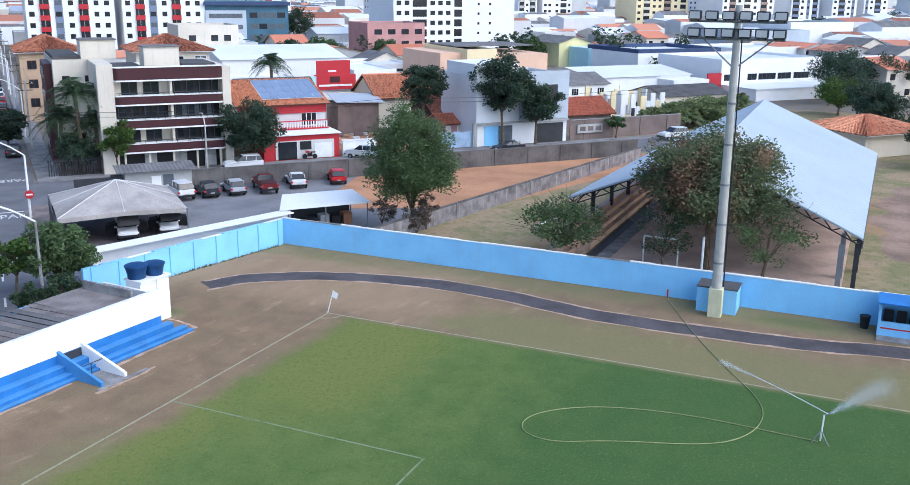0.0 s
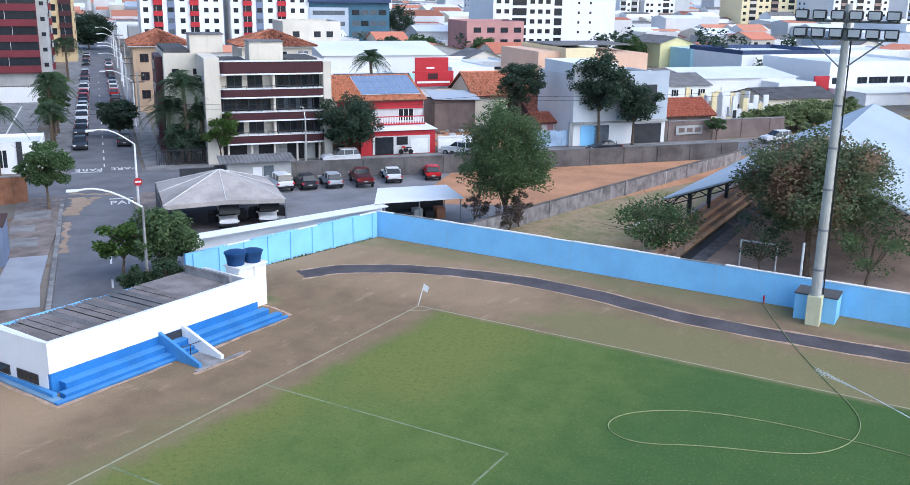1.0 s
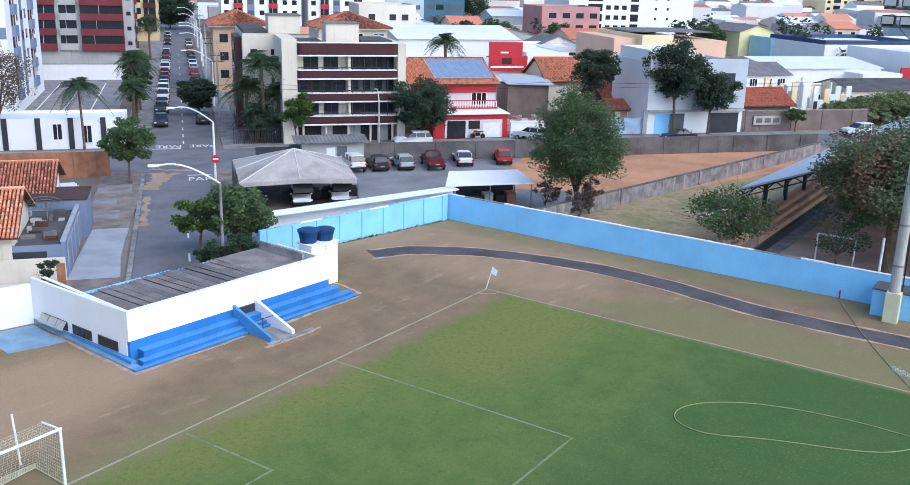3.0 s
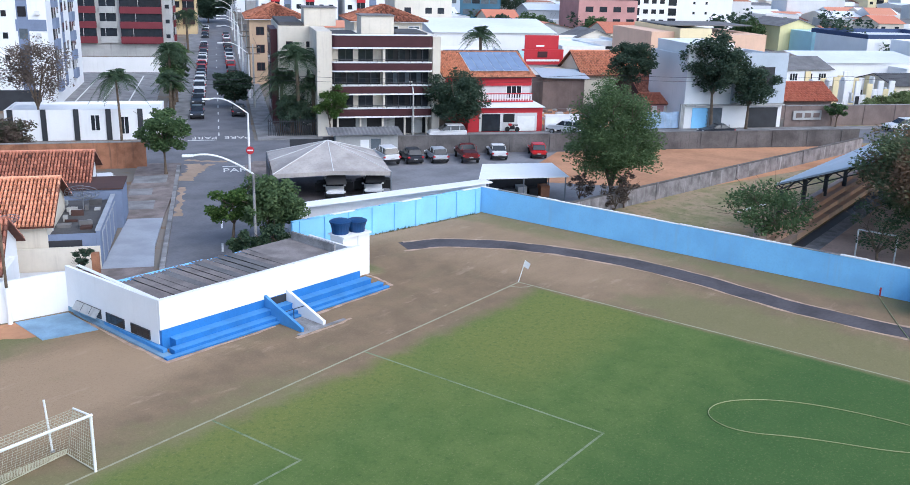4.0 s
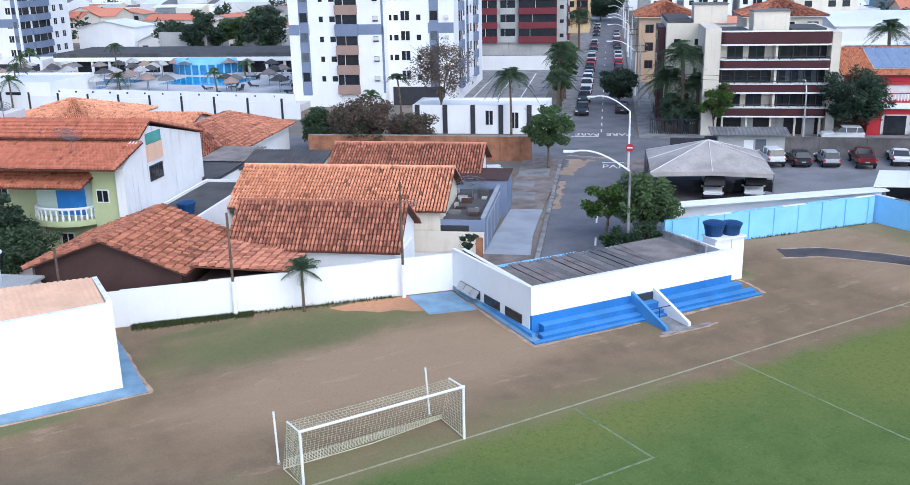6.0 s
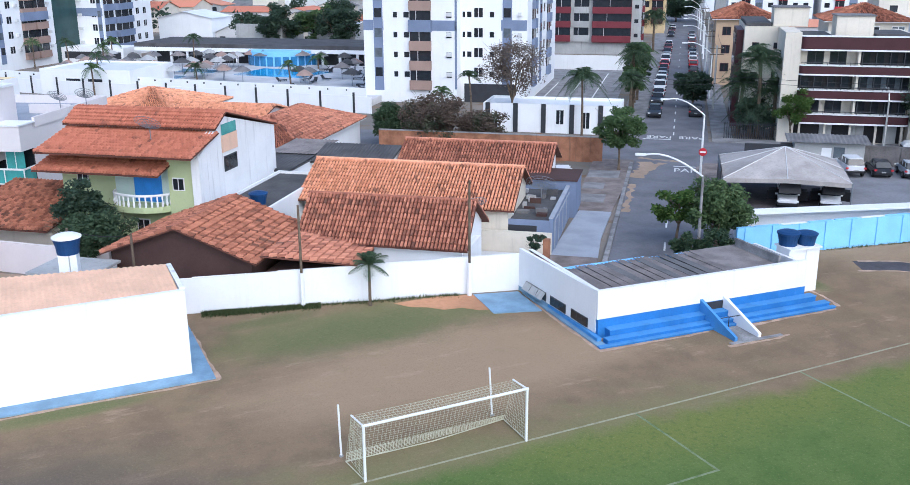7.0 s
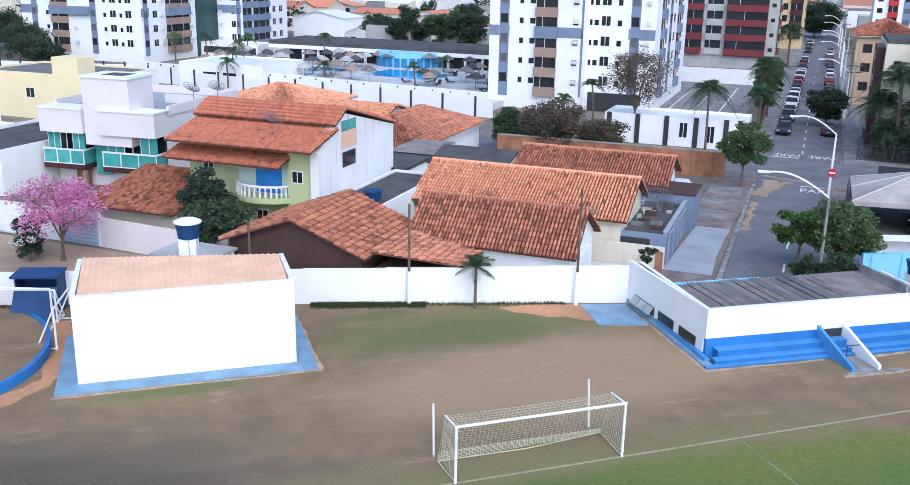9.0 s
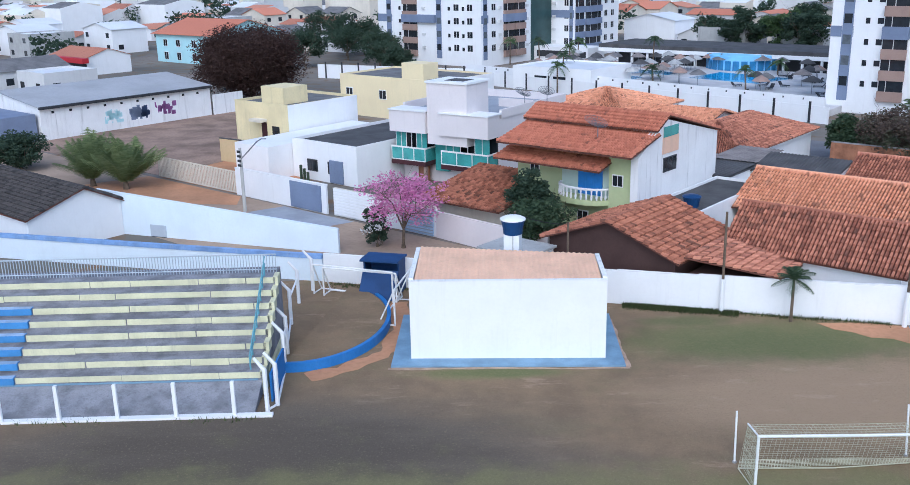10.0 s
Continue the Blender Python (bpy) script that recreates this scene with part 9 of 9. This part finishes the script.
for k, (p, q, h) in enumerate(((-84.0, 53.6, 4.4), (-26, 50, 5), (-58, 66, 4), (-90, 64, 5), (-98, 78, 5), (-86, 88, 6), (-50, 82, 4), (-47, 75, 3.5), (-118, 86, 5), (-112, 88, 5), (-104, 90, 5), (-122, 84, 5), (-29, 46, 3.4), (-129, 30, 9), (-62, 88, 3), (-76, 70, 3), (70, 150, 7))):
    make_palm("palm_tree", "slim palm among the club buildings", C(p, q), h, 2.6, 15, 30 + k, "leaf_grey" if k % 2 else "leaf", 0.14)

# ---- cars ----
PAINT = {}
for nm, c in (("white", (0.72, 0.72, 0.72)), ("silver", (0.45, 0.47, 0.5)), ("dark", (0.03, 0.035, 0.045)), ("wine", (0.16, 0.02, 0.02)), ("red", (0.5, 0.015, 0.02)), ("grey", (0.16, 0.17, 0.18))):
    PAINT[nm] = plain("car_paint_" + nm, c, 0.3, 0.03, 1.0, spec=0.5, bump=0.0)


def make_car(label, m, paint, kind="hatch", group="parked cars"):
    """A car facing +y: body shell, glasshouse, wheels, lamps."""
    ob = thing("car", label, "car", m, group)
    L, W_ = {"hatch": (3.9, 1.66), "sedan": (4.3, 1.7), "pickup": (4.9, 1.78), "suv": (4.4, 1.82)}[kind]
    up = 0.15 if kind in ("suv", "pickup") else 0.0
    h = L / 2
    prof = {"hatch": [(-h, 0.35), (-h + 0.02, 0.85), (-h + 0.25, 0.95), (0.75, 0.93), (h - 0.25, 0.78), (h, 0.6), (h, 0.35)],
            "sedan": [(-h, 0.4), (-h, 0.85), (-h + 0.2, 0.95), (0.75, 0.93), (h - 0.25, 0.8), (h, 0.6), (h, 0.35)],
            "pickup": [(-h, 0.45), (-h, 0.98), (-0.3, 1.0), (0.95, 1.0), (h - 0.2, 0.92), (h, 0.65), (h, 0.4)],
            "suv": [(-h, 0.4), (-h, 0.95), (-h + 0.15, 1.02), (0.85, 1.0), (h - 0.2, 0.9), (h, 0.65), (h, 0.4)]}[kind]
    cab = {"hatch": [(-h + 0.12, 0.93), (-h + 0.5, 1.42), (0.05, 1.45), (0.85, 0.92)], "sedan": [(-h + 0.55, 0.93), (-0.95, 1.38), (0.1, 1.4), (0.85, 0.92)],
           "pickup": [(-0.45, 1.0), (-0.35, 1.5), (0.35, 1.52), (1.05, 0.99)], "suv": [(-h + 0.1, 1.0), (-h + 0.35, 1.55), (0.15, 1.58), (0.95, 0.99)]}[kind]

    def loft(name, pr, w0, w1, mat, zlo=None):
        bm = bmesh.new()
        zs = [z for _, z in pr]
        zm, zM = min(zs), max(zs)
        a, b = [], []
        for y, z in pr:
            w = (w0 + (w1 - w0) * (z - zm) / max(zM - zm, 1e-3)) * (1 - 0.13 * min(1.0, abs(y) / h) ** 3)
            a.append(bm.verts.new((-w / 2, y, z + up)))
            b.append(bm.verts.new((w / 2, y, z + up)))
        bm.faces.new(a)
        bm.faces.new(b[::-1])
        for k in range(len(pr)):
            j = (k + 1) % len(pr)
            bm.faces.new((a[j], a[k], b[k], b[j]))
        bmesh.ops.recalc_face_normals(bm, faces=bm.faces)
        bmesh.ops.bevel(bm, geom=bm.edges[:], offset=0.05, segments=2, affect="EDGES")
        return part(name, bm, mat, ob, smooth=False)

    loft("body", prof, W_, W_ * 0.97, PAINT[paint])
    loft("glasshouse", cab, W_ * 0.94, W_ * 0.74, M["glass"])
    rf = cab[1:3]
    box("roof", (-W_ * 0.37, W_ * 0.37, rf[0][0] + 0.05, rf[1][0] - 0.02, rf[0][1] - 0.03 + up, rf[1][1] + 0.035 + up), PAINT[paint], ob, bevel=0.03)
    if kind == "pickup":
        box("cargo_bed", (-W_ * 0.4, W_ * 0.4, -h + 0.12, -0.6, 0.99 + up, 1.02 + up), M["maroon"], ob)
    for sx in (-1, 1):
        for y in (-h + 0.75, h - 0.8):
            w = lathe("wheel", [(0.29, -0.1), (0.31, -0.06), (0.31, 0.06), (0.29, 0.1)], M["rubber"], ob, 14)
            w.matrix_basis = pose(sx * (W_ / 2 - 0.08), y, 0.31, 0, 90, 0)
            r = lathe("rim", [(0.19, 0.1 * sx), (0.17, 0.115 * sx)], M["steel"], w, 10)
        box("tail_lamp", (sx * W_ * 0.44 - 0.12, sx * W_ * 0.44 + 0.12, -h - 0.03, -h + 0.02, 0.68 + up, 0.85 + up), M["red"], ob)
        box("headlamp", (sx * W_ * 0.40 - 0.16, sx * W_ * 0.40 + 0.16, h - 0.06, h + 0.02, 0.58 + up, 0.72 + up), M["whitesteel"], ob)
        box("wing_mirror", (sx * W_ * 0.53 - 0.07, sx * W_ * 0.53 + 0.07, 0.62, 0.74, 0.9 + up, 1.02 + up), PAINT[paint], ob)
    box("bumper", (-W_ * 0.48, W_ * 0.48, h - 0.04, h + 0.06, 0.3 + up, 0.5 + up), M["black"], ob, bevel=0.02)
    box("bumper", (-W_ * 0.48, W_ * 0.48, -h - 0.06, -h + 0.04, 0.3 + up, 0.52 + up), M["black"], ob, bevel=0.02)
    box("plate", (-0.2, 0.2, -h - 0.075, -h - 0.062, 0.52 + up, 0.64 + up), M["greywall"], ob)
    for sx in (-1, 1):
        for y in (0.6, -0.45):
            box("window_post", (sx * W_ * 0.415 - 0.03, sx * W_ * 0.415 + 0.03, y - 0.9, y - 0.84, 0.98 + up, rf[1][1] + up), PAINT[paint], ob)
    return ob


Z = 0.03
lib = {}
for p, q, r, paint, kind, lab in ((16.4, 22.8, 8, "white", "suv", "white compact sport utility car in the lot"), (19.0, 22.9, 5, "dark", "hatch", "dark hatchback parked in the lot"), (21.7, 22.9, 2, "silver", "hatch", "silver hatchback parked in the lot"),
                                  (24.9, 22.9, -3, "wine", "pickup", "dark red pickup parked in the lot"), (28.5, 24.0, -8, "white", "sedan", "white saloon parked in the lot"), (33.0, 24.1, -12, "red", "hatch", "bright red hatchback parked on the red earth"),
                                  (9.6, 9.6, 178, "white", "hatch", "white hatchback with doors open under the tent"), (13.0, 10.0, 176, "white", "hatch", "white hatchback with doors open under the tent"),
                                  (25.6, 34.6, 88, "white", "suv", "white car on the cross street"), (59.5, 34.0, 90, "dark", "sedan", "dark blue saloon on the cross street"), (86.0, 34.0, 90, "white", "suv", "white van on the cross street"), (40.8, 36.5, 40, "white", "suv", "white car half hidden by the shop"),
                                  (-9.6, 14.0, 10, "white", "hatch", "white car in a small yard")):
    lib[paint, kind] = make_car(lab, C(p, q, Z, r), paint, kind)
for p, q, sx in ((9.6, 9.6, 1), (13.0, 10.0, 1)):
    for s in (-1, 1):
        d = thing("open_door_leaf", "open black car door seen from inside", "car door", C(p + s * 1.15, q - 0.2, 0.4, 60 * s), "open car doors")
        box("panel", (-0.05, 0.05, -0.55, 0.55, 0, 0.8), M["black"], d, bevel=0.03)
        box("window_ring", (-0.03, 0.03, -0.4, 0.4, 0.75, 1.0), M["darksteel"], d)
    bt = thing("raised_tailgate", "raised dark car tailgate under the tent", "car tailgate", C(p, q - 1.85, 1.3, 0), "open bonnets")
    solid("panel", [(-0.85, -0.25, 0.1), (0.85, -0.25, 0.1), (0.8, 0.3, 0.9), (-0.8, 0.3, 0.9), (-0.85, -0.18, 0.04), (0.85, -0.18, 0.04), (0.8, 0.4, 0.86), (-0.8, 0.4, 0.86)], [(0, 1, 2, 3), (7, 6, 5, 4), (0, 4, 5, 1), (1, 5, 6, 2), (2, 6, 7, 3), (3, 7, 4, 0)], M["black"], bt)
rng = random.Random(6)
street = [(-2.5, q) for q in (53.0, 64.4, 70, 76, 82.5, 90, 96, 102, 109, 116, 124, 133, 141, 150, 180, 190, 205)] + [(2.6, q) for q in (54.5, 84, 92, 100, 110, 118, 126, 134, 148, 156, 171, 182)]
for p, q in street:
    k = rng.choice(list(lib))
    o = copy_thing(lib[k], C(p, q, Z, 180 if p < 0 else 0))
    o["label"] = "%s car parked along the street" % {"white": "white", "silver": "silver", "dark": "dark", "wine": "dark red", "red": "red", "grey": "grey"}[k[0]]
mc = thing("motorcycle", "dark motorcycle before the red shop", "motorcycle", C(34.6, 38.3, 0.13, 80))
for y in (-0.6, 0.6):
    w = lathe("wheel", [(0.2, -0.05), (0.3, -0.04), (0.3, 0.04), (0.2, 0.05)], M["rubber"], mc, 14)
    w.matrix_basis = pose(0, y, 0.3, 0, 90, 0)
box("engine", (-0.15, 0.15, -0.3, 0.3, 0.3, 0.7), M["black"], mc, bevel=0.05)
box("seat", (-0.14, 0.14, -0.7, 0.05, 0.75, 0.87), M["black"], mc, bevel=0.04)
box("fuel_tank", (-0.16, 0.16, 0.05, 0.5, 0.72, 0.98), PAINT["red"], mc, bevel=0.06)
rods("handlebar", [((-0.35, 0.5, 1.08), (0.35, 0.5, 1.08)), ((0, 0.6, 0.3), (0, 0.48, 1.08))], 0.025, M["steel"], mc)


# ---- street lamps, poles and wires ----
def street_lamp(p, q, h=8.0, arm=3.4, turn=180, double=False, post="whitesteel"):
    ob = thing("street_lamp", "white street lamp with a long curved arm", "street lamp", C(p, q, 0.03, turn), "street lamps")
    rod("pole", (0, 0, 0), (0, 0, h * 0.8), 0.12, M[post], ob, r1=0.08)
    P = [(arm * t, 0, h * 0.8 + h * 0.2 * math.sin(t * 1.9)) for t in [k / 8 for k in range(9)]]
    for j, (z, n) in enumerate(((0, 1),) + (((-2.2, 1),) if double else ())):
        a = tube("arm", [(x0, y0, z0 + z) for x0, y0, z0 in P], 0.065, M["whitesteel"], ob)
        box("lamp_head", (P[-1][0] - 0.1, P[-1][0] + 0.65, -0.14, 0.14, P[-1][2] + z - 0.08, P[-1][2] + z + 0.08), M["whitesteel"], a, bevel=0.03)
    return ob


street_lamp(2.8, 19.0, 7.1, 3.4, 180)
for q in (69.2, 104, 125, 136, 170, 205, 245):
    street_lamp(4.6, q, 8.0, 3.6, 180)
street_lamp(2.3, -6.8, 7.0, 3.9, 180, post="concrete")
sgn = thing("road_sign", "round red and white road sign on the lamp post", "road sign", C(2.88, 18.85, 2.26), "")
lathe("disc", [(0.38, 0), (0.38, 0.03)], M["red"], sgn, 20).matrix_basis = pose(0, 0, 0, 90, 0, 0)
box("bar", (-0.26, 0.26, -0.05, -0.035, -0.07, 0.07), M["white"], sgn)
rod("bracket", (0, 0.02, 0), (0, 0.2, 0), 0.03, M["steel"], sgn)


def utility_pole(m, h, arms=1, label="weathered concrete utility pole with a crossarm"):
    ob = thing("utility_pole", label, "utility pole", m, "utility poles")
    rod("shaft", (0, 0, 0), (0, 0, h), 0.16 if arms else 0.09, M["pole" if arms else "bark"], ob, r1=0.1 if arms else 0.07)
    for k in range(arms):
        box("crossarm", (-0.9, 0.9, -0.05, 0.05, h - 0.5 - 0.8 * k, h - 0.38 - 0.8 * k), M["bark"], ob)
        for x in (-0.8, -0.3, 0.3, 0.8):
            lathe("insulator", [(0.05, 0), (0.07, 0.06), (0.03, 0.14)], M["greywall"], ob, 8, at=(x, 0, h - 0.38 - 0.8 * k))
    return ob


poles = [C(4.9, 60, 0.03), C(5.0, 90, 0.03), C(5.1, 120, 0.03), C(5.1, 160, 0.03), C(5.1, 210, 0.03)]
for m in poles:
    utility_pole(m, 8.5, 2)
for x, y, h in ((6.05, 17.2, 7.2), (-3.6, 19.95, 6.2), (-12.3, 24.8, 4.4), (-15.6, 27.0, 4.6)):
    up_ = utility_pole(pose(x, y, 0.02), h, 0, "thin weathered pole beside the white wall")
    if h > 6:
        rod("painted_foot", (0, 0, 0), (0, 0, 2.1), 0.14, M["white"], up_, label="whitewashed lower end")
lampL = thing("street_lamp", "grey utility pole with a curved lamp arm", "street lamp", C(-63.9, -23.6, 0.02, 0), "street lamps")
rod("pole", (0, 0, 0), (0, 0, 5.6), 0.16, M["pole"], lampL, r1=0.12)
tube("arm", [(0, 0, 4.6), (0.9, 0.2, 5.4), (1.9, 0.4, 6.3), (2.4, 0.5, 6.55), (2.9, 0.6, 6.6)], 0.05, M["steel"], lampL)
for k in range(4):
    box("bracket", (-0.2, 0.2, -0.2, -0.12, 4.0 + 0.4 * k, 4.2 + 0.4 * k), M["darksteel"], lampL)
street_lamp(22.0, 36.6, 6.2, 1.4, 90, post="pole")


def wire(a, b, sag=0.5):
    cu = bpy.data.curves.new("power_line", "CURVE")
    cu.dimensions, cu.bevel_depth, cu.bevel_resolution = "3D", 0.02, 0
    sp = cu.splines.new("POLY")
    sp.points.add(12)
    for k, pt in enumerate(sp.points):
        t = k / 12
        v = Vector(a).lerp(Vector(b), t)
        pt.co = (v.x, v.y, v.z - sag * 4 * t * (1 - t), 1)
    cu.materials.append(M["black"])
    tagged(new("power_line", cu), "thin black overhead power line", "power line", "power lines")


for a, b in zip(poles, poles[1:]):
    for x in (-0.8, 0.0, 0.8):
        wire(a @ Vector((x, 0, 8.2)), b @ Vector((x, 0, 8.2)))
for z in (6.6, 7.1):
    wire(C(6, 37.2) @ Vector((0, 0, z)), C(45, 37.0) @ Vector((0, 0, z)))
    wire(C(45, 37.0) @ Vector((0, 0, z)), C(88, 37.0) @ Vector((0, 0, z)))
    wire(C(-4.8, 37.0) @ Vector((0, 0, z)), C(6, 37.2) @ Vector((0, 0, z)))
for a, b in (((-12.3, 24.8, 4.3), (-15.6, 27.0, 4.5)),):
    wire(a, b, 0.2)

# ---- concrete terrace ----
stand = thing("concrete_terrace", "weathered concrete terrace with pale yellow step fronts", "stand", pose(-28.9, 9.6, 0, 0, 0, 2.0))
LEN = 42.0
prof = [(-2.3, 0.0), (-2.3, 0.12), (0.0, 0.72)]
for k in range(8):
    prof += [(0.76 * k, 0.72 + 0.45 * k), (0.76 * k, 0.72 + 0.45 * (k + 1))]
prof += [(7.2, 4.32), (7.2, 0.0)]
pts, faces, n = [], [], len(prof)
for x in (-LEN, 0.0):
    pts += [(x, y, z) for y, z in prof]
for k in range(n):
    j = (k + 1) % n
    faces.append((k, n + k, n + j, j))
faces += [tuple(range(n)), tuple(range(2 * n - 1, n - 1, -1))]
solid("steps", pts, faces, M["treads"], stand)
rng = random.Random(2)
for k in range(8):
    x = (-12.2 - 0.07 * k if k < 6 else -LEN) + 0.05
    while x < -0.3:
        w_ = min(rng.uniform(1.8, 5.4), -0.05 - x)
        low, deep = 0.72 + 0.45 * k + rng.uniform(0.1, 0.16), rng.uniform(0.03, 0.06)
        box("step_front", (x, x + w_ - rng.uniform(0.015, 0.07), 0.76 * k - deep, 0.76 * k - 0.003, low, 0.72 + 0.45 * (k + 1) + 0.004), M["paleyellow"], stand, "faded yellow step front", bevel=0.012)
        x += w_
for k in range(6):
    z = 0.72 + 0.45 * k
    sl = box("blue_seat", (-LEN + 1.0, -12.2 - 0.07 * k, 0.76 * k - 0.12, 0.76 * k + 0.3, z + 0.12, z + 0.47), M["stepblue"], stand, "blue painted seat slab", bevel=0.02)
    box("pale_top", (-LEN + 1.05, -12.25 - 0.07 * k, 0.76 * k - 0.1, 0.76 * k + 0.28, z + 0.471, z + 0.482), M["paleblue"], sl, "pale seat top")
box("blue_base", (-LEN, -0.2, -0.035, -0.003, 0.73, 0.82), M["bluefloor"], stand, "faded blue painted base of the steps")
for k in range(15):
    x = -0.9 - 2.75 * k
    box("fence_post", (x - 0.09, x + 0.09, -2.62, -2.44, 0, 1.85), M["white"], stand, "white concrete fence post", bevel=0.02)
box("kerb", (-LEN, 0.9, -2.7, -2.36, 0, 0.14), M["white"], stand)
rail = thing("terrace_railing", "pale blue upright bar railing on top of the terrace", "railing", pose(-28.9, 9.6, 0, 0, 0, 2.0))
rods("top_rail", [((-LEN, 6.2, 5.35), (0, 6.2, 5.35))], 0.035, M["aluroof"], rail)
rods("bottom_rail", [((-LEN, 6.2, 4.5), (0, 6.2, 4.5))], 0.03, M["aluroof"], rail)
for k in range(120):
    rods("bar", [((-0.16 * k * 1.0 - 0.05, 6.2, 4.32), (-0.16 * k - 0.05, 6.2, 5.35))], 0.022, M["aluroof"], rail)
hr = thing("stair_handrail", "blue-green handrail down the end of the terrace", "railing", pose(-28.9, 9.6, 0, 0, 0, 2.0))
rods("rail", [((-0.6, 0.3, 1.9), (-0.6, 6.0, 5.3))], 0.035, M["railteal"], hr)
rods("mid_rail", [((-0.6, 0.3, 1.5), (-0.6, 6.0, 4.9))], 0.035, M["railteal"], hr)
for k in range(8):
    rods("upright", [((-0.6, 0.3 + 0.76 * k, 1.17 + 0.45 * k), (-0.6, 0.3 + 0.76 * k, 1.95 + 0.45 * k))], 0.045, M["railteal"], hr)
box("end_wall", (-0.12, 0.14, -0.1, 6.4, 0, 0.7), M["paleyellow"], hr)
for k in range(8):
    box("end_step", (-0.1, 0.16, 0.76 * k, 0.76 * k + 0.76, 0.7 + 0.45 * k, 1.2 + 0.45 * k), M["paleyellow"], hr, "yellow stepped end edge")
# crooked fence posts round the end of the terrace
for x, y, r in ((-28.25, 7.5, 0), (-27.9, 8.2, 8), (-28.3, 12.2, 10), (-28.6, 14.5, 12), (-29.2, 18.9, 12), (-29.4, 22.6, 15), (-28.9, 25.0, 15)):
    p_ = thing("bent_fence_post", "white concrete post with a bent top", "fence post", pose(x, y, 0.02, 0, 0, r), "fence posts")
    rod("shaft", (0, 0, 0), (0, 0, 2.2), 0.11, M["white"], p_, sides=6)
    rod("bent_top", (0, 0, 2.15), (-0.5, 0.1, 2.75), 0.1, M["white"], p_, r1=0.07, sides=6)
fr = thing("fence_rail", "white pipe rail along the fence posts", "fence", Matrix())
rods("rail", [((-28.25, 7.5, 0.1), (-27.9, 8.2, 0.1)), ((-27.9, 8.2, 0.1), (-28.3, 12.2, 0.1)), ((-28.3, 12.2, 1.6), (-28.6, 14.5, 1.6)), ((-28.6, 14.5, 0.4), (-29.2, 18.9, 0.4)), ((-29.2, 18.9, 1.7), (-29.4, 22.6, 1.7))], 0.06, M["white"], fr)
box("blue_gate", (-28.3, -28.2, 8.6, 11.8, 0.02, 1.5), M["deepblue"], fr, "blue sheet gate")
# ---- round bed with a blue kerb ----
bed = thing("round_bed", "half-round earth bed edged by a blue kerb", "planting bed", Matrix())
cx, cy, rx, ry = -28.2, 18.6, 4.7, 6.4
ang = [radians(-92 + 4.0 * k) for k in range(41)]
ring = [(cx + rx * math.cos(a), cy + ry * math.sin(a)) for a in ang]
prism("earth", ring, 0, 0.42, M["field"], bed)
bm = bmesh.new()
prev = None
for a in ang[:34]:
    v = [bm.verts.new((cx + (rx + o) * math.cos(a), cy + (ry + o) * math.sin(a), z)) for o, z in ((0.0, 0.0), (0.22, 0.0), (0.22, 0.55), (0.0, 0.55))]
    if prev:
        for k in range(4):
            bm.faces.new((prev[k], prev[(k + 1) % 4], v[(k + 1) % 4], v[k]))
    prev = v
part("kerb", bm, M["deepblue"], bed, "deep blue painted kerb")
tagged(ribbon("earth_path_strip", [(-27.0, 11.4), (-23.8, 13.6), (-22.8, 17.0), (-23.2, 22.5)], 1.0, 0.033, M["reddirt"], ragged=0.25), "worn red earth beside the kerb", "earth", kind="structure")
# ---- spare goal frames stacked by the store ----
for k, (x, y, r, w_, h_, d_) in enumerate(((-28.7, 24.3, -20, 5.6, 2.0, 1.0), (-28.0, 23.9, -17, 5.0, 1.9, 1.0), (-23.0, 18.4, 80, 4.4, 2.2, 1.0))):
    g2 = thing("spare_goal", "white tubular spare goal frame without a net", "goal", pose(x, y, 0.03, 0, 0, r), "spare goals")
    rod("post", (0, 0, 0), (0, 0, h_), 0.06, M["whitesteel"], g2)
    rod("post", (w_, 0, 0), (w_, 0, h_), 0.06, M["whitesteel"], g2)
    rod("crossbar", (0, 0, h_), (w_, 0, h_), 0.06, M["whitesteel"], g2)
    rod("back_bar", (0, d_, 0.05), (w_, d_, 0.05), 0.05, M["whitesteel"], g2)
    for xx in (0, w_):
        rod("stay", (xx, 0, h_), (xx, d_, 0.05), 0.045, M["whitesteel"], g2)
        rod("base_bar", (xx, 0, 0.05), (xx, d_, 0.05), 0.045, M["whitesteel"], g2)
bd = thing("blue_dugout_shell", "dark blue boarded dugout shell by the wall", "dugout", pose(-25.5, 24.3, 0.02, 0, 0, -14))
box("roof", (-0.1, 2.5, -0.2, 1.6, 2.2, 2.32), M["navy"], bd)
box("back", (0, 2.4, 1.4, 1.5, 0, 2.2), M["navy"], bd)
solid("sloping_front", [(0, -1.1, 0), (2.4, -1.1, 0), (2.4, 0.1, 1.6), (0, 0.1, 1.6), (0, -1.0, 0), (2.4, -1.0, 0), (2.4, 0.2, 1.6), (0, 0.2, 1.6)], [(0, 1, 2, 3), (7, 6, 5, 4), (0, 4, 5, 1), (1, 5, 6, 2), (2, 6, 7, 3), (3, 7, 4, 0)], M["navy"], bd)
for x in (0, 2.3):
    box("side", (x, x + 0.1, 0.2, 1.4, 0, 2.2), M["navy"], bd)
